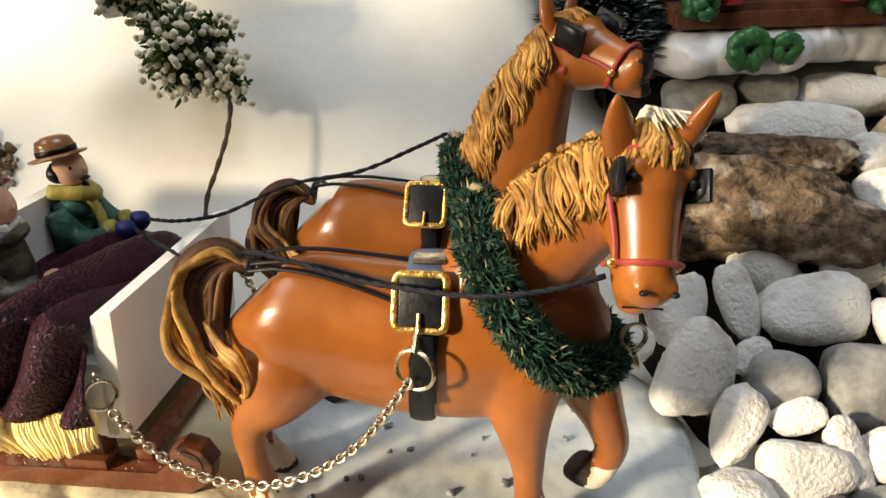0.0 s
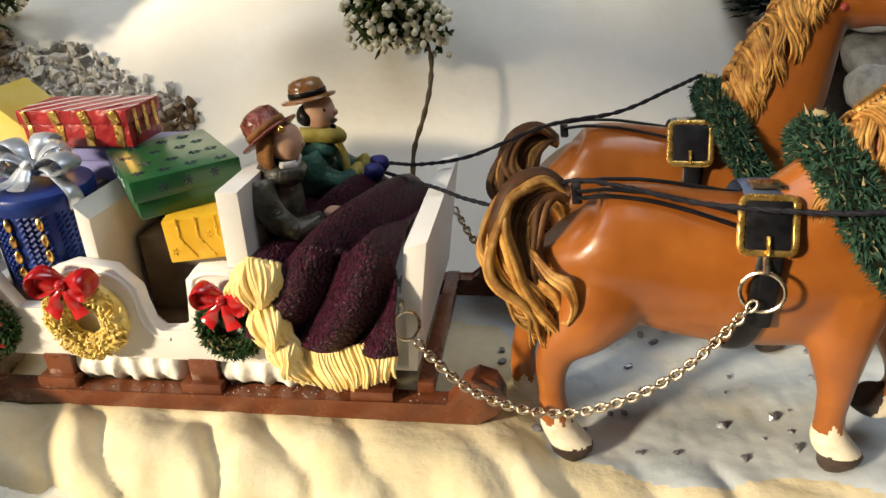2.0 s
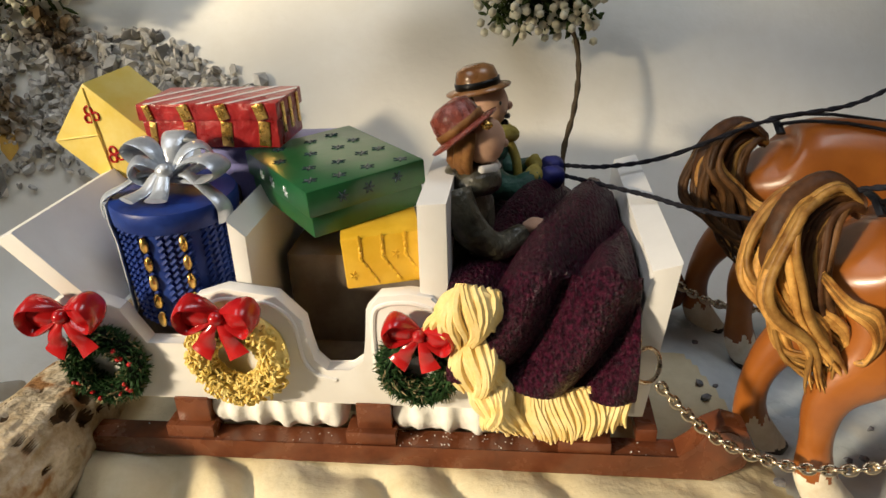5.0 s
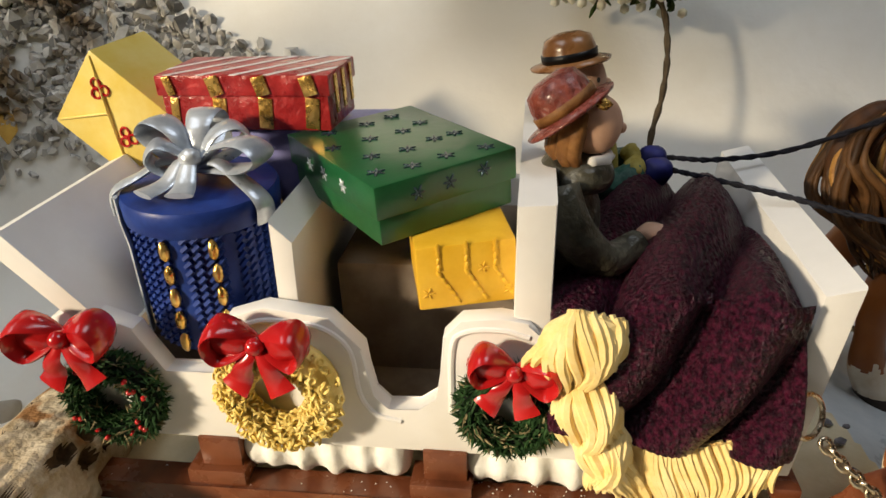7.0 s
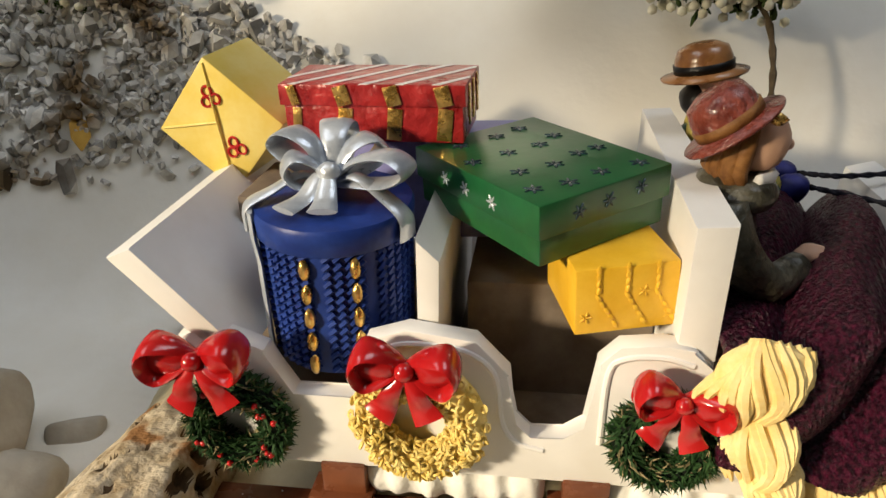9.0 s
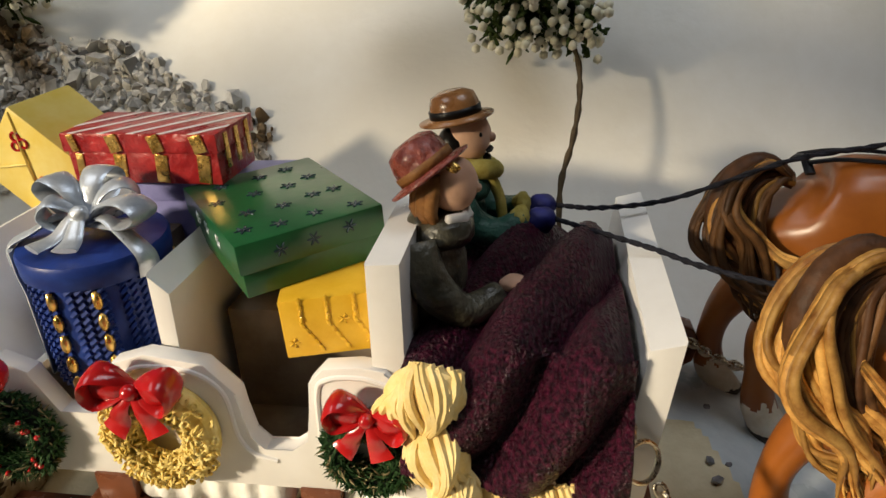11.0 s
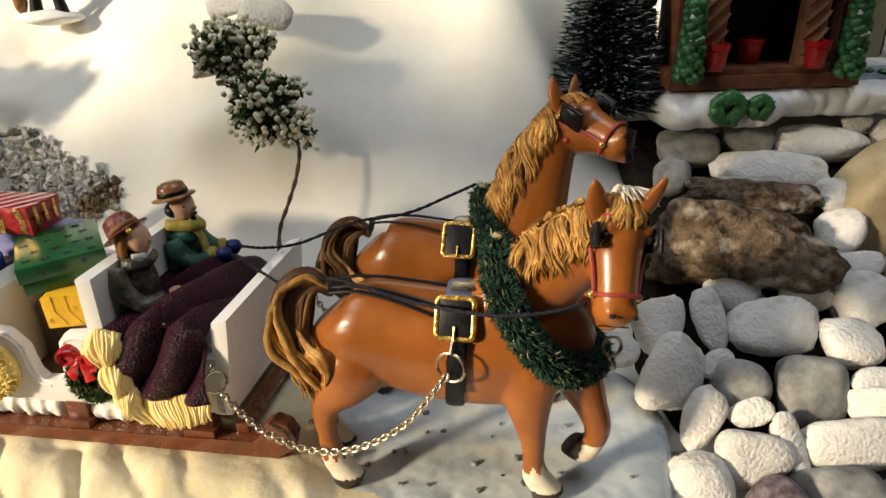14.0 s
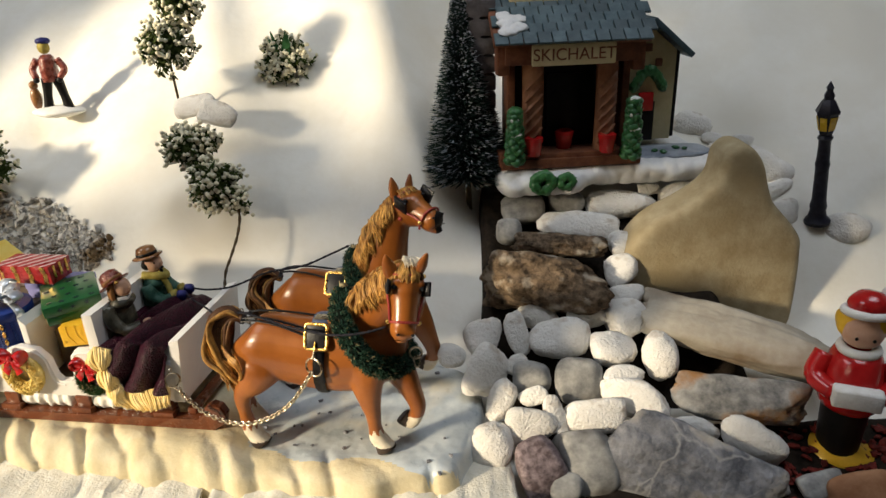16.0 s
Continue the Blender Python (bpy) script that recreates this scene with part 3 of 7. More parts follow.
def horse_body(head_up):
    bm = bmesh.new()
    loft(bm, [(0.043, 0, 0.078, .008, .010), (0.0465, 0, 0.0745, .0145, .0165), (0.055, 0, 0.0715, .0178, .0208), (0.067, 0, 0.0695, .0174, .0226), (0.081, 0, 0.0668, .0176, .0238), (0.095, 0, 0.0650, .0180, .0246), (0.108, 0, 0.0655, .018, .0258), (0.121, 0, 0.067, .0172, .0255), (0.133, 0, 0.068, .0152, .0225), (0.143, 0, 0.067, .0125, .0175), (0.1495, 0, 0.066, .007, .009)], n=24)
    hf = HeadFrame(head_up)
    if head_up:
        neck = [(0.1160, 0, 0.080, .0150, .0200), (0.1225, 0, 0.100, .0135, .0178), (0.1275, 0.001, 0.117, .0118, .0148), (0.1325, 0.003, 0.130, .0104, .0118), (0.1375, 0.006, 0.1400, .0085, .0085)]
    else:
        neck = [(0.1130, 0, 0.078, .0150, .0190), (0.1240, 0, 0.0905, .0140, .0168), (0.1345, -0.001, 0.1020, .0126, .0156), (0.1440, -0.003, 0.1115, .0114, .0136), (0.1530, -0.006, 0.1195, .0098, .0096)]
    loft(bm, neck, n=20)
    rows = [(-0.0030, -.0020, .0060, .0060), (0.0020, -.0010, .0088, .0086), (0.0080, -.0012, .0101, .0112), (0.0145, -.0022, .0098, .0120), (0.0210, -.0010, .0086, .0098), (0.0280, 0, .0077, .0082), (0.0340, 0, .0076, .0080), (0.0385, -.0006, .0068, .0068), (0.0410, -.001, .0042, .0042)]
    loft(bm, [(*hf(a, 0, o), w, d) for a, o, w, d in rows], n=22, side=hf.side)
    for c in (-1, 1):
        lump(bm, hf(0.0120, c * 0.0060, -0.0060), (.0095, .0095, .0130), 0, 0.0)
        lump(bm, hf(0.0085, c * 0.0072, 0.0062), (.0058, .0058, .0055), 0, 0.0)
        lump(bm, hf(0.0365, c * 0.0040, 0.0050), (.0055, .0050, .0055), 0, 0.0)
    lump(bm, hf(0.0405, 0, -0.0036), (.0088, .0070, .0052), 0, 0.0)
    legs = [
        # straight near fore
        [(0.126, -0.009, 0.064, .009, .014), (0.1255, -0.0105, 0.050, .0082, .0105), (0.1265, -0.0115, 0.038, .0062, .0072), (0.1275, -0.0115, 0.029, .0050, .0053), (0.1278, -0.0115, 0.019, .0042, .0046), (0.1288, -0.0115, 0.0115, .0052, .0058), (0.1318, -0.0115, 0.0065, .0054, .0060), (0.1342, -0.0115, 0.0015, .0064, .0076)],
        # lifted far fore
        [(0.138, 0.005, 0.062, .009, .013), (0.1455, 0.003, 0.049, .0080, .0098), (0.1505, 0.002, 0.038, .0062, .0070), (0.1535, 0.002, 0.0275, .0054, .0057), (0.1520, 0.002, 0.0195, .0044, .0047), (0.1490, 0.002, 0.0150, .0050, .0050), (0.1460, 0.002, 0.0155, .0052, .0055), (0.1425, 0.002, 0.0190, .006, .0062)],
        # near hind
        [(0.057, -0.002, 0.069, .0050, .0080), (0.0560, -0.0085, 0.0605, .0102, .0150), (0.0505, -0.0120, 0.051, .0080, .0110), (0.0435, -0.0130, 0.0435, .0060, .0072), (0.0408, -0.0135, 0.0365, .0047, .0056), (0.0410, -0.0135, 0.026, .0041, .0044), (0.0425, -0.0135, 0.015, .0052, .0056), (0.0462, -0.0135, 0.0075, .0056, .0062), (0.0490, -0.0135, 0.0015, .0066, .0082)],
        # far hind, stepping back
        [(0.057, 0.002, 0.068, .0050, .0080), (0.0500, 0.0078, 0.057, .0096, .0140), (0.0435, 0.0095, 0.048, .0076, .0095), (0.0365, 0.0095, 0.041, .0058, .0066), (0.0325, 0.0095, 0.033, .0046, .0050), (0.0310, 0.0095, 0.024, .0043, .0046), (0.0320, 0.0095, 0.015, .0050, .0054), (0.0355, 0.0095, 0.008, .0054, .0060), (0.0385, 0.0095, 0.0015, .0062, .0074)],
    ]
    for leg in legs:
        loft(bm, leg, n=14, k=4)
    # shoulders, haunches, cheeks, brow
    for c, s in (((0.125, -0.010, 0.068), (.030, .012, .038)), ((0.125, 0.010, 0.068), (.030, .012, .038))):
        lump(bm, c, s, 0, 0.0)
    return bm


def paint_horse(me, head_up):
    """Hooves, socks and a dark muzzle, as painted on the figurine."""
    for p in me.polygons:
        c = p.center
        p.use_smooth = True
        if c.x > 0.138 and c.z < 0.030 and c.y > -0.006:
            p.material_index = 2 if c.x < 0.1465 - 0.2 * (0.017 - c.z) else (1 if c.z < 0.0205 else 0)
        elif c.z < 0.0062:
            p.material_index = 2
        elif c.z < 0.0165 + 0.002 * math.sin(c.y * 900 + c.x * 1300):
            p.material_index = 1
        elif head_up and c.x > 0.1640 and c.z > 0.118:
            p.material_index = 4


def lock(bm, p, rng, length, r, sidey=-1, drift=0.006, mat=3, ph=0.0):
    """A painted lock that hangs over the neck from the crest."""
    pts, rad = [], []
    for i in range(8):
        s = i / 7
        pts.append((p[0] + drift * s + 0.0013 * math.sin(ph + 7 * s), p[1] + sidey * (0.0008 + 0.0119 * math.sin(min(s * 1.9, 1.5))), p[2] + 0.0018 * math.sin(min(s * 6, 3.1)) - length * s ** 1.25))
        rad.append(r * (0.6 + 1.2 * s * (1 - s)) * (1 - 0.8 * s ** 4))
    tube(bm, pts, rad, 6, mat=mat)


def horse(name, label, head_up, m):
    me = fused(horse_body(head_up), 0.0009, 14, "horse_skin")
    paint_horse(me, head_up)
    bm = bmesh.new()
    bm.from_mesh(me)
    rng = random.Random(3 if head_up else 5)
    # tail: a thick fall of locks and one that curls aside
    first = len(bm.verts)
    # core and inner strands in a darker colour, as shade between the locks
    core = spline([(0.0450, 0, 0.0895), (0.0345, 0, 0.0930), (0.0250, -0.004, 0.0890), (0.0215, -0.007, 0.078), (0.0265, -0.010, 0.067), (0.0335, -0.0125, 0.058), (0.0385, -0.0140, 0.0520)], 4)
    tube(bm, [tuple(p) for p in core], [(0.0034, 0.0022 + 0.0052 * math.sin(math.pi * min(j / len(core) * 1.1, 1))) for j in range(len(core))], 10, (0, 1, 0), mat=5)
    for i in range(16):
        k, w = rng.uniform(0.68, 0.95), rng.uniform(-1, 1)
        rows = [(0.0445, 0.0015 * w, 0.0895), (0.0345, -0.001 + 0.003 * w, 0.0940), (0.0240, -0.004 + 0.004 * w, 0.0900), (0.0205, -0.007 + 0.003 * w, 0.079), (0.0255, -0.010 + 0.003 * w, 0.068), (0.0335, -0.0125, 0.058)]
        c = spline([(0.0445 - (0.0445 - x) * k, y, 0.080 + (z - 0.080) * k if z > 0.080 else z) for x, y, z in rows], 5)
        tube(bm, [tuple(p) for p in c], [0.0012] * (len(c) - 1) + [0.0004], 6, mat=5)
    clumps = [(rng.uniform(-1, 1) * 0.35 + (q - 5.5) / 6, rng.uniform(-1, 1), rng.uniform(0, 6), rng.uniform(0.0010, 0.0026)) for q in range(12)]
    for i in range(96):
        a, w, ph, wv = clumps[i % 12]
        a, w = a + rng.uniform(-0.20, 0.20), w + rng.uniform(-0.4, 0.4)
        end = rng.uniform(0.86, 1.08)
        rows = [(0.0445, 0.0015 * w, 0.0900), (0.0345 + 0.001 * a, -0.001 + 0.003 * w, 0.0945 + 0.001 * a), (0.0235 + 0.003 * a, -0.004 + 0.005 * w, 0.0905 + 0.001 * a), (0.0195 + 0.0055 * a, -0.008 + 0.005 * w, 0.079 + 0.003 * a), (0.0245 + 0.0075 * a, -0.011 + 0.004 * w, 0.068 + 0.003 * a), (0.0325 + 0.0062 * a, -0.0135 + 0.003 * w, 0.058 + 0.003 * a), (0.0405 * end + 0.003 * a, -0.0150 + 0.002 * w, 0.0485 + rng.uniform(-0.004, 0.007))]
        c = spline(rows, 6)
        n = len(c)
        pts = [(p[0] + wv * math.sin(ph + 0.42 * j) * min(j / 14, 1), p[1] - 0.5 * wv * math.cos(ph + 0.42 * j), p[2] + 0.6 * wv * math.sin(ph + 0.42 * j) * min(j / 14, 1)) for j, p in enumerate(c)]
        r0 = rng.uniform(0.0009, 0.0015)
        tube(bm, pts, [r0 * (0.5 + 2.2 * (j / n) * (1 - j / n)) * (1 if j < n - 4 else 0.25 + 0.2 * (n - 1 - j)) for j in range(n)], 7, mat=6 if head_up and i % 5 else 3)
    for i in range(46):
        a, w = rng.uniform(0, 1), rng.uniform(-1, 1)
        rows = [(0.0445, 0.002 * w, 0.0885), (0.0400 - 0.003 * a, -0.001 + 0.003 * w, 0.0900), (0.0350 - 0.006 * a, -0.003 + 0.004 * w, 0.0855), (0.0340 - 0.008 * a, -0.006 + 0.004 * w, 0.0765), (0.0355 - 0.006 * a, -0.0095 + 0.003 * w, 0.0670), (0.0385 - 0.003 * a, -0.0120, 0.0575), (0.0410, -0.0135, 0.0510 + 0.003 * w)]
        c = spline(rows, 5)
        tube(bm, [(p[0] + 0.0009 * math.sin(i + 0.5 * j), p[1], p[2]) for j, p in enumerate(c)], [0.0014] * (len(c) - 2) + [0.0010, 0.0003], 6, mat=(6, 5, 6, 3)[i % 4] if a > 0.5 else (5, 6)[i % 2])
    for i in range(18):
        a = rng.uniform(-1, 1)
        rows = [(0.031, -0.013, 0.076 + 0.001 * a), (0.038 + 0.001 * a, -0.0165, 0.070 + 0.001 * a), (0.0450 + 0.0018 * a, -0.0190, 0.0675 + 0.0018 * a), (0.0490 + 0.0018 * a, -0.0195, 0.0615 + 0.0010 * a), (0.0470 + 0.0015 * a, -0.0188, 0.0560 + 0.001 * a), (0.0435 + 0.001 * a, -0.0180, 0.0545)]
        c = spline(rows, 4)
        tube(bm, [tuple(p) for p in c], [0.0006 + 0.0003 * math.sin(3 * q / len(c)) for q in range(len(c) - 1)] + [0.0003], 6, mat=3)
    bm.verts.ensure_lookup_table()
    for v in bm.verts[first:]:
        v.co.x = 0.0445 - (0.0445 - v.co.x) * (0.80 if v.co.x < 0.0445 else 0.5)
    if head_up:
        for v in bm.verts[first:]:
            v.co.z = 0.050 + (v.co.z - 0.050) * 0.90
    # ears
    hf = HeadFrame(head_up)
    ears = [((0.1350, 0.0035, 0.1450), (0.1322, 0.0065, 0.1585)), ((0.1415, 0.0135, 0.1445), (0.1425, 0.0190, 0.1570))] if head_up else [((0.1490, -0.0120, 0.1255), (0.1472, -0.0165, 0.1415)), ((0.1635, -0.0080, 0.1265), (0.1705, -0.0120, 0.1410))]
    for k, (base, tip) in enumerate(ears):
        b, t = Vector(base), Vector(tip)
        d = t - b
        w = 1.0 if k == 0 else 0.75
        tube(bm, [b - d * 0.25, b, b + d * 0.25, b + d * 0.5, b + d * 0.75, b + d * 0.92, t], [(.0026, .0022), (.0034 * w, .0024), (.0042 * w, .0024), (.0041 * w, .0021), (.0028 * w, .0015), (.0014, .0009), (.0004, .0003)], 12, hf.side)
    # mane and forelock
    crest = spline([(0.1045, 0, 0.1040), (0.1065, 0, 0.1100), (0.1110, 0, 0.1210), (0.1180, 0.001, 0.1320), (0.1255, 0.003, 0.1405), (0.1320, 0.006, 0.1465)], 10) if head_up else spline([(0.1125, 0, 0.1000), (0.1155, 0, 0.1055), (0.1230, 0, 0.1140), (0.1330, -0.001, 0.1220), (0.1430, -0.003, 0.1275), (0.1520, -0.006, 0.1315)], 10)
    for i, p in enumerate(crest):
        q = i / (len(crest) - 1)
        if i % 3 == 0:
            clump, reach, sway = rng.uniform(-0.002, 0.005), rng.uniform(0.75, 1.15), rng.random() * 6
        for k in range(9):
            long = (0.0225 * (1 - 0.30 * q) if head_up else 0.0165 * (1.1 - 0.25 * q)) * reach * rng.uniform(0.72, 1.06)
            lock(bm, (p[0] + rng.uniform(-.0015, .0015), p[1] + rng.uniform(-.001, .001), p[2] - 0.0012), rng, long, rng.uniform(0.00045, 0.00085), -1, clump + rng.uniform(-0.0012, 0.0012), ph=sway + rng.uniform(-0.5, 0.5))
        lock(bm, (p[0], p[1] + 0.002, p[2] - 0.001), rng, rng.uniform(0.012, 0.02), 0.0015, 1, 0.003, ph=sway)
    for k in range(90):
        sw, e = rng.choice((-1, 1)) * rng.uniform(0.10, 1), rng.uniform(0.55, 1.2)
        pts = [hf(-0.0045, 0.0030 * sw, 0.0010), hf(-0.0030, 0.0045 * sw, 0.0058), hf(0.0010, 0.0062 * sw, 0.0090 - 0.0012 * sw * sw), hf(0.0045 * e, 0.0074 * sw + rng.uniform(-.001, .001), 0.0098 - 0.0030 * sw * sw), hf(0.0078 * e, 0.0080 * sw + rng.uniform(-.001, .001), 0.0098 - 0.0044 * sw * sw)]
        c = spline(pts, 3)
        tube(bm, [tuple(p) for p in c], [rng.uniform(0.0005, 0.0009)] * (len(c) - 2) + [0.0004, 0.0002], 6, mat=5 if sw > 0.75 and not head_up else 3)
    if not head_up:
        for k in range(80):
            a, u, w = rng.uniform(-1, 1), rng.uniform(0.5, 1.15), rng.uniform(-1, 1)
            tube(bm, [hf(-0.0050, 0.0030 * a, 0.0005), hf(-0.0064 + 0.0008 * w, 0.0040 * a + 0.001, 0.0040 * u), hf(-0.0046 + 0.0010 * w, 0.0056 * a + 0.0022, 0.0085 * u), hf(-0.0016 + 0.0016 * w, 0.0066 * a + 0.0030 + 0.0008 * w, 0.0108 * u)], [0.0005, 0.0006, 0.0005, 0.00015], 5, mat=1)
    # eyes and nostrils
    for c in (-1, 1):
        lump(bm, hf(0.0112, c * 0.0082, 0.0068), (.0036, .0036, .0030), 0, 0, mat=4, sub=2)
        lump(bm, hf(0.0382, c * 0.0044, 0.0070), (.0022, .0020, .0016), 0, 0, mat=4, sub=2)
    tube(bm, [tuple(hf(0.0415, c * 0.0058, 0.0008 - 0.03 * abs(c) * 0.01)) for c in np.linspace(-1, 1, 7)], 0.0003, 5, mat=5)
    me2 = bpy.data.meshes.new(name)
    bm.to_mesh(me2)
    bm.free()
    bpy.data.meshes.remove(me)
    for mm in (chestnut, sock_mat, hoof_mat, mane_mat, dark_paint, tail_dark, tail_brown_shade):
        me2.materials.append(mm)
    me2.polygons.foreach_set("use_smooth", [True] * len(me2.polygons))
    ob = new(name, me2)
    ob.matrix_world = m
    return tagged(ob, label, "horse figurine", group="sleigh horses")


NEAR_HORSE = TEAM @ pose(0.002, 0.010, -0.0185)
FAR_HORSE = TEAM @ pose(0.000, 0.078, -0.0185)
horse("horse_figurine", "glossy chestnut resin horse with tan mane, head turned", False, NEAR_HORSE)
horse("horse_figurine", "glossy chestnut resin horse with tan mane, head raised", True, FAR_HORSE)


def needles(bm, centre_line, spread, count, size, rng, mats=(0, 0, 0, 1), lie=0.35):
    """Short flat needles that stand out round a closed or open line of points."""
    n = len(centre_line)
    for i in range(count):
        k = rng.randrange(n - 1)
        a, b = Vector(centre_line[k]), Vector(centre_line[k + 1])
        t = (b - a).normalized()
        p = a.lerp(b, rng.random())
        o = t.orthogonal().normalized()
        o = Matrix.Rotation(rng.uniform(0, math.tau), 3, t) @ o
        p = p + o * spread * rng.uniform(0.75, 1.05)
        d = (o * rng.uniform(0.3, 1) + t * rng.uniform(-1, 1) + Vector((rng.uniform(-lie, lie), rng.uniform(-lie, lie), rng.uniform(-lie, lie)))).normalized()
        s = d.orthogonal().normalized()
        s = Matrix.Rotation(rng.uniform(0, math.tau), 3, d) @ s
        L, w = size * rng.uniform(0.7, 1.3), size * 0.16
        u = d.cross(s)
        v = [bm.verts.new(q) for q in (p - d * L * 0.3 + s * w, p - d * L * 0.3 - s * w * 0.5 + u * w, p - d * L * 0.3 - s * w * 0.5 - u * w, p + d * L * 0.7)]
        mi = mats[rng.randrange(len(mats))]
        for f in ((0, 1, 3), (1, 2, 3), (2, 0, 3)):
            bm.faces.new([v[q] for q in f]).material_index = mi


def strap(bm, pts, width, thick, wide):
    """A flat band along points; wide: direction of its width (one, or one a point)."""
    tube(bm, pts, [(width / 2, thick / 2)] * len(pts), 8, wide)


def back_z(u, y):
    """Height of the horse's back at u, y."""
    us, cz, hw, hh = (0.043, 0.0465, 0.055, 0.067, 0.081, 0.095, 0.108), (0.078, 0.0745, 0.0715, 0.0695, 0.0668, 0.065, 0.0655), (.008, .0145, .0175, .0178, .018, .0182, .018), (.010, .0165, .0208, .0228, .0242, .0248, .0258)
    c, w, h = np.interp(u, us, cz), np.interp(u, us, hw), np.interp(u, us, hh)
    return c + h * math.sqrt(max(0.05, 1 - (y / w) ** 2))


def harness(head_up, m):
    """Girth with buckle and ring, back pad, traces and bridle of one horse."""
    h = thing("harness", "black strap harness with brass buckle and red bridle", "harness", m, "harnesses of the horses")
    u0 = 0.0985 if not head_up else 0.0920
    ring = []
    for k in range(28):
        a = k * math.tau / 28
        ring.append((u0 + 0.003 * math.sin(a), 0.0193 * math.cos(a), 0.0655 + 0.0262 * math.sin(a)))
    bm = bmesh.new()
    tube(bm, ring, [(0.0036, 0.0008)] * 28, 8, (1, 0, 0), closed=True)
    part("girth", bm, black_leather, h)
    bm = bmesh.new()
    top = [(u0 + 0.0015, 0.0202 * math.cos(a), 0.0655 + 0.0275 * math.sin(a)) for a in [radians(x) for x in range(40, 141, 10)]]
    strap(bm, top, 0.013, 0.0016, (1, 0, 0))
    part("back_pad", bm, pad_blue, h)
    bm = bmesh.new()
    box(bm, (u0 + 0.0015, -0.0040, 0.0940), (0.0095, 0.0060, 0.0012), 0.0005)
    part("pad_plate", bm, steel, h, "bright metal plate on the pad")
    # buckle on the near flank
    bz, bx = (0.0860, u0) if not head_up else (0.0888, u0 - 0.0004)
    mt = pose(bx, -0.0150 if not head_up else -0.0158, bz, 66 if not head_up else 58, 0, -3 if not head_up else -4)
    part_frame(bm_new(), 0.0142, 0.0152, 0.0022, gold, h, mt)
    bm = bmesh.new()
    tube(bm, [mt @ Vector((0, -0.0030, 0.0012)), mt @ Vector((0, -0.0082, 0.0018))], 0.0006, 8)
    part("buckle_pin", bm, gold, h)
    bm = bmesh.new()
    box(bm, (0, 0, 0), (0.0118, 0.0140, 0.0012), 0.0004)
    for v in bm.verts:
        v.co = mt @ v.co
    part("buckle_leather", bm, black_leather, h)
    bm = bmesh.new()
    strap(bm, [(bx + 0.001, -0.0196, bz - 0.008), (bx + 0.001, -0.0206, bz - 0.020), (bx + 0.001, -0.0192, bz - 0.030)], 0.0055, 0.0012, (1, 0, 0))
    part("hanging_strap", bm, black_leather, h)
    if not head_up:
        bm = bmesh.new()
        torus(bm, 0.0058, 0.0006, 28, 8, pose(bx - 0.0012, -0.0225, bz - 0.0168, 84, 0, -18))
        part("harness_ring", bm, steel, h, "shiny steel ring")
        bm = bmesh.new()
        tube(bm, [(bx - 0.0005, -0.0195, bz - 0.0075), (bx - 0.001, -0.0228, bz - 0.0112)], 0.0010, 8)
        part("ring_hook", bm, steel, h)
    # traces along the back, two on the near side, one far
    for y0, y1 in ((-0.004, -0.0105), (-0.0065, -0.0135), (0.005, 0.011)):
        if head_up and y0 == -0.0065:
            continue
        us = np.linspace(0.047, u0 - 0.001, 14)
        pts = []
        for u in us:
            y = y0 + (y1 - y0) * ((u - 0.047) / 0.05) ** 1.5
            pts.append((u, y, back_z(u, y) + 0.0009))
        bm = bmesh.new()
        tube(bm, pts, [(0.0010, 0.0006)] * 14, 8, (0, 1, 0))
        part("trace", bm, black_leather, h)
    bm = bmesh.new()
    strap(bm, [(0.047, -0.007, back_z(0.047, -0.007)), (0.0468, -0.003, back_z(0.047, -0.003) + 0.0006), (0.0466, 0, back_z(0.047, 0) + 0.0006), (0.0468, 0.003, back_z(0.047, 0.003) + 0.0006), (0.047, 0.007, back_z(0.047, 0.007))], 0.003, 0.0012, (1, 0, 0))
    part("crupper", bm, black_leather, h)
    # bridle, the same on both heads
    hf = HeadFrame(head_up)
    nose = [(-.0080, -.0050), (-.0084, .0010), (-.0066, .0062), (-.0025, .0086), (.0025, .0086), (.0066, .0062), (.0084, .0010), (.0080, -.0050)]
    bands = [[hf(0.0310, c, o) for c, o in nose], [hf(0.0040, c, o) for c, o in ((-.0096, -.001), (-.0082, .0060), (-.003, .0092), (.003, .0092), (.0082, .0060), (.0096, -.001))]]
    for c in (-1, 1):
        bands.append([hf(0.0020, c * 0.0092, -0.001), hf(0.0090, c * 0.0108, 0.0002), hf(0.0160, c * 0.0104, 0.0010), hf(0.0240, c * 0.0090, 0.0012), hf(0.0310, c * 0.0084, 0.0010)])
        bands.append([hf(0.0030, c * 0.0094, -0.003), hf(0.0085, c * 0.0108, -0.0062), hf(0.0130, c * 0.0100, -0.0105), hf(0.0150, c * 0.0050, -0.0135)])
    for b in bands:
        bm = bmesh.new()
        c = spline([tuple(p) for p in b], 5)
        tube(bm, [tuple(p) for p in c], 0.0008, 8)
        part("bridle_band", bm, rose_leather, h, "dull red bridle strap")
    for c in (-1, 1):
        bm = bmesh.new()
        for k in range(4):
            lump(bm, hf(0.0062 + 0.0022 * k, c * 0.0108, -0.0052 - 0.0003 * k), (.0030, .0024, .0030), k, 0.15, sub=2)
        part("rosette", bm, rose_leather, h, "dull red bridle rosette")
        bm = bmesh.new()
        box(bm, (0, 0, 0), (0.0112, 0.0105, 0.0018) if head_up else (0.0086, 0.0082, 0.0018), 0.0008)
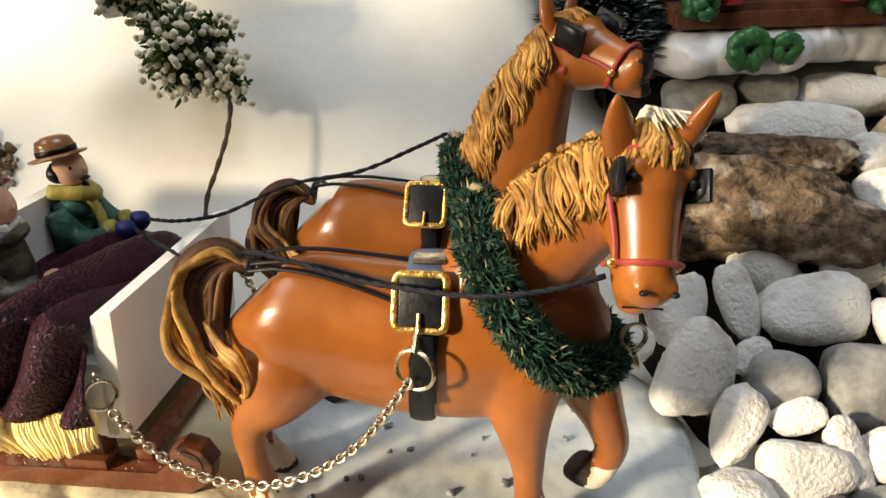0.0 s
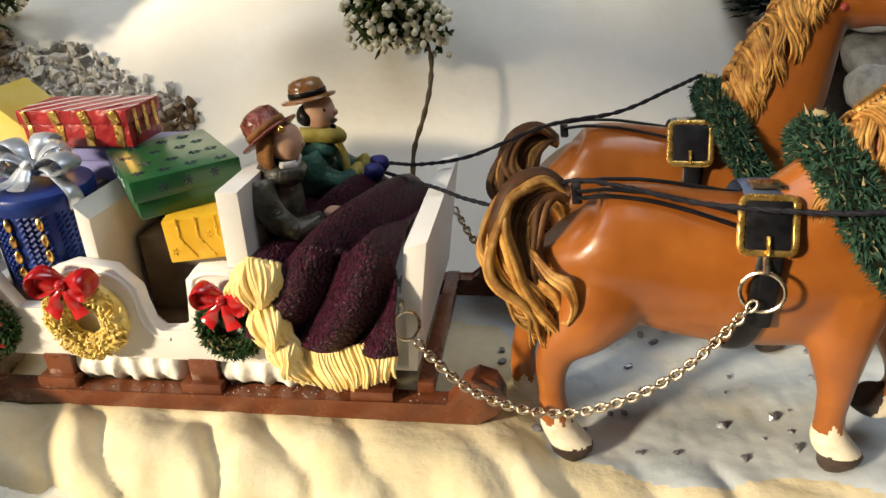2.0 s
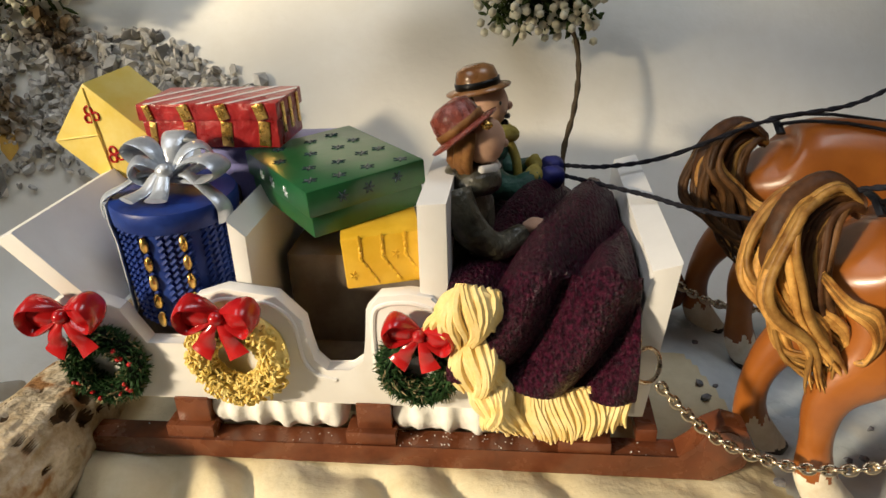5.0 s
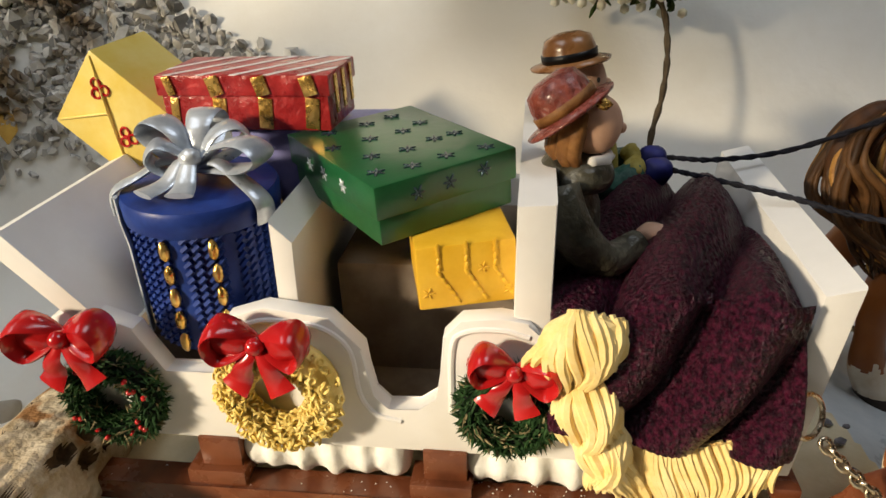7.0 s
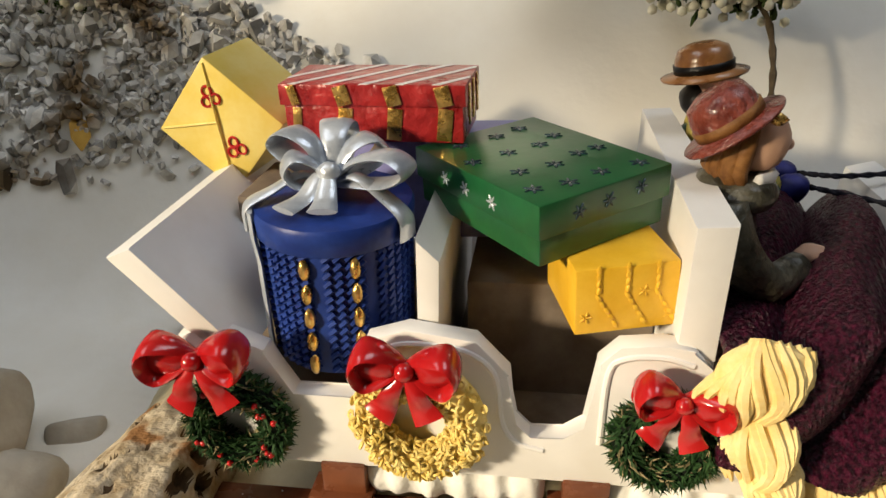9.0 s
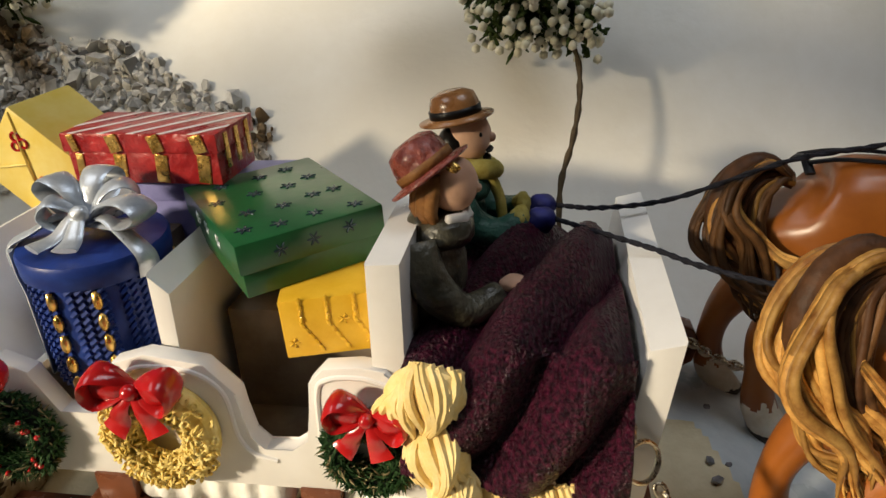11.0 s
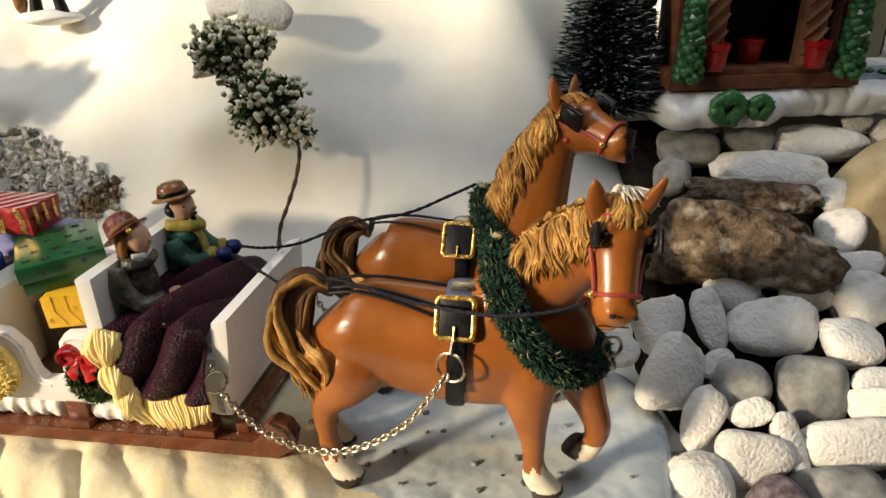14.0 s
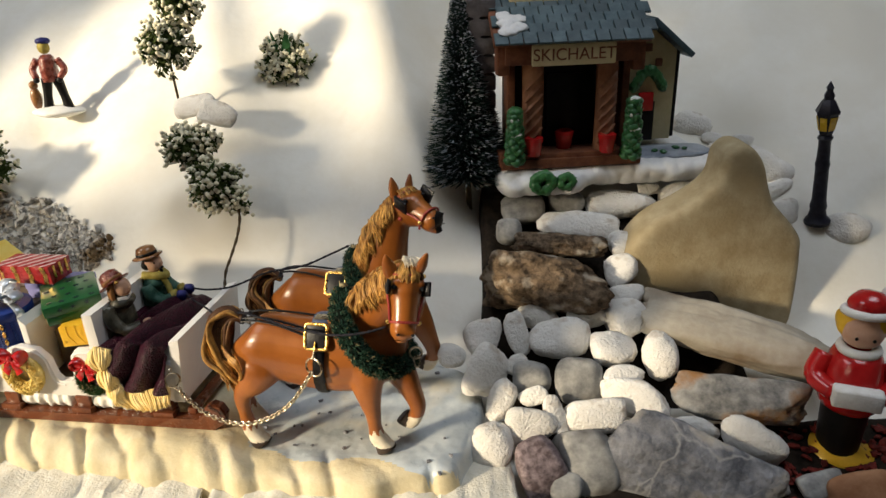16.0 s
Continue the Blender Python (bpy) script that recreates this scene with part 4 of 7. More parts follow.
        lump(bm, (0, 0, 0), (0.0108, 0.0100, 0.0040) if head_up else (0.0084, 0.0080, 0.0040), 2, 0.05, sub=3)
        wide = (hf.out * 0.95 + hf.side * c * 0.30).normalized()
        m3 = Matrix((hf.along, wide, hf.along.cross(wide))).transposed().to_4x4()
        for v in bm.verts:
            v.co = Matrix.Translation(hf(0.0112, c * (0.0122 if head_up else 0.0112), 0.0052)) @ m3 @ v.co
        part("blinder", bm, black_leather, h, "black leather blinder")
        for p in (hf(0.0035, c * 0.0102, 0.0010), hf(0.0310, c * 0.0092, 0.0006)):
            bm = bmesh.new()
            lump(bm, p, (.0030, .0030, .0030), 1, 0.05, sub=2)
            part("bridle_stud", bm, gold, h, "gold stud")
    return h


def bm_new():
    return bmesh.new()


def part_frame(bm, w, hgt, r, material, parent, m):
    """A rounded rectangular buckle frame."""
    pts = []
    for cx, cy, a0 in ((1, 1, 0), (-1, 1, 90), (-1, -1, 180), (1, -1, 270)):
        for k in range(5):
            a = radians(a0 + k * 22.5)
            pts.append(m @ Vector((cx * (w / 2 - 0.002) + 0.002 * math.cos(a), cy * (hgt / 2 - 0.002) + 0.002 * math.sin(a), 0)))
    nrm = m.to_3x3() @ Vector((0, 0, 1))
    tube(bm, pts, [(r * 0.42, r * 0.5)] * len(pts), 8, nrm, closed=True)
    return part("buckle", bm, material, parent, "large square brass buckle")


harness(False, NEAR_HORSE)
harness(True, FAR_HORSE)


def collar(m, shift, thick):
    """Evergreen garland worn as a horse collar, lying on the shoulders and hanging before the chest."""
    g = thing("garland_collar", "dark evergreen garland collar round a horse's neck", "garland", m, "garland collars")
    near = [(0.1125, 0.002, 0.1070), (0.1150, -0.0140, 0.1010), (0.1205, -0.0200, 0.0905), (0.1280, -0.0230, 0.0800), (0.1370, -0.0215, 0.0710), (0.1465, -0.0125, 0.0655), (0.1510, 0.0, 0.0640)]
    loop = near + [(x, -y * 0.92, z) for x, y, z in near[-2:0:-1]]
    line = [Vector(p) + Vector(shift) for p in spline(loop + [loop[0]], 5)]
    bm = bmesh.new()
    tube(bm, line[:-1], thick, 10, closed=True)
    part("core", bm, fir_shade, g)
    rng = random.Random(11)
    bm = bmesh.new()
    needles(bm, line, thick * 1.10, 8500, 0.0034, rng, (0,) * 14 + (1,))
    part("needles", bm, collar_green, g, mats=(straw,), smooth=0)
    for k, p in enumerate((line[0] + Vector((0.0005, 0.001, thick * 0.95)),)):
        bm = bmesh.new()
        lump(bm, p, (.0042, .0042, .0030), 3, 0.2, 2.4, 2)
        part("knot", bm, straw, g, "pale knot on top")
    return g


collar(NEAR_HORSE, (0, 0, 0), 0.0055)
collar(FAR_HORSE, (-0.0120, 0.002, -0.0035), 0.0048)
hk = thing("collar_hook", "small steel harness hook at the collar", "hook", NEAR_HORSE)
bm = bmesh.new()
torus(bm, 0.0038, 0.0007, 20, 8, pose(0.1568, -0.0040, 0.0705, 80, 0, 20))
part("ring", bm, steel, hk)
bm = bmesh.new()
torus(bm, 0.0030, 0.0006, 20, 8, pose(0.1570, -0.0040, 0.0645, 20, 60, 20), 1.5)
part("link", bm, steel, hk)

# sleigh
sleigh = thing("sleigh", "white painted resin sleigh on brown runners, loaded with gifts", "sleigh", TEAM)
SIDE = [(-0.158, 0.0108), (-0.004, 0.0108), (-0.004, 0.040), (-0.054, 0.0405), (-0.0600, 0.0475), (-0.0660, 0.0485), (-0.0745, 0.0475), (-0.0785, 0.043), (-0.080, 0.026), (-0.0845, 0.0225), (-0.092, 0.0222), (-0.0955, 0.026), (-0.0965, 0.039), (-0.1035, 0.047), (-0.118, 0.049), (-0.127, 0.046), (-0.130, 0.030), (-0.145, 0.030), (-0.150, 0.042), (-0.163, 0.047), (-0.170, 0.044), (-0.166, 0.025)]
for name, y0, y1 in (("side_panel", 0.0, 0.005), ("side_panel", 0.083, 0.088)):
    bm = bmesh.new()
    prism(bm, SIDE, y0, y1, 0.0006)
    part(name, bm, white_paint, sleigh)
bm = bmesh.new()
box(bm, (-0.08, 0.044, 0.014), (0.15, 0.078, 0.006), 0.001)
part("floor_pan", bm, bed_shade, sleigh)
bm = bmesh.new()
prism(bm, [(-0.010, 0.010), (-0.002, 0.010), (0.004, 0.0585), (-0.0035, 0.0565)], 0.0, 0.088, 0.001)
part("dashboard", bm, white_paint, sleigh)
bm = bmesh.new()
prism(bm, [(-0.064, 0.016), (-0.056, 0.016), (-0.0552, 0.0740), (-0.0630, 0.0735)], 0.0015, 0.0865, 0.001)
part("seat_back", bm, white_paint, sleigh)
bm = bmesh.new()
prism(bm, [(-0.1175, 0.016), (-0.1130, 0.016), (-0.1115, 0.062), (-0.1165, 0.067)], 0.006, 0.082, 0.001)
part("divider", bm, white_paint, sleigh)
bm = bmesh.new()
prism(bm, [(-0.160, 0.038), (-0.154, 0.040), (-0.176, 0.0655), (-0.182, 0.063)], 0.0, 0.088, 0.001)
part("rear_panel", bm, white_paint, sleigh)
bm = bmesh.new()
box(bm, (-0.086, 0.0435, 0.031), (0.044, 0.039, 0.034), 0.001)
part("cargo_bed", bm, bed_shade, sleigh)
bm = bmesh.new()
box(bm, (-0.144, 0.036, 0.024), (0.034, 0.050, 0.018), 0.001)
part("cargo_bed", bm, bed_shade, sleigh)
bm = bmesh.new()
box(bm, (-0.148, 0.050, 0.046), (0.040, 0.028, 0.034), 0.001)
part("cargo_bed", bm, bed_shade, sleigh)
bm = bmesh.new()
box(bm, (-0.031, 0.044, 0.030), (0.048, 0.076, 0.024), 0.001)
part("seat", bm, white_paint, sleigh)
for y in (-0.004, 0.085):
    bm = bmesh.new()
    prism(bm, [(-0.172, -0.0085), (0.018, -0.0085), (0.026, -0.003), (0.028, 0.004), (0.025, 0.010), (0.019, 0.012), (0.014, 0.009), (0.0125, 0.003), (0.008, -0.001), (-0.172, -0.001)], y, y + 0.0075, 0.0008)
    part("runner", bm, brown_paint, sleigh)
    bm = bmesh.new()
    tube(bm, [(0.0195, y - 0.0004, 0.0045), (0.0195, y + 0.008, 0.0045)], 0.0052, 20)
    part("runner_scroll", bm, brown_paint, sleigh)
    for u in (-0.136, -0.080, -0.018):
        bm = bmesh.new()
        box(bm, (u, y + 0.005, 0.0008), (0.0150, 0.0088, 0.0046), 0.0006)
        box(bm, (u + 0.001, y + 0.0068, 0.0066), (0.0105, 0.0075, 0.0100), 0.0006)
        part("strut", bm, brown_paint, sleigh)
bm = bmesh.new()
box(bm, (0.000, 0.0445, 0.0015), (0.0060, 0.084, 0.0045), 0.0006)
part("cross_bar", bm, brown_paint, sleigh)
for u0, u1 in ((-0.129, -0.090), (-0.073, -0.030)):
    sn = thing("snow_clump", "packed white snow between sleigh and runner", "snow", TEAM, "snow under the sleigh")
    bm = bmesh.new()
    n = 15
    for k in range(n):
        u = u0 + (u1 - u0) * (k + 0.5) / n
        lump(bm, (u, 0.0065 + 0.001 * math.sin(k * 2.2), 0.0055), (0.0070, 0.012, 0.0135 + 0.0009 * math.sin(k * 1.7)), k, 0.08)
    me = fused(bm, 0.0009, 3, "snow")
    me.materials.append(grime_snow)
    me.polygons.foreach_set("use_smooth", [True] * len(me.polygons))
    new("snow", me).parent = sn
for pts in ([(-0.1270, 0.0270), (-0.1262, 0.0400), (-0.1205, 0.0452), (-0.1120, 0.0456), (-0.1045, 0.0440), (-0.0995, 0.0385), (-0.0982, 0.0270), (-0.0950, 0.0215), (-0.0890, 0.0195)], [(-0.0770, 0.0225), (-0.0765, 0.0405), (-0.0735, 0.0448), (-0.0660, 0.0456), (-0.0600, 0.0440)]):
    bm = bmesh.new()
    tube(bm, [(x, 0.0002, z) for x, z in spline(pts, 5)], 0.0008, 8)
    part("moulding", bm, white_paint, sleigh)
fs = thing("frost_specks", "tiny white frost grains on the sleigh runner", "frost", TEAM, kind="stuff")
rng = random.Random(27)
bm = bmesh.new()
for k in range(90):
    q = rng.uniform(0.0002, 0.00042)
    lump(bm, (rng.choice((rng.uniform(-0.17, 0.012), rng.gauss(-0.07, 0.02))), rng.uniform(-0.0035, 0.003), -0.0008), (q * 1.3, q, q), k, 0.2, sub=1)
part("grains", bm, grime_snow, fs)["kind"] = "stuff"


# gifts in the sleigh
def bow(parent, m, s, material, label, tails=2):
    """A ribbon bow: two loops, knot and hanging tails; s is half its span."""
    for sg in (-1, 1):
        bm = bmesh.new()
        c = spline([(0, 0, 0), (sg * 0.35 * s, -0.12 * s, 0.30 * s), (sg * 0.80 * s, -0.22 * s, 0.42 * s), (sg * 1.0 * s, -0.18 * s, 0.05 * s), (sg * 0.78 * s, -0.12 * s, -0.34 * s), (sg * 0.35 * s, -0.1 * s, -0.22 * s), (0, 0, 0)], 4)
        w = [0.12 + 0.5 * math.sin(math.pi * i / (len(c) - 1)) for i in range(len(c))]
        tube(bm, [m @ Vector(p) for p in c], [(s * a * 0.72, s * 0.10) for a in w], 10, [m.to_3x3() @ Vector((0, 1, 0.15))] * len(c))
        lump(bm, m @ Vector((sg * 0.6 * s, -0.05 * s, 0.03 * s)), (0.98 * s, 0.62 * s, 0.95 * s), 4 + sg, 0.09, 1.8, 3, pose(0, 0, 0, 0, sg * 18, 0))
        part("bow_loop", bm, material, parent, label)
    bm = bmesh.new()
    lump(bm, m @ Vector((0, -0.25 * s, 0)), (0.42 * s, 0.40 * s, 0.40 * s), 2, 0.08, sub=2)
    part("bow_knot", bm, material, parent, label)
    for sg in ((-1, 1) if tails == 2 else (0.25,)):
        bm = bmesh.new()
        c = spline([(sg * 0.05 * s, -0.2 * s, -0.1 * s), (sg * 0.24 * s, -0.32 * s, -0.45 * s), (sg * 0.36 * s, -0.25 * s, -0.80 * s), (sg * 0.52 * s, -0.3 * s, -1.08 * s)], 4)
        tube(bm, [m @ Vector(p) for p in c], [(s * (0.12 + 0.22 * i / len(c)), s * 0.07) for i in range(len(c))], 8, m.to_3x3() @ Vector((1, 0, 0.4)))
        part("bow_tail", bm, material, parent, label)


# round blue box
rb = thing("round_gift_box", "round blue knit-textured gift box with silver ribbon bow", "gift box", TEAM @ pose(-0.1375, 0.0205, 0.0335, 2, 1, 0) @ Matrix.Diagonal((1.09, 1.09, 1.075, 1)))
bm = bmesh.new()
lathe(bm, [(0.0138, 0.0), (0.0146, 0.0006), (0.0152, 0.030)], 40)
part("body", bm, blue_paint, rb)
bm = bmesh.new()
for k in range(44):
    if k % 11 in (0, 5):
        continue
    a = k * math.tau / 44
    for j in range(15):
        z = 0.0015 + j * 0.00188
        r = 0.0149 + 0.0006 * z / 0.03
        tube(bm, [(r * math.cos(a - 0.05), r * math.sin(a - 0.05), z), (r * math.cos(a + 0.045), r * math.sin(a + 0.045), z + 0.0012)], 0.00062, 5)
tagged(part("knit_relief", bm, blue_paint, rb), kind="stuff")
bm = bmesh.new()
lathe(bm, [(0.0160, 0.0288), (0.0163, 0.0292), (0.0165, 0.0336), (0.0160, 0.0344), (0.002, 0.0352)], 40)
part("lid", bm, blue_paint, rb, "smooth blue lid")
for a in (-152, -98, -62, 30, 110):
    bm = bmesh.new()
    if a == -152:
        tube(bm, [((0.0163 + 0.0006 * (z > 0.028)) * math.cos(radians(a)), (0.0163 + 0.0006 * (z > 0.028)) * math.sin(radians(a)), z) for z in np.linspace(0.001, 0.0345, 7)], [(0.0024, 0.0006)] * 7, 8, (-math.sin(radians(a)), math.cos(radians(a)), 0))
        part("ribbon", bm, silver_paint, rb, "silvery white ribbon")
    else:
        for j in range(5):
            lump(bm, (0.0158 * math.cos(radians(a)), 0.0158 * math.sin(radians(a)), 0.0035 + j * 0.0056), (.0022, .0022, .0048), j, 0.08, sub=2)
        part("bead_string", bm, gold, rb, "raised gold bead string")
def band(pts, w0, w1, wide, name, thick=0.0007):
    bm = bmesh.new()
    c = spline(pts, 6)
    n = len(c) - 1
    tube(bm, [tuple(p) for p in c], [(w0 + (w1 - w0) * math.sin(math.pi * i / n) if name == "bow_loop" else w0 + (w1 - w0) * i / n, thick) for i in range(n + 1)], 10, wide)
    part(name, bm, silver_paint, rb, "silvery white ribbon")


for a, L, h in ((-160, 1.0, 0.0), (-20, 0.98, -0.001), (100, 0.9, 0.0)):
    d = Vector((math.cos(radians(a)), math.sin(radians(a)), 0))
    band([(0, 0, 0.0380), d * 0.006 + Vector((0, 0, 0.0400)), d * 0.012 + Vector((0, 0, 0.0372)), d * 0.0172 * L + Vector((0, 0, 0.0345 + h)), d * 0.0176 * L + Vector((0, 0, 0.0300 + h))], 0.0012, 0.0030, (-d.y, d.x, 0), "ribbon")
for a, q in ((-118, 0.0135), (-84, 0.0118)):
    d = Vector((math.cos(radians(a)), math.sin(radians(a)), 0))
    band([(0, -0.001, 0.0405), d * 0.004 + Vector((0, 0, 0.0402)), d * 0.008 + Vector((0, 0, 0.0372)), d * q + Vector((0, 0, 0.0366))], 0.0010, 0.0030, (-d.y, d.x, 0), "ribbon")
for a, L, h in ((-12, 1.12, 0.001), (35, 0.75, 0.002), (95, 0.85, 0.0035), (155, 0.90, 0.0030), (-160, 0.62, 0.000)):
    d = Vector((math.cos(radians(a)), math.sin(radians(a)), 0))
    z = Vector((0, 0, 1))
    band([z * 0.0375, d * 0.005 * L + z * (0.0420 + h), d * 0.0115 * L + z * (0.0440 + h), d * 0.0150 * L + z * (0.0412 + h), d * 0.0110 * L + z * (0.0382 + h), d * 0.004 * L + z * 0.0382, z * 0.0375], 0.0012, 0.0040, (-d.y, d.x, 0), "bow_loop")
bm = bmesh.new()
lump(bm, (0.0005, -0.0030, 0.0412), (.0046, .0040, .0042), 3, 0.12)
part("bow_knot", bm, silver_paint, rb)


def flower(bm, m, x, y, s, rng):
    """A small raised snowflake of six petals on a face (z up in m)."""
    for k in range(6):
        a = k * math.tau / 6
        lump(bm, m @ Vector((x + s * 0.50 * math.cos(a), y + s * 0.50 * math.sin(a), 0.00005)), (s * 1.05, s * 0.34, 0.0005), k, 0.1, sub=1, m=m.to_3x3().to_4x4() @ pose(0, 0, 0, 0, 0, math.degrees(a)))


# green box
rng = random.Random(8)
gm = TEAM @ pose(-0.0925, 0.0325, 0.0632, 0, -2.0, 40)
gb = thing("square_gift_box", "green gift box with silver snowflake pattern", "gift box", gm)
bm = bmesh.new()
box(bm, (0, 0, 0.0035), (0.0345, 0.0450, 0.0070), 0.0006)
part("body", bm, green_wrap, gb)
bm = bmesh.new()
box(bm, (0, 0, 0.0100), (0.0362, 0.0468, 0.0075), 0.0006)
part("lid", bm, green_wrap, gb)
pts = [(-0.013, -0.013), (-0.005, -0.014), (0.004, -0.013), (0.012, -0.014), (-0.010, -0.005), (-0.001, -0.006), (0.008, -0.005), (0.014, -0.004), (-0.013, 0.004), (-0.004, 0.003), (0.005, 0.004), (0.012, 0.005), (-0.009, 0.012), (0.001, 0.012), (0.009, 0.013)]
for x, y in pts:
    bm = bmesh.new()
    flower(bm, pose(0, 0, 0.01380), x + rng.uniform(-.001, .001), y * 1.3 + rng.uniform(-.001, .001), 0.0024, rng)
    part("snowflake", bm, flake_dark, gb, "dark glossy snowflake")
for x in (-0.008, 0.0, 0.009):
    bm = bmesh.new()
    flower(bm, pose(0, -0.0235, 0, 90, 0, 0), x, 0.010 + rng.uniform(-.001, .001), 0.0019, rng)
    part("snowflake", bm, flake_dark, gb, "silver snowflake")
for y in (0.010, 0.002, -0.008):
    bm = bmesh.new()
    flower(bm, pose(-0.0181, 0, 0, 90, 0, -90), -y, 0.0095, 0.0019, rng)
    part("snowflake", bm, silver_paint, gb, "silver snowflake")

# yellow box under the green one
yb = thing("square_gift_box", "yellow foil gift box with braided stripes", "gift box", TEAM @ pose(-0.0760, 0.0168, 0.0482, 0, -2, 14))
bm = bmesh.new()
box(bm, (0, 0, 0.0075), (0.0215, 0.0230, 0.0150), 0.0006)
part("body", bm, yellow_wrap, yb)
for x in (-0.0060, 0.000, 0.0062):
    bm = bmesh.new()
    for j in range(9):
        zz = 0.0148 - j * 0.0016
        lump(bm, (x + (0 if j < 4 else (j - 4) * 0.0009), -0.0116, zz), (.0011, .0009, .0022), j, 0.1, sub=1, m=pose(0, 0, 0, 0, 12 if j < 4 else -30, 0))
    part("braid", bm, yellow_wrap, yb)
for x, z in ((-0.0085, 0.004), (0.0035, 0.009), (0.0090, 0.003)):
    bm = bmesh.new()
    for k in range(5):
        a = k * math.tau / 5
        lump(bm, (x + 0.0008 * math.cos(a), -0.0116, z + 0.0008 * math.sin(a)), (.0014, .0005, .0006), k, 0.05, sub=1, m=pose(0, 0, 0, 0, -math.degrees(a), 0))
    part("star", bm, yellow_wrap, yb)

# lavender box that carries the red one
lb = thing("square_gift_box", "lavender blue gift box beneath the red one", "gift box", TEAM @ pose(-0.1120, 0.0545, 0.0490, 0, 0, 4))
bm = bmesh.new()
box(bm, (-0.006, 0, 0.0135), (0.042, 0.017, 0.027), 0.0006)
part("body", bm, lavender, lb)
bm = bmesh.new()
box(bm, (-0.005, 0, 0.0238), (0.0445, 0.0185, 0.0055), 0.0006)
part("lid", bm, lavender, lb)

# red striped box
rx = thing("square_gift_box", "red gift box with pale striped lid and gold bars", "gift box", TEAM @ pose(-0.1312, 0.0492, 0.0772, 1, -0.5, -3))
bm = bmesh.new()
box(bm, (0, 0, 0.0047), (0.0440, 0.0200, 0.0094), 0.0005)
part("body", bm, red_wrap, rx)
bm = bmesh.new()
box(bm, (0, 0, 0.0114), (0.0456, 0.0215, 0.0052), 0.0005)
part("lid", bm, red_wrap, rx)
for k in range(6):
    bm = bmesh.new()
    x = -0.0290 + k * 0.0088
    line = [(max(x + 0.0172 * q, -0.0226), min(x + 0.0021 + 0.0172 * q, 0.0226), -0.0106 + 0.0212 * q) for q in np.linspace(0, 1, 25)]
    line = [r for r in line if r[1] - r[0] > 0.0003]
    lo = [[bm.verts.new((r[c], r[2], z)) for r in line] for c, z in ((0, 0.0141), (1, 0.0141), (1, 0.0138), (0, 0.0138))]
    for a in range(4):
        for q in range(len(line) - 1):
            bm.faces.new((lo[a][q], lo[a][q + 1], lo[(a + 1) % 4][q + 1], lo[(a + 1) % 4][q]))
    for q in (0, -1):
        bm.faces.new([lo[a][q] for a in range(4)])
    part("pale_stripe", bm, pink_white, rx, "pale diagonal stripe", smooth=0)
for k in range(4):
    x = -0.0190 + k * 0.0122
    for z, h in ((0.0114, 0.0048), (0.0044, 0.0078)):
        bm = bmesh.new()
        box(bm, (x, -0.0110 if z > 0.01 else -0.0101, z), (0.0036 if k else 0.0022, 0.0005, h), 0.0002, pose(0, 0, 0, 0, -14 if z > 0.01 else 6, 0))
        part("gold_bar", bm, gold, rx, "rough gold bar")
for k in range(3):
    y = -0.0060 + k * 0.006
    bm = bmesh.new()
    box(bm, (0.0229, y, 0.0085), (0.0005, 0.0020, 0.0095), 0.0002)
    part("gold_bar", bm, gold, rx, "rough gold bar")

# pale yellow parcel standing on its corner
yx = thing("parcel", "pale yellow parcel with red berry print, tipped on its corner", "gift box", TEAM @ pose(-0.1765, 0.0660, 0.0765, 3, 41, -4) @ Matrix.Diagonal((1.08, 1.50, 1.08, 1)))
bm = bmesh.new()
box(bm, (0, 0, 0), (0.0248, 0.0170, 0.0248), 0.0007)
part("body", bm, pale_yellow, yx)
for (x, z) in ((-0.0058, 0.0050), (0.0062, -0.0015)):
    for k in range(3):
        bm = bmesh.new()
        a = k * math.tau / 3 + 0.5
        torus(bm, 0.00125, 0.00035, 14, 6, pose(x + 0.0016 * math.cos(a), -0.0086, z + 0.0016 * math.sin(a), 90, 0, 0))
        part("berry", bm, red_paint, yx, "red berry")
for k in range(3):
    bm = bmesh.new()
    a = k * math.tau / 3
    torus(bm, 0.00125, 0.00035, 14, 6, pose(0.002 + 0.0016 * math.cos(a), 0.002 + 0.0016 * math.sin(a), 0.0119))
    part("berry", bm, red_paint, yx, "red berry")
bm = bmesh.new()
tube(bm, [(-0.0115, -0.0085, 0.0112), (-0.001, -0.0089, 0.001), (0.0115, -0.0085, -0.0112)], 0.0003, 6)
tube(bm, [(-0.0115, -0.0085, -0.0112), (-0.001, -0.0089, 0.001)], 0.0003, 6)
part("paper_fold", bm, pale_yellow, yx)

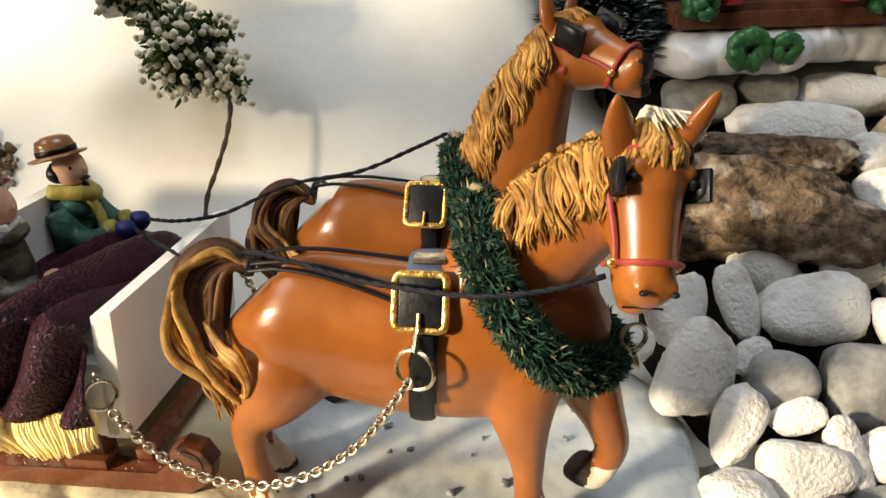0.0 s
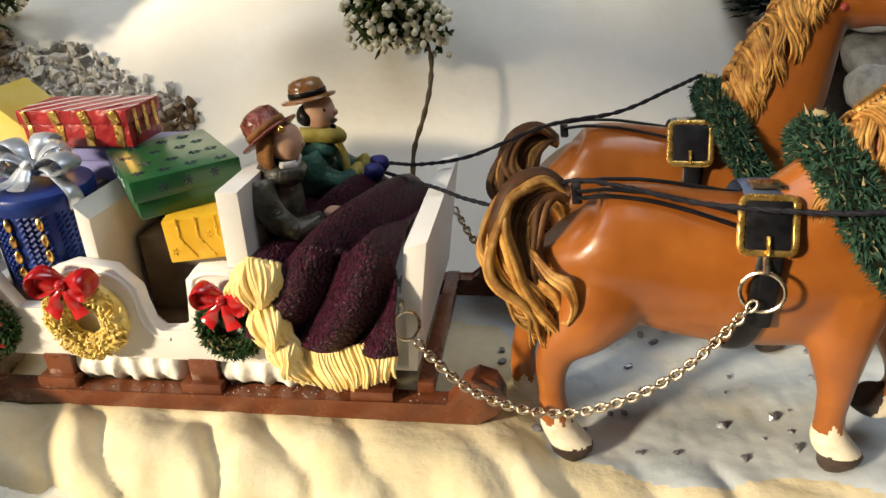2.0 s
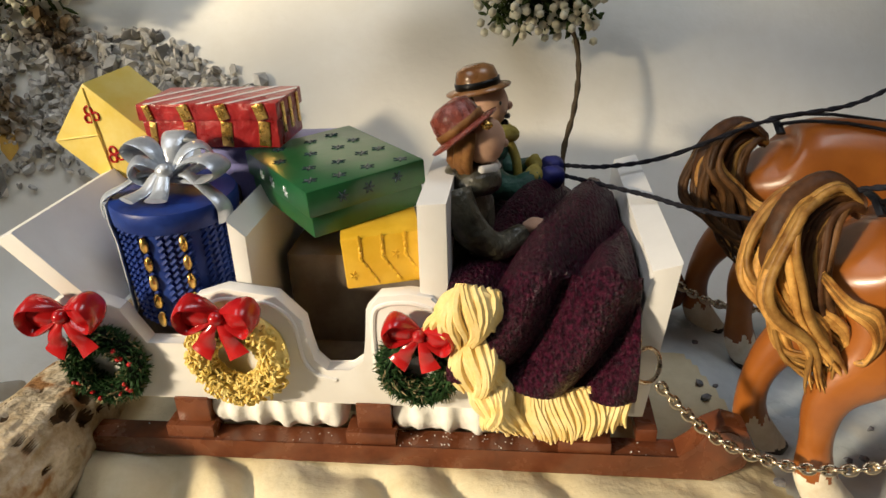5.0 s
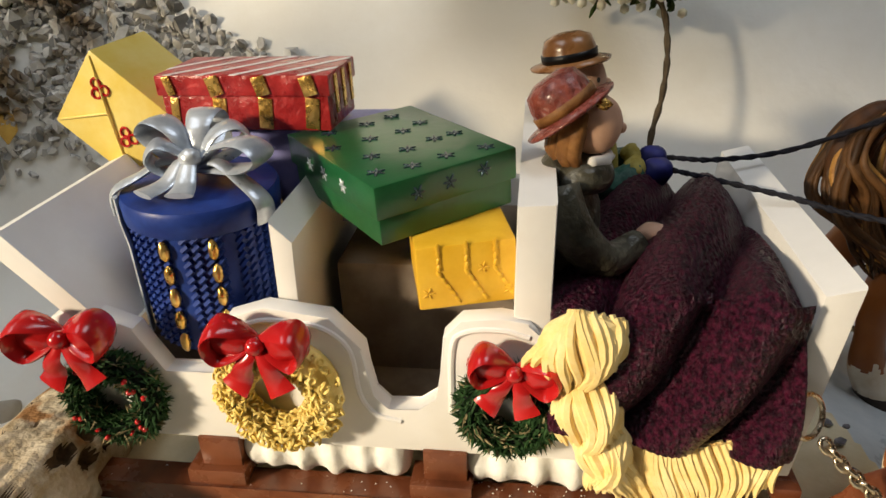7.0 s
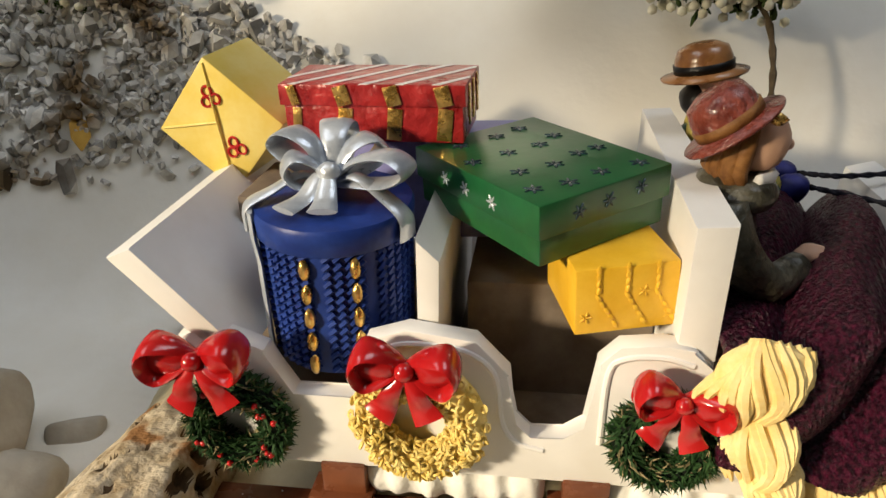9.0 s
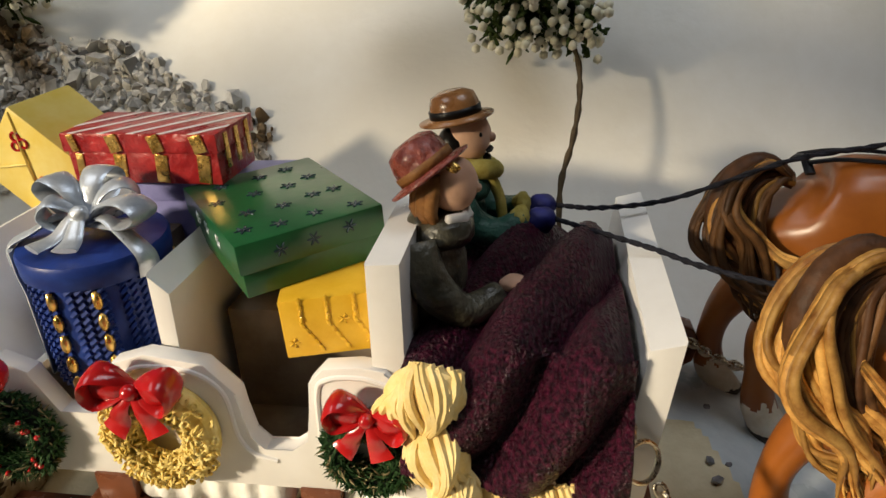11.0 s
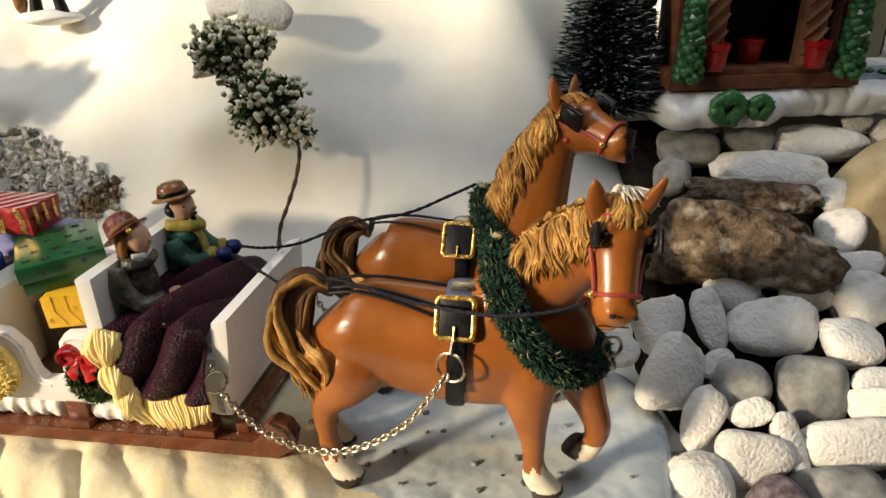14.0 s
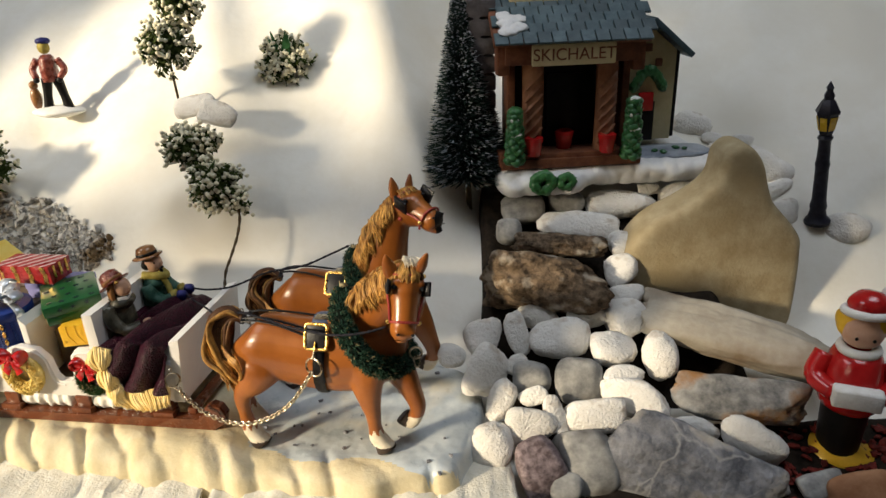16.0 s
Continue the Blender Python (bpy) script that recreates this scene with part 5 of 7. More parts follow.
# wreaths on the near side
def wreath(name, label, x, z, R, r, mat1, mat2, seed, berries=0, flowers=False):
    w = thing(name, label, "wreath", TEAM @ pose(x, -0.0030, z, 0, 0, 0), "wreaths on the sleigh")
    line = [(R * math.cos(k * math.tau / 24), 0, R * math.sin(k * math.tau / 24)) for k in range(25)]
    bm = bmesh.new()
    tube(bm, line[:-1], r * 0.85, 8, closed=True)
    part("core", bm, fir_shade if not flowers else mat1, w)
    rng = random.Random(seed)
    bm = bmesh.new()
    if flowers:
        for i in range(430):
            a, b = rng.uniform(0, math.tau), rng.uniform(0.3, math.pi * 1.7)
            p = Vector(((R + r * math.cos(b)) * math.cos(a), -r * abs(math.sin(b)) - 0.0002, (R + r * math.cos(b)) * math.sin(a)))
            torus(bm, 0.00085, 0.00036, 7, 4, Matrix.Translation(p) @ Euler((rng.uniform(0, 3), rng.uniform(0, 3), rng.uniform(0, 3))).to_matrix().to_4x4())
        part("blossoms", bm, mat1, w, "tiny gold blossoms")
    else:
        needles(bm, line, r * 0.95, 1900, 0.0030, rng, (0, 0, 0, 0, 0, 0, 0, 1))
        part("needles", bm, mat1, w, mats=(mat2,), smooth=0)
    for i in range(berries):
        a = rng.uniform(0, math.tau)
        bm = bmesh.new()
        lump(bm, ((R + rng.uniform(-.5, .7) * r) * math.cos(a), -r * 0.95, (R + rng.uniform(-.5, .7) * r) * math.sin(a)), (.0015, .0015, .0015), i, 0.03, sub=2)
        part("berry", bm, red_paint, w, "glossy red berry")
    return w


w1 = wreath("wreath", "green needle wreath with red berries and red bow", -0.1572, 0.0245, 0.0090, 0.0036, fir_green, straw, 21, 14)
bow(w1, pose(-0.0045, -0.0035, 0.0200, 0, -4, 0), 0.0108, red_paint, "glossy red bow")
w2 = wreath("wreath", "gold blossom wreath with glossy red bow", -0.1155, 0.0290, 0.0108, 0.0044, gold_leaf, gold_leaf, 22, 0, True)
bow(w2, pose(-0.0015, -0.0035, 0.0160, 0, 3, 0), 0.0104, red_paint, "glossy red bow")
w3 = wreath("wreath", "green needle wreath half hidden by the blanket, red bow", -0.0640, 0.0270, 0.0084, 0.0034, fir_green, straw, 23, 0)
bow(w3, pose(0.0012, -0.0030, 0.0135, 0, 10, 0), 0.0090, red_paint, "glossy red bow")

# riders: two plain resin figures
def figure(name, label, m, mats, build):
    bm = bmesh.new()
    build(bm)
    ob = part(name, bm, mats[0], smooth=180, mats=mats[1:])
    ob.matrix_world = m
    return tagged(ob, label, "figurine", group="riders")


def hat(bm, m, r, brim, h, mat, band):
    prof = [(brim, 0.0), (brim * 1.02, 0.0006), (r * 1.05, 0.0012), (r, 0.0016), (r * 0.98, h * 0.55), (r * 0.86, h * 0.85), (r * 0.5, h), (0.0004, h * 1.02)]
    lathe(bm, prof, 26, m, mat)
    lathe(bm, [(r * 1.04, 0.0014), (r * 1.05, 0.0035), (r * 0.9, 0.0036)], 26, m, band)


def woman(bm):
    lump(bm, (-0.0520, 0.022, 0.061), (.0180, .0215, .036), 2, 0.05, mat=0)            # coat
    lump(bm, (-0.0480, 0.0215, 0.0735), (.015, .020, .010), 4, 0.05, mat=0)
    loft(bm, [(-0.053, 0.0115, 0.0735, .0045, .0045), (-0.050, 0.0085, 0.0645, .0048, .005), (-0.0425, 0.010, 0.0570, .0042, .0042), (-0.0345, 0.0165, 0.0580, .0034, .0034)], n=10, mat=0)
    lump(bm, (-0.0310, 0.0195, 0.0595), (.007, .0055, .0045), 3, 0.1, mat=1)           # hand
    lump(bm, (-0.0455, 0.0210, 0.0845), (.0118, .0110, .0135), 1, 0.02, mat=1)         # head
    lump(bm, (-0.0398, 0.0208, 0.0838), (.0022, .0020, .0025), 1, 0.0, mat=1, sub=2)
    rng = random.Random(4)
    for i in range(22):
        a = rng.uniform(2.0, 4.6)
        p = Vector((-0.0470 + 0.0066 * math.cos(a), 0.0215 + 0.0064 * math.sin(a), 0.0885))
        tube(bm, [p, p + Vector((-0.0006, 0, -0.005)), p + Vector((-0.0012, 0, -0.0095)), p + Vector((0.0004, 0, -0.0135))], [.0016, .0019, .0017, .0008], 6, mat=2)
    hat(bm, pose(-0.0508, 0.0215, 0.0866, -6, -36, 0), 0.0072, 0.0108, 0.0095, 3, 2)
    lump(bm, (-0.0445, 0.0150, 0.0905), (.0032, .0022, .0028), 5, 0.2, mat=4, sub=2)     # hat flower
    loft(bm, [(-0.0465, 0.0150, 0.0775, .0009, .0016), (-0.0425, 0.019, 0.0770, .0010, .0018), (-0.0435, 0.026, 0.0775, .0009, .0016)], n=8, mat=5)


figure("seated_figurine", "resin lady in olive coat and rust hat, seated in the sleigh", TEAM @ pose(-0.0015, 0.006, -0.002), (olive_coat, skin, hair_brown, red_hat, gold, white_paint), woman)


def man(bm):
    lump(bm, (-0.0480, 0.0520, 0.058), (.0190, .0230, .040), 6, 0.05, mat=0)
    lump(bm, (-0.0445, 0.0520, 0.0720), (.0155, .0225, .011), 7, 0.05, mat=0)
    for y, e in ((0.0425, 0.0455), (0.0615, 0.0560)):
        loft(bm, [(-0.047, y, 0.0720, .0048, .0048), (-0.0430, y - 0.001 if y < .05 else y + .001, 0.0640, .005, .005), (-0.0350, y, 0.0605, .0042, .0042), (-0.0275, e, 0.0635, .0036, .0036)], n=10, mat=0)
        lump(bm, (-0.0285, e, 0.0635), (.0060, .0078, .0085), 8, 0.12, 2.5, mat=1)     # cuff
        lump(bm, (-0.0225, e, 0.0635), (.0088, .0070, .0078), 9, 0.08, mat=2)          # glove
    loft(bm, [(-0.050, 0.0450, 0.0790, .0028, .003), (-0.0385, 0.0480, 0.0775, .0028, .003), (-0.0375, 0.0545, 0.0760, .0028, .003), (-0.048, 0.060, 0.0785, .0028, .003)], n=10, mat=1)
    loft(bm, [(-0.0385, 0.0500, 0.0765, .0024, .0020), (-0.0350, 0.0500, 0.0690, .0026, .0016), (-0.0340, 0.0495, 0.0620, .0026, .0016)], n=8, mat=1)
    lump(bm, (-0.0435, 0.0515, 0.0865), (.0125, .0118, .0150), 1, 0.02, mat=3)         # head
    lump(bm, (-0.0372, 0.0513, 0.0862), (.0026, .0022, .0030), 1, 0, mat=3, sub=2)
    lump(bm, (-0.0378, 0.0510, 0.0828), (.0024, .0060, .0014), 1, 0, mat=4, sub=2)     # moustache
    lump(bm, (-0.0385, 0.0512, 0.0800), (.0026, .0030, .0034), 1, 0, mat=4, sub=2)     # beard
    lump(bm, (-0.0398, 0.0468, 0.0880), (.0010, .0014, .0014), 1, 0, mat=4, sub=2)
    lump(bm, (-0.0480, 0.0515, 0.0850), (.0090, .0122, .0090), 2, 0.05, mat=4)         # hair
    hat(bm, pose(-0.0470, 0.0515, 0.0912, -3, -10, 0), 0.0072, 0.0106, 0.0082, 5, 4)


figure("seated_figurine", "resin man in green coat and brown hat, holding the reins", TEAM @ pose(-0.004, 0.0155, -0.0040), (green_coat, mustard, navy_glove, skin, dark_paint, brown_hat), man)

# knitted lap blanket with fringe
bl = thing("lap_blanket", "dark plum knitted blanket with cream fringe over laps", "blanket", TEAM)
bm = bmesh.new()
NU, NV = 90, 130
grid = []
for i in range(NU + 1):
    s = i / NU
    u = -0.0555 + 0.0495 * s
    row = []
    for j in range(NV + 1):
        t = j / NV
        # from the far side over the knees, across the near edge and down
        lap = 0.0505 + 0.0080 * smooth(0.0, 0.55, s)
        if t < 0.60:
            q = t / 0.60
            v = 0.0825 - 0.0840 * q
            z = lap - 0.0030 * smooth(0.5, 0.1, q) - 0.010 * smooth(0.22, 0.0, q) - 0.005 * smooth(0.80, 1.0, s) - 0.0025 * q ** 3
        else:
            q = (t - 0.60) / 0.40
            v = -0.0015 - 0.0040 * math.sin(min(q * 2.2, 1.57))
            z = lap - 0.0025 - (lap - 0.0025 - 0.0215 - 0.006 * (1 - s) ** 2) * q
        ph = (s + 1.0 * (t - 0.5) + 0.06 * noise.noise(Vector((s * 3, t * 3, 1)))) * 7.4 + 0.7
        fold = 0.0096 * (abs(math.sin(ph)) ** 0.75 - 0.60) * (0.8 + 0.2 * smooth(0.2, 0.7, s)) * (1 - 0.5 * smooth(0.88, 1.0, s))
        knit_z = 0.00035 * math.sin(s * 210 + 2.2 * math.sin(t * 190)) * math.sin(t * 190)
        z += (fold + knit_z) * (1.0 if t < 0.6 else 0.3)
        if t > 0.5:
            v -= ((fold + 0.0014) * 1.2 + knit_z) * smooth(0.5, 0.65, t)
        row.append(bm.verts.new((u, v, z)))
    grid.append(row)
for i in range(NU):
    for j in range(NV):
        bm.faces.new((grid[i][j], grid[i + 1][j], grid[i + 1][j + 1], grid[i][j + 1]))
cloth = part("cloth", bm, knit, bl, "plum knitted cloth", smooth=180)
so = cloth.modifiers.new("thick", 'SOLIDIFY')
so.thickness = 0.0014


def fringe(name, roots, ends, count, r, seed, wave=0.0009, swell=0.0016):
    """Strands of thick yarn, side by side in waving clumps, between a line of roots and a line of ends."""
    rng = random.Random(seed)
    bm = bmesh.new()
    R, E = spline(roots, 12), spline(ends, 12)
    for layer in range(2):
        for i in range(count):
            k = (i + 0.5 * layer + 0.3 * rng.random()) / count
            a = Vector(R[min(int(k * (len(R) - 1)), len(R) - 1)])
            b = Vector(E[min(int(k * (len(E) - 1)), len(E) - 1)]) + Vector((rng.uniform(-.0006, .0006), rng.uniform(-.0006, .0004), rng.uniform(-.0014, .0010)))
            ph = 7 * k + seed + 1.1 * rng.random()
            bulge = swell * math.sqrt(max(0.1, 1 - (2 * k - 1) ** 2))
            pts = []
            for j in range(8):
                q = j / 7
                pts.append(a.lerp(b, q) + Vector((wave * math.sin(ph + 4.5 * q), -bulge * math.sin(min(q * 3.3, 3.1)) + 0.0009 * layer, 0)))
            tube(bm, pts, [r * 0.8, r, r * 1.1, r * 1.15, r * 1.1, r, r * 0.8, r * 0.35], 6)
    return part(name, bm, yarn, bl, "cream yarn fringe")


fringe("fringe", [(-0.0480, -0.0055, 0.0205), (-0.036, -0.0065, 0.0240), (-0.024, -0.0065, 0.0230), (-0.0075, -0.0055, 0.0270)], [(-0.0450, -0.0075, 0.0105), (-0.0340, -0.0085, 0.0085), (-0.022, -0.0085, 0.0080), (-0.0060, -0.0065, 0.0130)], 40, 0.00085, 31, 0.0012, 0.0014)
def tassel(roots, ends, seed):
    """A fat gathered tuft of thick yarn with a body underneath."""
    f = fringe("tassel", roots, ends, 14, 0.0010, seed, 0.0019, 0.0042)
    mid = (Vector(roots[1]) + Vector(ends[1])) / 2
    bm = bmesh.new()
    bm.from_mesh(f.data)
    lump(bm, mid + Vector((0, 0.0012, 0)), ((Vector(ends[2]) - Vector(ends[0])).length * 0.9, 0.0075, (Vector(roots[1]) - Vector(ends[1])).length * 0.95), seed, 0.06)
    bm.to_mesh(f.data)
    bm.free()


tassel([(-0.0528, -0.0060, 0.0535), (-0.0493, -0.0075, 0.0555), (-0.0428, -0.0065, 0.0530)], [(-0.0598, -0.0070, 0.0410), (-0.0503, -0.0095, 0.0385), (-0.0398, -0.0075, 0.0420)], 32)
tassel([(-0.0518, -0.0065, 0.0400), (-0.0473, -0.0080, 0.0415), (-0.0428, -0.0070, 0.0400)], [(-0.0538, -0.0080, 0.0240), (-0.0463, -0.0100, 0.0220), (-0.0388, -0.0080, 0.0240)], 33)
tassel([(-0.0478, -0.0075, 0.0270), (-0.0438, -0.0085, 0.0275), (-0.0388, -0.0075, 0.0260)], [(-0.0473, -0.0095, 0.0155), (-0.0418, -0.0105, 0.0130), (-0.0363, -0.0090, 0.0120)], 34)


# chain from the dashboard ring to the harness ring
def link_mesh():
    bm = bmesh.new()
    torus(bm, 0.00185, 0.00056, 12, 6, None, 0.66)
    me = bpy.data.meshes.new("link")
    bm.to_mesh(me)
    bm.free()
    me.materials.append(steel)
    me.polygons.foreach_set("use_smooth", [True] * len(me.polygons))
    return me


def chain(label, pts):
    ch = thing("chain", label, "chain", TEAM, "chains")
    c = [Vector(p) for p in spline(pts, 40)]
    me, step, acc, last, k = link_mesh(), 0.0025, 0.0, c[0], 0
    for a, b in zip(c[:-1], c[1:]):
        acc += (b - a).length
        if acc >= step:
            acc -= step
            t = (b - a).normalized()
            o = new("link", me)
            o.parent = ch
            q = t.to_track_quat('X', 'Z').to_matrix().to_4x4()
            o.matrix_local = Matrix.Translation(b) @ q @ pose(0, 0, 0, 45 + 90 * (k % 2) + 8 * math.sin(k * 2.3), 0, 0)
            k += 1
    return ch


chain("bronze-coloured curb chain hanging in a curve beside the horse", [(-0.0010, -0.0060, 0.0270), (0.006, -0.0075, 0.0195), (0.0160, -0.009, 0.0110), (0.0280, -0.0105, 0.0062), (0.0410, -0.0115, 0.0045), (0.0540, -0.0125, 0.0070), (0.0690, -0.0130, 0.0145), (0.0830, -0.0130, 0.0265), (0.0975, -0.0130, 0.0470)])
dr = thing("dash_ring", "steel ring on a screw eye in the dashboard", "ring", TEAM)
bm = bmesh.new()
torus(bm, 0.0046, 0.0006, 26, 8, pose(-0.0035, -0.0045, 0.0310, 70, 0, 35))
part("ring", bm, steel, dr)
bm = bmesh.new()
torus(bm, 0.0016, 0.0005, 16, 6, pose(-0.0055, -0.0022, 0.0362, 0, 90, 0))
tube(bm, [(-0.0055, -0.001, 0.0372), (-0.0055, 0.003, 0.0372)], 0.0009, 8)
part("screw_eye", bm, steel, dr)
chain("far chain hanging beside the second horse", [(0.000, 0.0905, 0.034), (0.012, 0.086, 0.016), (0.034, 0.070, 0.007), (0.060, 0.064, 0.012), (0.091, 0.0575, 0.045)])


# reins
def cord(label, pts, r=0.00075):
    bm = bmesh.new()
    c = spline(pts, 8)
    n = len(c)
    for k in range(2):
        tw = []
        for i, p in enumerate(c):
            a = i * 1.7 + k * math.pi
            tw.append((p[0], p[1] + 0.0004 * math.cos(a), p[2] + 0.0004 * math.sin(a)))
        tube(bm, tw, r * 0.72, 6)
    ob = part("rein", bm, rope_mat, smooth=180)
    ob.matrix_world = TEAM
    return tagged(ob, label, "rein", group="reins")


cord("twisted black cord rein to the far horse", [(-0.0225, 0.0710, 0.0600), (-0.009, 0.0700, 0.0598), (0.011, 0.0690, 0.0635), (0.040, 0.0660, 0.0762), (0.066, 0.0700, 0.0800), (0.085, 0.0780, 0.0860), (0.0975, 0.0830, 0.0905)])
cord("twisted black cord rein along the near horse", [(-0.0235, 0.0610, 0.0600), (-0.012, 0.0520, 0.0602), (0.002, 0.0420, 0.0600), (0.014, 0.0330, 0.0594), (0.030, 0.0180, 0.0632), (0.046, 0.0080, 0.0755), (0.062, 0.0020, 0.0760), (0.080, -0.0030, 0.0735), (0.100, -0.0110, 0.0745), (0.118, -0.0175, 0.0765), (0.135, -0.0180, 0.0790), (0.1480, -0.0150, 0.0815)])

log_grey = surface("grey_logs", (0.07, 0.065, 0.07), (0.14, 0.13, 0.14), 0.7, 90, 0.4, 300)
granite = surface("granite", (0.10, 0.075, 0.08), (0.34, 0.27, 0.28), 0.7, 250, 0.6, 300, c3=(0.10, 0.07, 0.07), c3scale=160)
slate = surface("slate", (0.10, 0.10, 0.10), (0.38, 0.37, 0.35), 0.7, 60, 1.0, 180, c3=(0.30, 0.16, 0.07), c3scale=28, c3mix=(0.5, 0.6), dist=0.0015)
veined = surface("veined_rock", (0.085, 0.09, 0.105), (0.32, 0.32, 0.34), 0.65, 55, 1.0, 150, c3=(0.45, 0.41, 0.36), c3scale=32, c3mix=(0.54, 0.66), dist=0.003, veins=((0.36, 0.355, 0.35), 15.0, 0.020))
pale_rock = surface("pale_rock", (0.34, 0.30, 0.24), (0.48, 0.44, 0.37), 0.8, 40, 1.0, 160, c3=(0.20, 0.135, 0.08), c3scale=18)

terracotta = surface("terracotta_stone", (0.30, 0.14, 0.07), (0.42, 0.22, 0.12), 0.7, 60, 0.6, 250)


# stones of the retaining wall and scree
def rock(name, label, material, x, y, z, w, h, turn, seed, depth=0.7, rough=0.05, planes=9, hard=9, sub=4, push=0.0, tilt=10, thick=0.5, lean=56, deep=(0.86, 1.12), fit=0.97):
    """A stone: a body cut by random planes, rounded the more the smaller hard is, with fine relief."""
    rng = random.Random(seed * 7 + 1)
    cuts = [(Vector(q), 1.0) for q in ((1, 0, 0), (-1, 0, 0), (0, 1, 0), (0, -1, 0), (0, 0, 1), (0, 0, -1))]
    for _ in range(planes):
        q = Vector((rng.gauss(0, 1), rng.gauss(0, 1), rng.gauss(0, 1))).normalized()
        cuts.append((q, rng.uniform(*deep)))
    w, h = w * fit, h * fit
    d = max(min(w, h) * depth, thick * min(w, h))
    off = Vector((seed * 3.7, seed * 1.3, seed * 7.1))
    bm = bmesh.new()
    r = bmesh.ops.create_icosphere(bm, subdivisions=sub, radius=1.0)
    for v in r["verts"]:
        q = v.co.normalized()
        s = sum(max(q.dot(n) / c, 0) ** hard for n, c in cuts) ** (-1 / hard)
        v.co = q * s * (1 + rough * (noise.noise(q * 1.5 + off) + 0.6 * noise.noise(q * 4 + off) + 0.35 * noise.noise(q * 10 + off)))
    lo, hi = [[f(v.co[k] for v in r["verts"]) for k in range(3)] for f in (min, max)]
    for v in r["verts"]:
        v.co = Vector([((v.co[k] - lo[k]) / (hi[k] - lo[k]) - 0.5) * e for k, e in enumerate((w, h, d))])
    ob = part(name, bm, material, smooth=180)
    back = push * d
    ob.matrix_world = pose(x, y + 0.6 * back, z - 0.8 * back, lean + rng.uniform(-tilt, tilt), 0, 0) @ pose(0, 0, 0, 0, rng.uniform(-tilt, tilt), turn)
    return tagged(ob, label, "stone", group="stones of the scree")


def pebble(*a):
    return rock("pebble", "smooth white river pebble in the scree", pebble_mat, *a, fit=1.0, depth=0.74, hard=3.4, planes=9, rough=0.09, push=0.22, tilt=6, deep=(0.60, 1.0))


def grey_rock(*a):
    return rock("stone", "rounded grey stone wedged between pebbles", grey_stone, *a, depth=0.8, hard=5, push=0.25)


def brown_rock(*a):
    return rock("rock", "dark brown rough rock in the stacked wall", brown_stone, *a, rough=0.20, hard=8, depth=1.0, push=-0.05, sub=5, tilt=3)


def granite_rock(*a):
    return rock("rock", "speckled purple granite rock at the foot", granite, *a, hard=8)


def slate_rock(*a):
    return rock("rock", "flat grey slate rock with rusty edge", slate, *a, rough=0.10, hard=26, planes=14, push=0.1, sub=5, tilt=2, lean=42)


def veined_rock(*a):
    return rock("rock", "large grey rock with white veins", veined, *a, rough=0.11, hard=18, planes=18, deep=(0.76, 1.05), depth=0.55, push=0.15, sub=5, tilt=2, lean=48)


def flat_rock(*a):
    return rock("rock", "long pale sloping slab of rock", pale_rock, *a, rough=0.10, hard=24, planes=10, depth=0.6, push=0.15, sub=5, tilt=1, lean=34, deep=(0.84, 1.12))


pebble(0.0783, 0.2584, 0.0140, 0.0208, 0.0189, 0, 1)
pebble(0.1013, 0.2696, 0.0203, 0.0296, 0.0333, 0, 2)
pebble(0.1269, 0.2721, 0.0217, 0.0175, 0.0345, 14, 3)
pebble(0.1441, 0.2859, 0.0296, 0.0294, 0.0219, 14, 4)
pebble(0.1581, 0.2688, 0.0199, 0.0464, 0.0304, 5, 5)
pebble(0.1019, 0.2462, 0.0070, 0.0306, 0.0415, -28, 6)
pebble(0.1242, 0.2503, 0.0093, 0.0159, 0.0170, -20, 7)
pebble(0.1104, 0.2263, -0.0044, 0.0191, 0.0323, -32, 8)
pebble(0.1803, 0.2841, 0.0286, 0.0310, 0.0189, 8, 9)
pebble(0.2136, 0.2991, 0.0371, 0.0287, 0.0176, 8, 10)
pebble(0.2105, 0.2831, 0.0280, 0.0350, 0.0321, 0, 11)
pebble(0.1972, 0.2596, 0.0146, 0.0383, 0.0266, -4, 12)
pebble(0.2301, 0.2555, 0.0123, 0.0298, 0.0364, 22, 13)
pebble(0.1996, 0.2414, 0.0042, 0.0308, 0.0146, -8, 14)
grey_rock(0.1680, 0.2384, 0.0026, 0.0364, 0.0364, 0, 15)
grey_rock(0.1347, 0.2415, 0.0043, 0.0284, 0.0271, 0, 16)
pebble(0.1337, 0.2281, -0.0033, 0.0213, 0.0133, 18, 17)
pebble(0.1472, 0.2149, -0.0108, 0.0162, 0.0308, 8, 18)
pebble(0.1301, 0.2109, -0.0131, 0.0358, 0.0280, 8, 19)
pebble(0.1022, 0.1980, -0.0205, 0.0310, 0.0336, -5, 20)
pebble(0.1738, 0.2151, -0.0107, 0.0443, 0.0240, 0, 21)
pebble(0.2040, 0.2247, -0.0053, 0.0502, 0.0285, -8, 22)
pebble(0.2363, 0.2057, -0.0161, 0.0416, 0.0154, -8, 23)
pebble(0.2757, 0.1965, -0.0213, 0.0468, 0.0266, -38, 24)
pebble(0.2144, 0.3203, 0.0492, 0.0265, 0.0271, 10, 25)
brown_rock(0.1517, 0.3074, 0.0419, 0.1051, 0.0489, -6, 26)
granite_rock(0.1336, 0.1844, -0.0283, 0.0329, 0.0418, 15, 27)
slate_rock(0.2754, 0.2214, -0.0072, 0.0977, 0.0336, -9, 28)
veined_rock(0.2327, 0.1810, -0.0302, 0.1236, 0.0593, -19, 29)
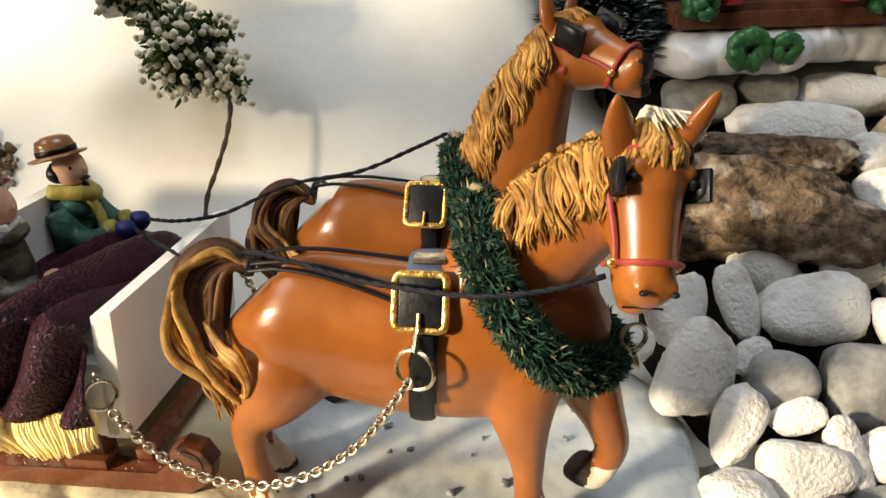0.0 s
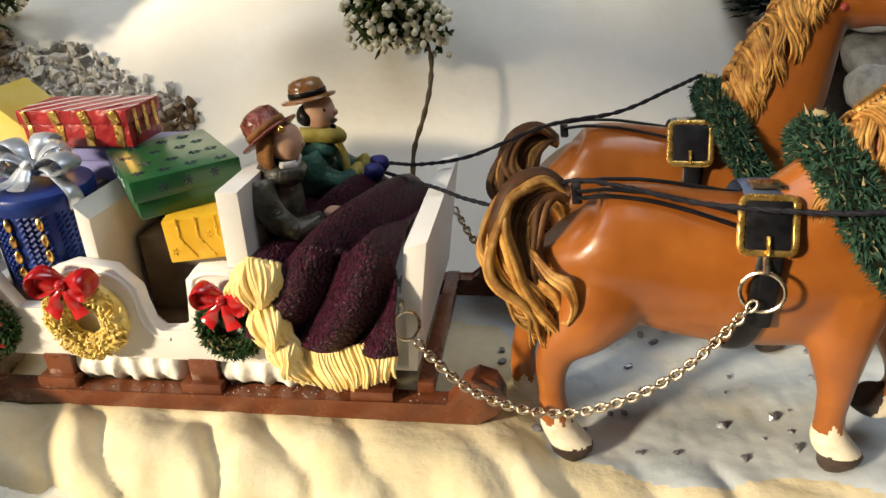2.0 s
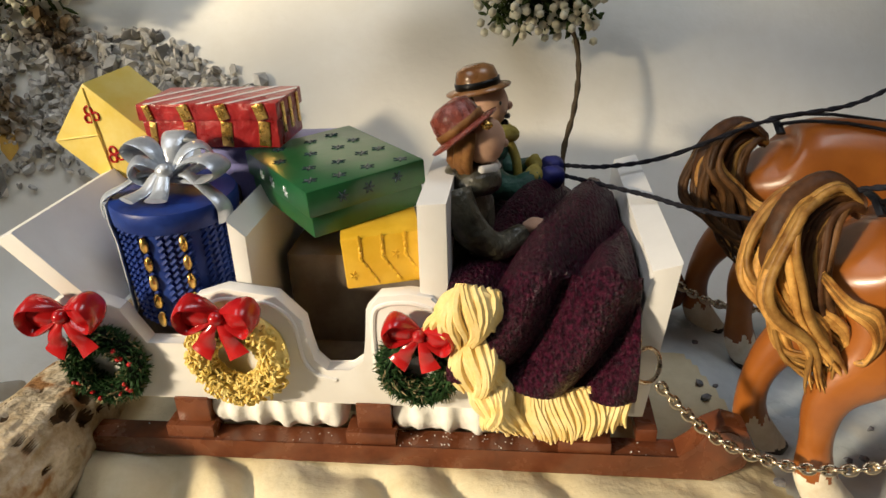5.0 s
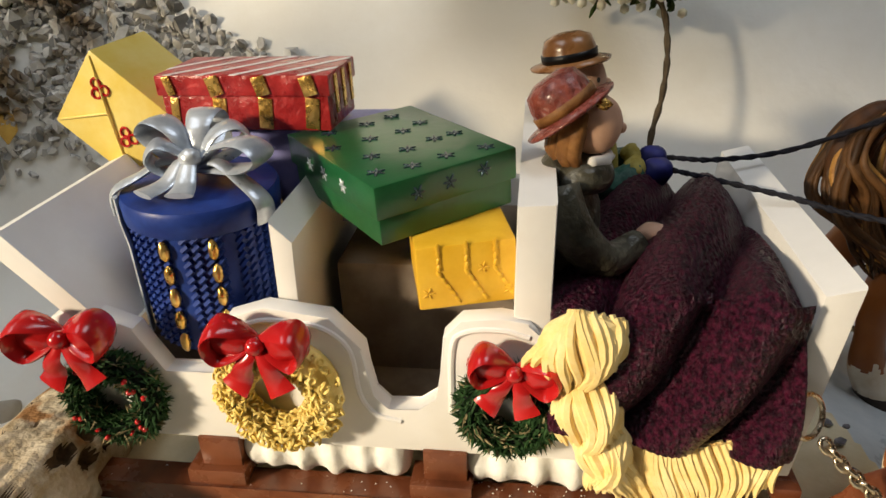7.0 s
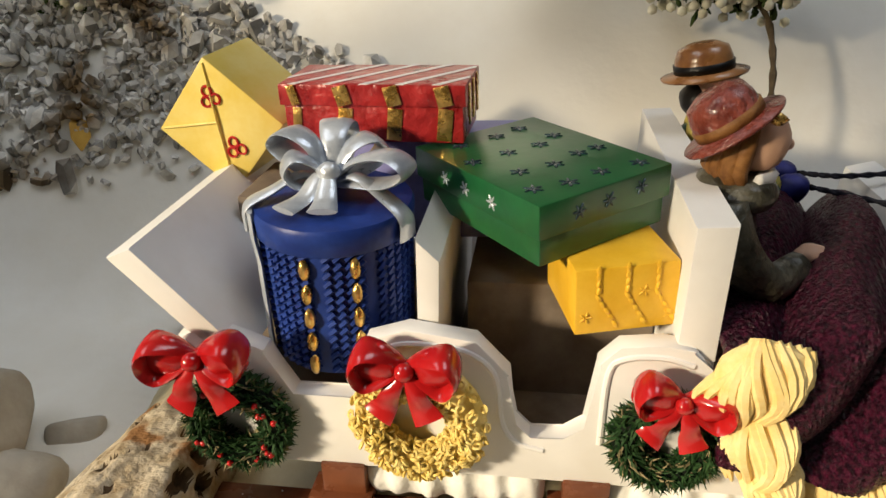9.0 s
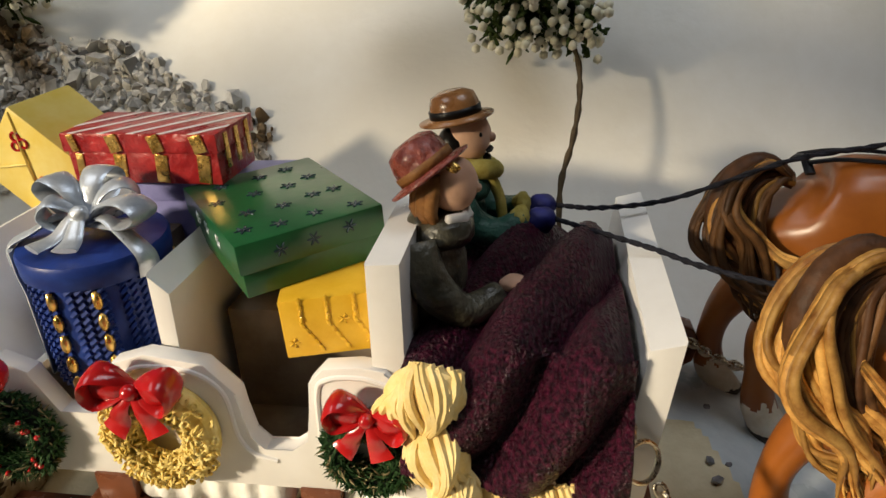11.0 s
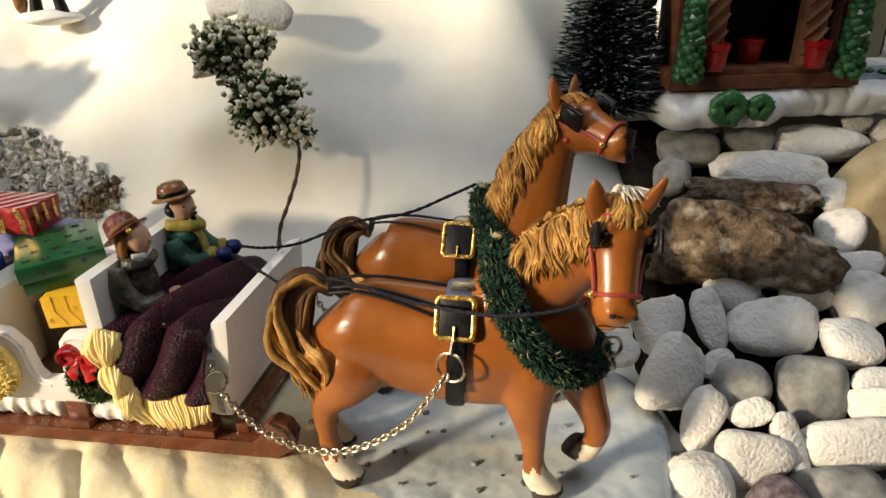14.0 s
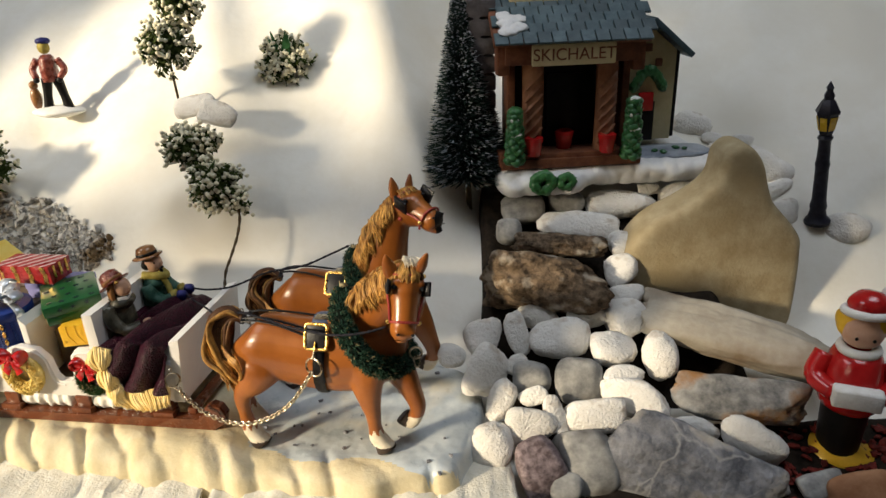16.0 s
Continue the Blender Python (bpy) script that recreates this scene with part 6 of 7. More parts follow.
grey_rock(0.1652, 0.1861, -0.0273, 0.0437, 0.0474, 0, 30)
grey_rock(0.1487, 0.1726, -0.0350, 0.0220, 0.0220, 0, 31)
flat_rock(0.2858, 0.2664, 0.0185, 0.1511, 0.0448, -21, 32)
grey_rock(0.3109, 0.1703, -0.0363, 0.0340, 0.0170, 12, 33)
pebble(0.2267, 0.3802, 0.0833, 0.0622, 0.0259, -4, 34)
pebble(0.2783, 0.3856, 0.0865, 0.0365, 0.0280, 10, 35)
pebble(0.1863, 0.3599, 0.0718, 0.0696, 0.0278, -9, 36)
grey_rock(0.1427, 0.3782, 0.0822, 0.0388, 0.0291, 0, 37)
grey_rock(0.1801, 0.3820, 0.0844, 0.0318, 0.0227, 0, 38)
pebble(0.2200, 0.3427, 0.0620, 0.0235, 0.0229, 0, 39)
brown_rock(0.1678, 0.3412, 0.0611, 0.0810, 0.0223, -7, 40)
grey_rock(0.1291, 0.3571, 0.0702, 0.0221, 0.0221, 0, 41)
pebble(0.2523, 0.3928, 0.0905, 0.0197, 0.0131, 0, 42)
pebble(0.3625, 0.4184, 0.0960, 0.0459, 0.0357, -35, 60)
pebble(0.3724, 0.3894, 0.0672, 0.0272, 0.0239, 0, 61)
pebble(0.4173, 0.3728, 0.0564, 0.0397, 0.0273, -10, 62)
pebble(0.3125, 0.4695, 0.1281, 0.0359, 0.0237, -15, 63)
pebble(0.3277, 0.4553, 0.1165, 0.0213, 0.0142, -35, 64)
pebble(0.3531, 0.4474, 0.1143, 0.0245, 0.0126, -10, 65)
pebble(0.3683, 0.4041, 0.0827, 0.0302, 0.0168, 20, 66)
pebble(0.3319, 0.4445, 0.1076, 0.0246, 0.0140, -10, 67)


rock("rock", "smooth orange-brown stone at the foot", terracotta, 0.335, 0.166, -0.042, 0.050, 0.030, 5, 45, depth=0.6, hard=5)
# ski chalet on the stone terrace
HOUSE = pose(0.122, 0.372, 0.094, 0, 0, 4)
ho = thing("ski_chalet", "ceramic ski chalet with dark porch, blue roof and cream annex", "model house", HOUSE)


def hb(name, centre, size, mat, bevel=0.0012, label="", parent=None, m=None):
    bm = bmesh.new()
    box(bm, centre, size, bevel, m)
    return part(name, bm, mat, parent or ho, label)


bm = bmesh.new()
for k in range(15):
    x = 0.012 + k * 0.0122
    deep = -0.004 if k < 5 else 0.006 + 0.002 * math.sin(k)
    lump(bm, (x, 0.022 + deep, 0.012 - (0.003 if k < 5 else 0)), (0.026, 0.060, 0.024), k, 0.07, 1.5, 3, None, 0.8)
box(bm, (0.092, 0.058, 0.012), (0.180, 0.075, 0.022), 0.004)
me = fused(bm, 0.0016, 3, "snowy_plinth")
me.materials.append(snow_gloss)
me.polygons.foreach_set("use_smooth", [True] * len(me.polygons))
pl = new("snowy_plinth", me)
pl.parent = ho
pl["label"] = "glossy snow-covered plinth"
bm = bmesh.new()
lump(bm, (0.150, 0.030, 0.0215), (0.082, 0.040, 0.0085), 9, 0.08, 1.6, 4, None, 0.7)
part("slate_path", bm, path_grey, ho, "blue-grey painted path", smooth=180)
for k, (x, y) in enumerate(((0.118, 0.022), (0.141, 0.018), (0.160, 0.026))):
    bm = bmesh.new()
    for j in range(5):
        lump(bm, (x + 0.004 * math.cos(j * 2.1 + k), y + 0.003 * math.sin(j * 2.1), 0.0262), (0.005, 0.004, 0.003), j + k, 0.25, 2.2, 2)
    part("tuft", bm, leaf_gloss, ho, "tiny green tuft", smooth=180)
hb("deck", (0.060, 0.016, 0.0285), (0.118, 0.026, 0.010), timber)
hb("deck_edge", (0.060, 0.0035, 0.0255), (0.116, 0.006, 0.008), timber)
# porch back wall and door are near-black to carry the shade inside
hb("porch_wall", (0.061, 0.042, 0.072), (0.096, 0.006, 0.085), dark_paint, label="recessed porch wall, coloured dark as porch shade")
hb("porch_side", (0.012, 0.030, 0.072), (0.006, 0.030, 0.085), timber)
hb("porch_side", (0.106, 0.030, 0.072), (0.006, 0.030, 0.085), timber)
hb("door", (0.060, 0.0375, 0.062), (0.030, 0.003, 0.060), dark_paint, 0.0006, "plank door, coloured dark as porch shade")
for x in (0.0285, 0.0885):
    bm = bmesh.new()
    loft(bm, [(x, 0.012, 0.031, .0085, .0080), (x, 0.012, 0.050, .0082, .0076), (x + .0006, 0.012, 0.075, .0086, .0078), (x, 0.012, 0.107, .0090, .0082)], n=14, side=(1, 0, 0))
    for k in range(7):
        c = [(x - 0.0075 + 0.0155 * q, 0.0045 + 0.0015 * (2 * q - 1) ** 2, 0.030 + k * 0.009 + 0.016 * q) for q in np.linspace(0, 1, 6)]
        tube(bm, c, [0.0006, 0.0010, 0.0012, 0.0012, 0.0010, 0.0006], 6)
    me = fused(bm, 0.0006, 1, "column")
    me.materials.append(timber_light)
    me.polygons.foreach_set("use_smooth", [True] * len(me.polygons))
    col = new("column", me)
    col.parent = ho
    col["label"] = "carved timber column"
hb("lintel", (0.058, 0.012, 0.112), (0.106, 0.020, 0.014), timber)
for x in (0.004, 0.112):
    hb("bracket", (x, 0.012, 0.108), (0.010, 0.016, 0.022), timber, 0.002)
bm = bmesh.new()
box(bm, (0.058, -0.001, 0.1125), (0.066, 0.004, 0.0165), 0.0018)
sign = part("sign_board", bm, cream_wall, ho, "cream sign board")
cu = bpy.data.curves.new("lettering", 'FONT')
cu.body, cu.size, cu.extrude, cu.align_x, cu.align_y = "SKICHALET", 0.0128, 0.0003, 'CENTER', 'CENTER'
tmp = new("lettering", cu)
dg = bpy.context.evaluated_depsgraph_get()
lm = bpy.data.meshes.new_from_object(tmp.evaluated_get(dg))
bpy.data.objects.remove(tmp)
lm.materials.clear()
lm.materials.append(timber)
le = new("lettering", lm)
le.parent = sign
le.matrix_local = pose(0.058, -0.0033, 0.1125, 90, 0, 0)
# porch roof with shingles
bm = bmesh.new()
box(bm, (0, 0, 0), (0.124, 0.060, 0.006), 0.001, pose(0, 0, 0, 33, 0, 0))
for v in bm.verts:
    v.co += Vector((0.058, 0.026, 0.1375))
part("roof_board", bm, timber, ho)
for r in range(6):
    for c in range(11):
        w = 0.0112
        bm = bmesh.new()
        x = 0.0025 + c * w + (0.0055 if r % 2 else 0)
        box(bm, (x - 0.001, 0, 0), (w * 0.94, 0.0125, 0.0020), 0.0004, pose(0, 0, 0, 36, 0, 0), 1)
        yy, zz = -0.0005 + r * 0.0088, 0.1255 + r * 0.0057
        for v in bm.verts:
            v.co += Vector((0, yy, zz))
        part("shingle", bm, slate_roof, ho, smooth=30)
bm = bmesh.new()
for k in range(9):
    lump(bm, (0.006 + 0.004 * (k % 4), 0.004 + 0.004 * (k // 2), 0.1305 + 0.0026 * (k // 2)), (0.012, 0.010, 0.004), k, 0.2, m=pose(0, 0, 0, 33, 0, 0))
me = fused(bm, 0.0007, 2, "roof_snow")
me.materials.append(snow_gloss)
me.polygons.foreach_set("use_smooth", [True] * len(me.polygons))
rs = new("roof_snow", me)
rs.parent = ho
rs["label"] = "patch of snow on the roof"
hb("upper_wall", (0.058, 0.060, 0.145), (0.090, 0.050, 0.070), cream_wall)
hb("upper_window", (0.058, 0.0345, 0.176), (0.024, 0.003, 0.018), leaf_gloss, 0.0006, "green framed upper window")
# annex with gable
bm = bmesh.new()
prism(bm, [(0.112, 0.030), (0.158, 0.030), (0.158, 0.106), (0.134, 0.126), (0.112, 0.110)], 0.044, 0.095, 0.0008)
part("annex_wall", bm, cream_wall, ho, "cream annex wall")
for a, b in (((0.106, 0.102), (0.136, 0.130)), ((0.133, 0.130), (0.168, 0.100))):
    bm = bmesh.new()
    d = Vector((b[0] - a[0], 0, b[1] - a[1]))
    box(bm, ((a[0] + b[0]) / 2, 0.066, (a[1] + b[1]) / 2 + 0.002), (d.length, 0.066, 0.0048), 0.0008, pose(0, 0, 0, 0, -math.degrees(math.atan2(d.z, d.x)), 0))
    part("annex_roof", bm, slate_roof, ho)
for x, z in ((0.1330, 0.1090), (0.1425, 0.0965)):
    hb("vent_window", (x, 0.0430, z), (0.0055, 0.003, 0.0065), timber, 0.0006)
hb("side_door", (0.133, 0.0430, 0.047), (0.017, 0.003, 0.034), dark_paint, 0.0006)
hb("door_panel", (0.133, 0.0412, 0.064), (0.013, 0.003, 0.016), red_paint, 0.001, "dark red panel")
bm = bmesh.new()
for k in range(16):
    a = k / 15
    lump(bm, (0.1215 + 0.025 * a, 0.0405, 0.0765 + 0.014 * math.sin(a * math.pi)), (0.009, 0.006, 0.009), k, 0.25, 2.5)
me = fused(bm, 0.0007, 0, "swag")
me.materials.append(leaf_gloss)
me.polygons.foreach_set("use_smooth", [True] * len(me.polygons))
sg = new("swag", me)
sg.parent = ho
sg["label"] = "green garland swag over the door"
hb("drain_pipe", (0.1615, 0.052, 0.070), (0.004, 0.004, 0.080), dark_paint, 0.001)
for x, s in ((0.0285, 1.0), (0.0575, 1.1), (0.0885, 1.0)):
    bm = bmesh.new()
    lathe(bm, [(0.0050 * s, 0.0), (0.0058 * s, 0.001), (0.0068 * s, 0.0115), (0.0074 * s, 0.0118), (0.0074 * s, 0.0150), (0.0062 * s, 0.0152), (0.0030 * s, 0.0138)], 14, pose(x, 0.001 if x != 0.0575 else 0.020, 0.0330))
    part("red_pot", bm, red_paint, ho, "glossy red pot")
for bx, z0, n in ((0.0125, 0.030, 11), (0.1085, 0.030, 12)):
    bm = bmesh.new()
    bm2 = bmesh.new()
    for k in range(n):
        q = k / n
        r = 0.0085 * (1 - 0.55 * q)
        for j in range(4):
            a = j * math.tau / 4 + k
            lump(bm, (bx + r * 0.6 * math.cos(a), -0.001 + r * 0.6 * math.sin(a), z0 + 0.004 * k), (0.0085, 0.0085, 0.0075), k + j, 0.2, 2.2, 2)
        if k in (5, 8, 11):
            lump(bm2, (bx + 0.002 * math.cos(k), -0.0075 + 0.004 * q, z0 + 0.004 * k + 0.002), (0.0085, 0.005, 0.005), k, 0.2, 2, 2)
    part("shrub", bm, leaf_gloss, ho, "glossy green shrub", smooth=180)
    part("shrub_snow", bm2, snow_gloss, ho, "snow on the shrub", smooth=180)
for bx, s in ((0.034, 1.15), (0.053, 0.85)):
    bm = bmesh.new()
    for k in range(14):
        a = k * 2.4
        lump(bm, (bx + 0.006 * s * math.cos(a), -0.012 + 0.002 * math.sin(a * 1.3), 0.0135 + 0.005 * s * math.sin(a)), (0.0085 * s, 0.007 * s, 0.0085 * s), k, 0.25, 2.4, 2)
    part("low_bush", bm, leaf_gloss, ho, "glossy green bush", smooth=180)
for k in range(9):
    bm = bmesh.new()
    tube(bm, [(-0.012 - 0.002 * math.sin(k), 0.030, 0.030 + k * 0.0145), (-0.012, 0.075, 0.030 + k * 0.0145)], 0.0075, 12)
    box(bm, (-0.009, 0.055, 0.030 + k * 0.0145), (0.022, 0.050, 0.0130), 0.002)
    part("log_course", bm, log_grey, ho, "grey log end")


# bottle brush conifer
def conifer(label, m, h, r, count, seed):
    t = thing("conifer", label, "tree", m)
    bm = bmesh.new()
    tube(bm, [(0, 0, -0.02), (0, 0, h * 0.5), (0, 0, h)], [0.0025, 0.002, 0.0006], 8)
    part("trunk", bm, twig, t)
    rng = random.Random(seed)
    bm = bmesh.new()
    for i in range(count):
        q = rng.random() ** 1.25
        z = h * (0.06 + 0.93 * q)
        a = rng.uniform(0, math.tau)
        L = (r * (1 - q) + 0.003) * rng.uniform(0.75, 1.1)
        d = Vector((math.cos(a), math.sin(a), rng.uniform(-0.05, 0.4))).normalized()
        s = Vector((-math.sin(a), math.cos(a), 0)) * 0.0006
        p0, p1 = Vector((0, 0, z)), Vector((0, 0, z)) + d * L
        pm = p0.lerp(p1, 0.82)
        v = [bm.verts.new(x) for x in (p0 + s, p0 - s, pm - s * 1.3, pm + s * 1.3, p1, pm + Vector((0, 0, 0.0009)))]
        mi = 1 if rng.random() < 0.30 else 0
        for f, k in (((0, 1, 2, 3), 0), ((3, 2, 4), mi), ((3, 5, 4), mi), ((5, 2, 4), mi)):
            bm.faces.new([v[x] for x in f]).material_index = k
    part("bristles", bm, bottle_green, t, mats=(frost,), smooth=0)
    return t


conifer("dark bottle-brush conifer with frosted tips beside the chalet", pose(0.0975, 0.408, 0.090, 0, -2, 0), 0.172, 0.037, 11000, 41)


# dried flower trees and bushes
def flower_head(parent, c, r, stems, seed, up=(0, -0.5, 0.6), balls=2, ball=0.0026):
    rng = random.Random(seed)
    bs, bb = bmesh.new(), bmesh.new()
    c, up = Vector(c), Vector(up).normalized()
    for i in range(stems):
        d = Vector((rng.gauss(0, 1), rng.gauss(0, 1), rng.gauss(0, 1))).normalized()
        d = (d + up * 0.35).normalized()
        L = r * rng.uniform(0.62, 1.05)
        e = c + d * L
        k = c + d * L * 0.5 + Vector((rng.uniform(-.1, .1), rng.uniform(-.1, .1), rng.uniform(-.1, .1))) * r
        tube(bs, [c, k, e], [0.0006, 0.0005, 0.0004], 5)
        for j in range(9):
            q = c.lerp(e, rng.uniform(0.25, 1.0))
            w = Vector((rng.uniform(-1, 1), rng.uniform(-1, 1), rng.uniform(-1, 1))) * r * 0.22
            tube(bs, [q, q + w * 0.5, q + w], [0.0004, 0.0011, 0.0003], 4)
        if rng.random() < 0.8:
            for j in range(balls):
                lump(bb, e + Vector((rng.uniform(-1, 1), rng.uniform(-1, 1), rng.uniform(-1, 1))) * ball * 1.5, (ball * 1.5,) * 3, j, 0.12, 2.0, 1)
    tagged(part("foliage", bs, stem_green, parent, smooth=180), kind="stuff")
    b = part("blossom_mass", bb, blossom, parent, "tiny cream dried blossoms", smooth=180)
    return tagged(b, kind="stuff")


ft = thing("dried_flower_tree", "small tree of dried cream flowers on a thin bent twig", "tree", None)
bm = bmesh.new()
c = spline([(-0.1025, 0.322, 0.030), (-0.1015, 0.330, 0.050), (-0.0965, 0.338, 0.064), (-0.0925, 0.350, 0.078), (-0.0930, 0.362, 0.092), (-0.105, 0.370, 0.105)], 6)
tube(bm, [tuple(p) for p in c], [0.0011 + 0.0003 * math.sin(i * 2.1) for i in range(len(c))], 8)
part("trunk", bm, twig, ft, "thin crooked brown twig")
flower_head(ft, (-0.112, 0.372, 0.112), 0.024, 130, 51)
flower_head(ft, (-0.094, 0.366, 0.101), 0.013, 60, 52, balls=2)
flower_head(ft, (-0.134, 0.386, 0.140), 0.021, 120, 53)
flower_head(ft, (-0.118, 0.386, 0.145), 0.013, 50, 54)
f2 = thing("dried_flower_tree", "bunch of dried cream flowers on the snowy slope", "tree", None)
flower_head(f2, (-0.161, 0.450, 0.214), 0.025, 150, 55)
flower_head(f2, (-0.150, 0.465, 0.252), 0.024, 120, 56)
bm = bmesh.new()
tube(bm, [(-0.160, 0.455, 0.150), (-0.161, 0.450, 0.214), (-0.150, 0.465, 0.252)], 0.0012, 8)
part("trunk", bm, twig, f2)
f3 = thing("flower_tuft", "tuft of dried cream flowers round green leaves", "plant", None)
flower_head(f3, (-0.072, 0.505, 0.190), 0.026, 150, 57, balls=5)
bm = bmesh.new()
rng = random.Random(9)
for k in range(12):
    a = rng.uniform(0, math.tau)
    tip = Vector((-0.072 + 0.010 * math.cos(a), 0.492, 0.205 + 0.016 * abs(math.sin(a)) + 0.004))
    tube(bm, [(-0.072, 0.500, 0.184), tuple(Vector((-0.072, 0.497, 0.186)).lerp(tip, 0.5)), tuple(tip)], [(0.0015, 0.0005), (0.0028, 0.0005), (0.0003, 0.0003)], 6, (1, 0, 0))
part("leaves", bm, leaf_gloss, f3, "glossy green leaves")
f4 = thing("dried_flower_tree", "dark dried flower bush above the gravel heap", "tree", None)
flower_head(f4, (-0.338, 0.430, 0.122), 0.030, 150, 58)
flower_head(f4, (-0.385, 0.440, 0.130), 0.028, 110, 59)
flower_head(f4, (-0.360, 0.430, 0.085), 0.020, 60, 60, balls=1)
bm = bmesh.new()
tube(bm, [(-0.350, 0.440, 0.050), (-0.345, 0.434, 0.100), (-0.338, 0.430, 0.122)], 0.0014, 8)
part("trunk", bm, twig, f4)


# street lamp
sl = thing("street_lamp", "black iron model street lamp with amber panes", "street lamp", pose(0.3950, 0.380, 0.058, 3, -8, 12))
bm = bmesh.new()
lathe(bm, [(0.0105, 0), (0.0105, 0.003), (0.0075, 0.006), (0.0062, 0.012), (0.0068, 0.016), (0.0056, 0.022), (0.0052, 0.050), (0.0058, 0.054), (0.0050, 0.058), (0.0046, 0.074), (0.0060, 0.077), (0.0038, 0.080)], 16)
part("post", bm, lamp_iron, sl)
bm = bmesh.new()
lathe(bm, [(0.0050, 0.080), (0.0056, 0.082), (0.0080, 0.096), (0.0092, 0.0975), (0.0096, 0.099), (0.0056, 0.107), (0.0036, 0.109), (0.0042, 0.112), (0.0022, 0.116), (0.0030, 0.118), (0.0004, 0.123)], 6)
part("lantern", bm, lamp_iron, sl)
for k in range(6):
    a = (k + 0.5) * math.tau / 6
    bm = bmesh.new()
    box(bm, (0, 0, 0), (0.0052, 0.0008, 0.0115), 0.0003, pose(0, 0, 0, 10, 0, math.degrees(a) + 90))
    for v in bm.verts:
        v.co += Vector((0.0064 * math.cos(a), 0.0064 * math.sin(a), 0.0895))
    part("pane", bm, amber, sl, "amber pane")

# sandy plaster mound with knob
bm = bmesh.new()
outline = [(0.216, 0.000), (0.218, 0.050), (0.2225, 0.0667), (0.2385, 0.0850), (0.2605, 0.0968), (0.2768, 0.1085), (0.2838, 0.1175), (0.2848, 0.1300), (0.2888, 0.1392), (0.2981, 0.1440), (0.3085, 0.1400), (0.3171, 0.1288), (0.3222, 0.1131), (0.3285, 0.0975), (0.3400, 0.0848), (0.3510, 0.0717), (0.3560, 0.0560), (0.3530, -0.020), (0.300, -0.022), (0.250, -0.010)]
outline = [tuple(q) for q in spline(outline + [outline[0]], 4)[:-1]]
prism(bm, outline, 0.322, 0.362)
me = fused(bm, 0.0022, 45, "mound")
me.materials.append(plaster)
me.polygons.foreach_set("use_smooth", [True] * len(me.polygons))
tagged(new("plaster_mound", me), "sandy plaster mound with a rounded knob", "mound")

# porous stone at the left of the sleigh
bm = bmesh.new()
rng = random.Random(6)
r = bmesh.ops.create_icosphere(bm, subdivisions=6, radius=1.0)
for v in r["verts"]:
    d = v.co.normalized()
    q = Vector([math.copysign(abs(c) ** 0.8, c) for c in d]) * (1 + 0.12 * noise.noise(d * 1.6) + 0.04 * noise.noise(d * 6))
    v.co = Vector((q.x * 0.0175, q.y * 0.052, q.z * 0.0165))
at = np.array([v.co for v in bm.verts])
push = np.zeros(len(at))
for _ in range(230):
    c = at[rng.randrange(len(at))] + 0.0003 * np.array([rng.uniform(-1, 1) for k in range(3)])
    w = rng.choice((0.0007, 0.0008, 0.0010, 0.0012, 0.0016, 0.0016, 0.0030))
    size = np.array((1, rng.uniform(0.7, 1.2), 1))
    push = np.maximum(push, 1.1 * w * np.clip(1 - (np.linalg.norm((at - c) / size, axis=1) / w) ** 3, 0, 1))
for v, p in zip(bm.verts, push):
    d = Vector((v.co.x, v.co.y * 0.1, v.co.z))
    v.co -= d.normalized() * p
# deeper pit faces take a dark colour, their shade painted in
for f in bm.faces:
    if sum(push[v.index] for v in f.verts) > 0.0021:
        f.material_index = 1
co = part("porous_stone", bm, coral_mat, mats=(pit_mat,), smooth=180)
co.matrix_world = pose(-0.2850, 0.2260, -0.0080, 0, 0, -12)
tagged(co, "pitted porous stone lying beside the sleigh", "stone")
for a in ((-0.349, 0.279, -0.016, 0.034, 0.038, 20, 66), (-0.3245, 0.2890, -0.0275, 0.018, 0.012, 8, 67), (-0.388, 0.262, -0.020, 0.048, 0.044, 0, 62), (-0.338, 0.262, -0.028, 0.040, 0.034, -10, 63), (-0.366, 0.246, -0.026, 0.036, 0.030, 25, 64), (-0.350, 0.230, -0.030, 0.050, 0.045, 30, 65)):
    rock("stone", "pale rounded stone beside the sleigh", pale_rock, *a, depth=0.9, push=0.0)

# gravel heap
gv = thing("gravel_heap", "heap of grey stone chips on the slope", "gravel", None, kind="stuff")
bm = bmesh.new()
rng = random.Random(14)
for i in range(4200):
    x, y = rng.uniform(-0.45, -0.215), rng.uniform(0.368, 0.438)
    top = 0.432 - 0.55 * max(x + 0.285, 0) - 0.2 * max(-0.34 - x, 0)
    low = 0.388 + 0.10 * (x + 0.30) if x < -0.26 else 0.375
    edge = min((top - y) / 0.012, (y - low) / 0.010)
    if rng.random() > edge:
        continue
    s = rng.uniform(0.002, 0.0058) * (1.7 if rng.random() < 0.08 else 1)
    lump(bm, (x, y, hill_z(x, y) + 0.001 + rng.uniform(0, 0.003)), (s * rng.uniform(0.8, 1.5), s, s * rng.uniform(0.4, 0.9)), i, 0.25, 2.2, 1, Euler((rng.uniform(0, 3), rng.uniform(0, 3), rng.uniform(0, 3))).to_matrix().to_4x4(), 0.7)
part("gravel", bm, chip_mat, gv, smooth=25)["kind"] = "stuff"
